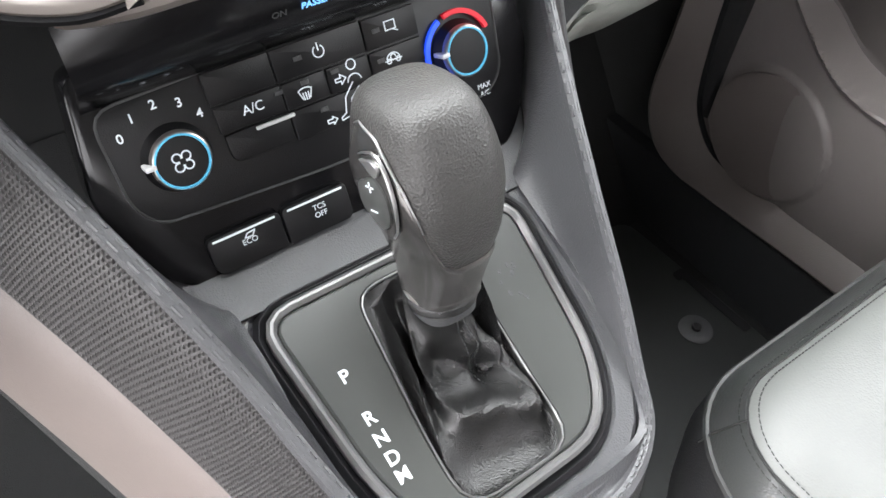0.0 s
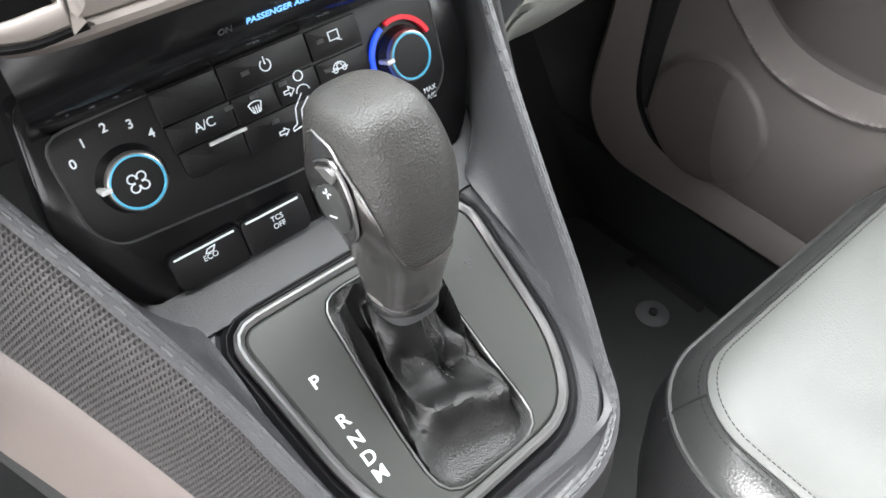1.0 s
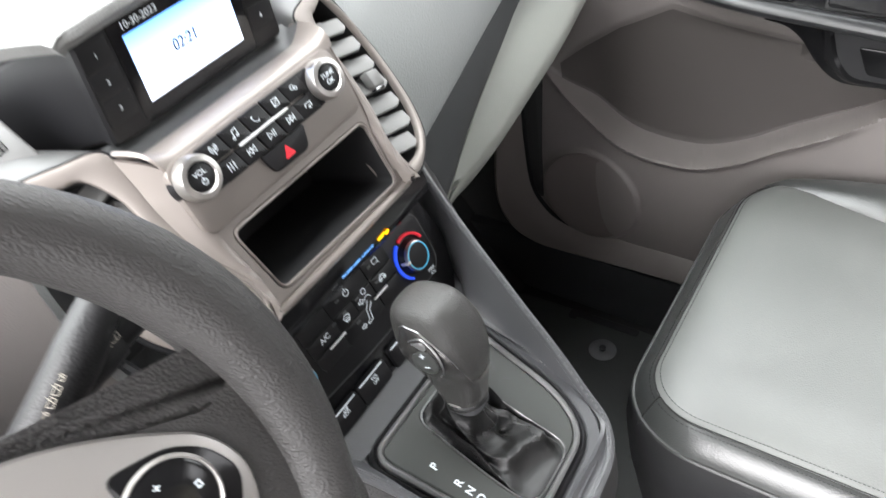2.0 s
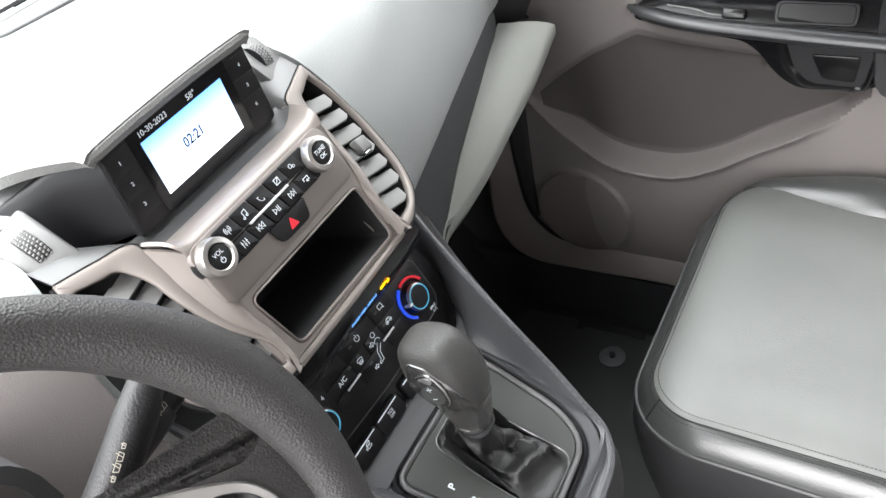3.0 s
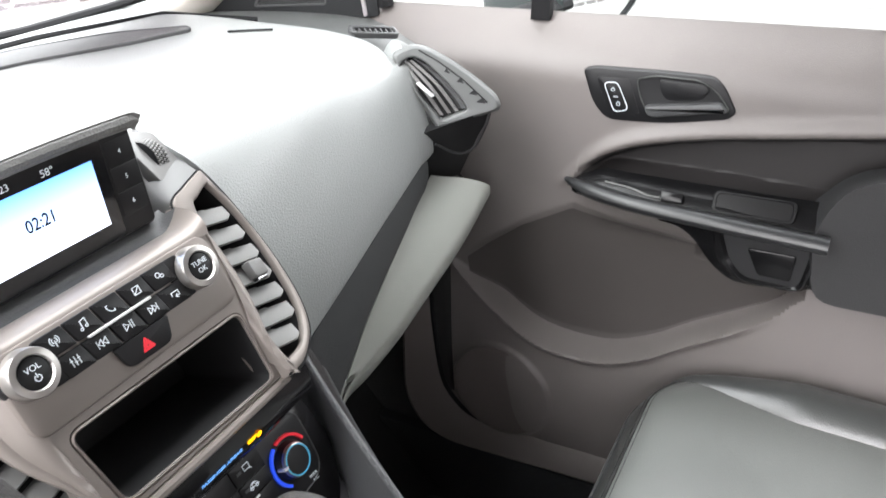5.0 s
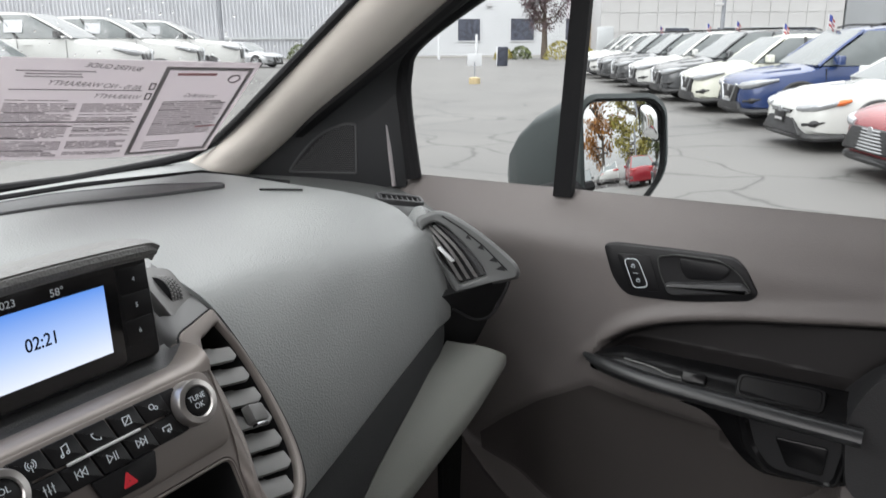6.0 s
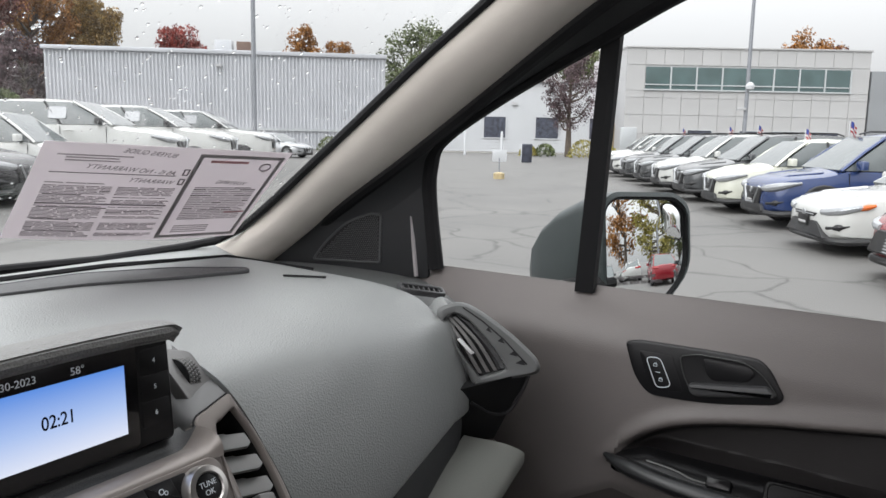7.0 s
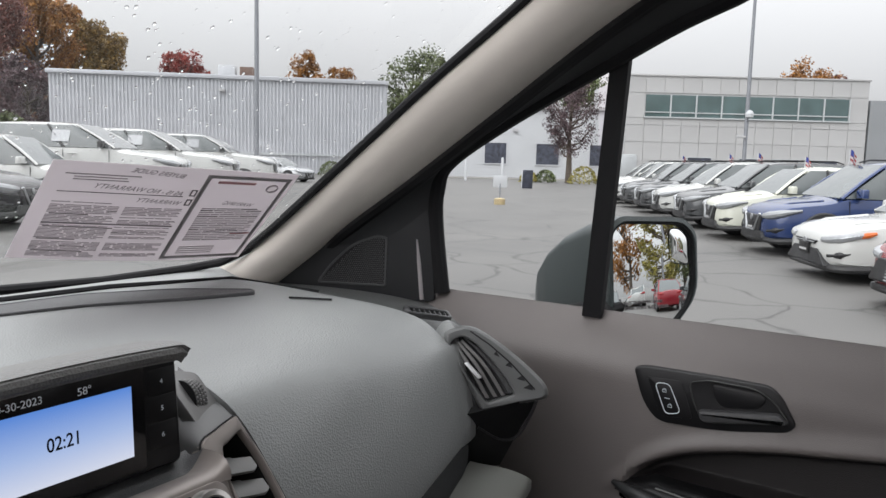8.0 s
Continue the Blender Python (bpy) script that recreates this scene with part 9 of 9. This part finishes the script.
def tree(at_, height, spread, leaf, label, seed, leaves=2600, size=0.22, trunk_h=0.3, gaps=0.0, name="tree"):
    r = random.Random(seed)
    e = thing(name, at_, label, "tree")
    base = Vector(at_)
    bm = bmesh.new()
    th = height * trunk_h
    tr = height * 0.022 + 0.04
    top = base + Vector((r.uniform(-0.2, 0.2), r.uniform(-0.2, 0.2), height * 0.8))
    tube(bm, [base + Vector((0, 0, -0.1)), base + Vector((0, 0, th * 0.5)), base.lerp(top, 0.5), top], [tr * 1.3, tr, tr * 0.6, tr * 0.15], 9)
    clumps = []
    for k in range(24):
        a, hgt = r.uniform(0, 6.28), r.uniform(trunk_h * 0.9, 0.95)
        reach = spread * (0.35 + 0.6 * math.sin(math.pi * min(1, max(0.1, (hgt - trunk_h + 0.12) / (1.12 - trunk_h))))) * r.uniform(0.6, 1.05)
        s0 = base + Vector((0, 0, height * min(hgt * 0.75, 0.7)))
        end = base + Vector((math.cos(a) * reach, math.sin(a) * reach, height * hgt))
        mid_ = s0.lerp(end, 0.5) + Vector((0, 0, -0.04 * height))
        tube(bm, [s0, mid_, end], [tr * 0.45, tr * 0.28, tr * 0.08], 6)
        clumps.append((end, spread * r.uniform(0.22, 0.42)))
        clumps.append((mid_.lerp(end, 0.5), spread * r.uniform(0.18, 0.34)))
        if k % 2:
            e2 = end + Vector((r.uniform(-1, 1), r.uniform(-1, 1), r.uniform(0.2, 1))) * spread * 0.25
            tube(bm, [mid_, e2], [tr * 0.2, tr * 0.05], 5)
            clumps.append((e2, spread * r.uniform(0.15, 0.28)))
    part("trunk", bm, M_BARK, e)
    verts, faces = [], []
    for k in range(leaves):
        c, rad = clumps[r.randrange(len(clumps))]
        d = Vector((r.gauss(0, 1), r.gauss(0, 1), r.gauss(0, 0.8)))
        p = c + d.normalized() * rad * (r.random() ** 0.45)
        n_ = Vector((r.gauss(0, 1), r.gauss(0, 1), r.gauss(0.4, 1))).normalized()
        u = n_.orthogonal().normalized()
        v = n_.cross(u)
        s = size * r.uniform(0.6, 1.4)
        i = len(verts)
        verts += [p - u * s, p - v * s * 0.55 + n_ * s * 0.12, p + u * s, p + v * s * 0.55 + n_ * s * 0.12]
        faces.append((i, i + 1, i + 2, i + 3))
    me = bpy.data.meshes.new("crown")
    me.from_pydata([tuple(q) for q in verts], [], faces)
    me.materials.append(leaf)
    ob = new("crown", me)
    ob.parent = e
    ob.matrix_parent_inverse = Matrix.Translation(e.location).inverted()
    return e


tree(yard(9.6, 60), 8.2, 2.3, LEAF_PLUM, "small plum-leaved tree before the white wing", 3, 8000, 0.075, 0.34)
tree(yard(-45.0, 76), 16.6, 5.6, LEAF_MAROON, "large maroon autumn tree", 5, 42000, 0.17, 0.06)
tree(yard(-45.2, 86), 18.4, 5.4, LEAF_ORANGE, "tall rusty autumn tree", 26, 42000, 0.17, 0.08)
tree(yard(-41.2, 92), 16.4, 4.8, LEAF_GOLD, "large golden autumn tree behind the warehouse", 6, 38000, 0.17, 0.08)
tree(yard(-38.2, 71), 9.6, 2.9, LEAF_PLUM, "dark plum tree beside the warehouse", 17, 16000, 0.14, 0.06)
tree(yard(-38.6, 66), 5.0, 2.6, LEAF_GREEN, "dull green tree by the warehouse", 16, 9000, 0.14, 0.10)
tree(yard(-34.0, 100), 14.2, 4.0, LEAF_RED, "red autumn tree behind the warehouse", 7, 14000, 0.17, 0.2)
tree(yard(-17.8, 100), 14.6, 3.4, LEAF_ORANGE, "orange autumn tree behind the warehouse", 8, 12000, 0.17, 0.2)
tree(yard(-14.0, 104), 13.6, 3.2, LEAF_ORANGE, "orange autumn tree behind the warehouse", 9, 10000, 0.17, 0.2)
tree(yard(-4.2, 96), 15.2, 4.6, LEAF_GREEN, "dull green tree behind the warehouse", 10, 14000, 0.17, 0.2)
tree(yard(0.5, 102), 14.6, 4.0, LEAF_GREEN, "dull green tree behind the warehouse", 11, 12000, 0.17, 0.2)
tree(yard(17.0, 98), 12.5, 4.4, LEAF_GREEN, "dull green tree behind the white wing", 12, 10000, 0.17, 0.2)
tree(yard(42.0, 92), 14.4, 4.2, LEAF_ORANGE, "orange autumn tree behind the showroom", 13, 12000, 0.17, 0.2)
tree(yard(47.0, 96), 13.4, 3.6, LEAF_MAROON, "maroon tree behind the showroom", 14, 10000, 0.17, 0.2)
tree(yard(-3.6, 62), 5.6, 1.6, LEAF_PLUM, "small plum-leaved tree by the warehouse corner", 15, 4000, 0.08, 0.3)


def bush(at_, r_, h_, leaf, label, seed):
    r = random.Random(seed)
    e = thing("bush", at_, label, "bush", "bushes")
    verts, faces = [], []
    for k in range(700):
        a, z = r.uniform(0, 6.28), r.random()
        q = r_ * math.sqrt(max(0.05, 1 - z ** 2)) * r.uniform(0.75, 1.08)
        p = Vector(at_) + Vector((math.cos(a) * q, math.sin(a) * q, 0.05 + z * h_))
        n_ = Vector((r.gauss(0, 1), r.gauss(0, 1), r.gauss(0, 1))).normalized()
        u = n_.orthogonal().normalized()
        v = n_.cross(u)
        s = 0.09 * r.uniform(0.6, 1.4)
        i = len(verts)
        verts += [tuple(p - u * s), tuple(p - v * s * 0.5), tuple(p + u * s), tuple(p + v * s * 0.5)]
        faces.append((i, i + 1, i + 2, i + 3))
    me = bpy.data.meshes.new("foliage")
    me.from_pydata(verts, [], faces)
    me.materials.append(leaf)
    ob = new("foliage", me)
    ob.parent = e
    ob.matrix_parent_inverse = Matrix.Translation(e.location).inverted()


for k, (r, f, rad, lf, lb) in enumerate(((6.4, 59, 0.7, LEAF_YELLOW, "round bush of yellow-green leaves"), (7.7, 59, 0.8, LEAF_GREEN, "clipped bush of green leaves"), (10.4, 58, 1.1, LEAF_YELLOW, "round bush of yellow-green leaves"), (12.2, 58, 0.8, LEAF_YELLOW, "round bush of yellow-green leaves"), (-3.9, 56, 1.0, LEAF_ORANGE, "rusty bush by the hedge"), (-2.9, 57, 1.1, LEAF_PLUM, "plum bush by the hedge"), (-6.4, 60, 1.0, LEAF_GREEN, "green bush by the warehouse"), (-9.0, 61, 1.0, LEAF_GREEN, "green bush by the warehouse"))):
    bush(yard(r, f), rad, rad * 1.15, lf, lb, 30 + k)

# ---- what the door mirror shows behind the van ----
car("red_crossover", "red parked crossover behind the van", "suv", P_RED, (5.0, -20.0), (0.05, -1.0), "cars behind the van", True)
car("white_crossover", "white parked crossover behind the van", "suv", P_WHITE, (2.9, -25.5), (0.0, -1.0), "cars behind the van", True)
car("grey_crossover", "dark grey parked crossover behind the van", "suv", P_GREY, (0.1, -26.0), (0.0, -1.0), "cars behind the van", True)
car("black_car", "black parked car behind the van", "suv", P_BLACK, (5.6, -13.2), (0.05, -1.0), "cars behind the van", True)
tree((9.5, -40, 0), 12.0, 4.2, LEAF_YELLOW, "yellow-green autumn tree behind the car park", 21, 3000, 0.22, 0.2)
tree((3.5, -44, 0), 13.5, 4.6, LEAF_ORANGE, "orange autumn tree behind the car park", 22, 3200, 0.24, 0.2)
tree((14.5, -43, 0), 13.0, 4.6, LEAF_GREEN, "green tree behind the car park", 23, 3000, 0.24, 0.2)
e = thing("lamp_post", (7.6, -31, 0), "tall grey car park lamp post", "lamp post", "lamp posts")
bm = bmesh.new()
lathe(bm, [(0.28, 0), (0.28, 0.6), (0.12, 0.62), (0.085, 11)], Matrix.Translation((7.6, -31, 0)), 12)
part("mast", bm, M_POLE, e)
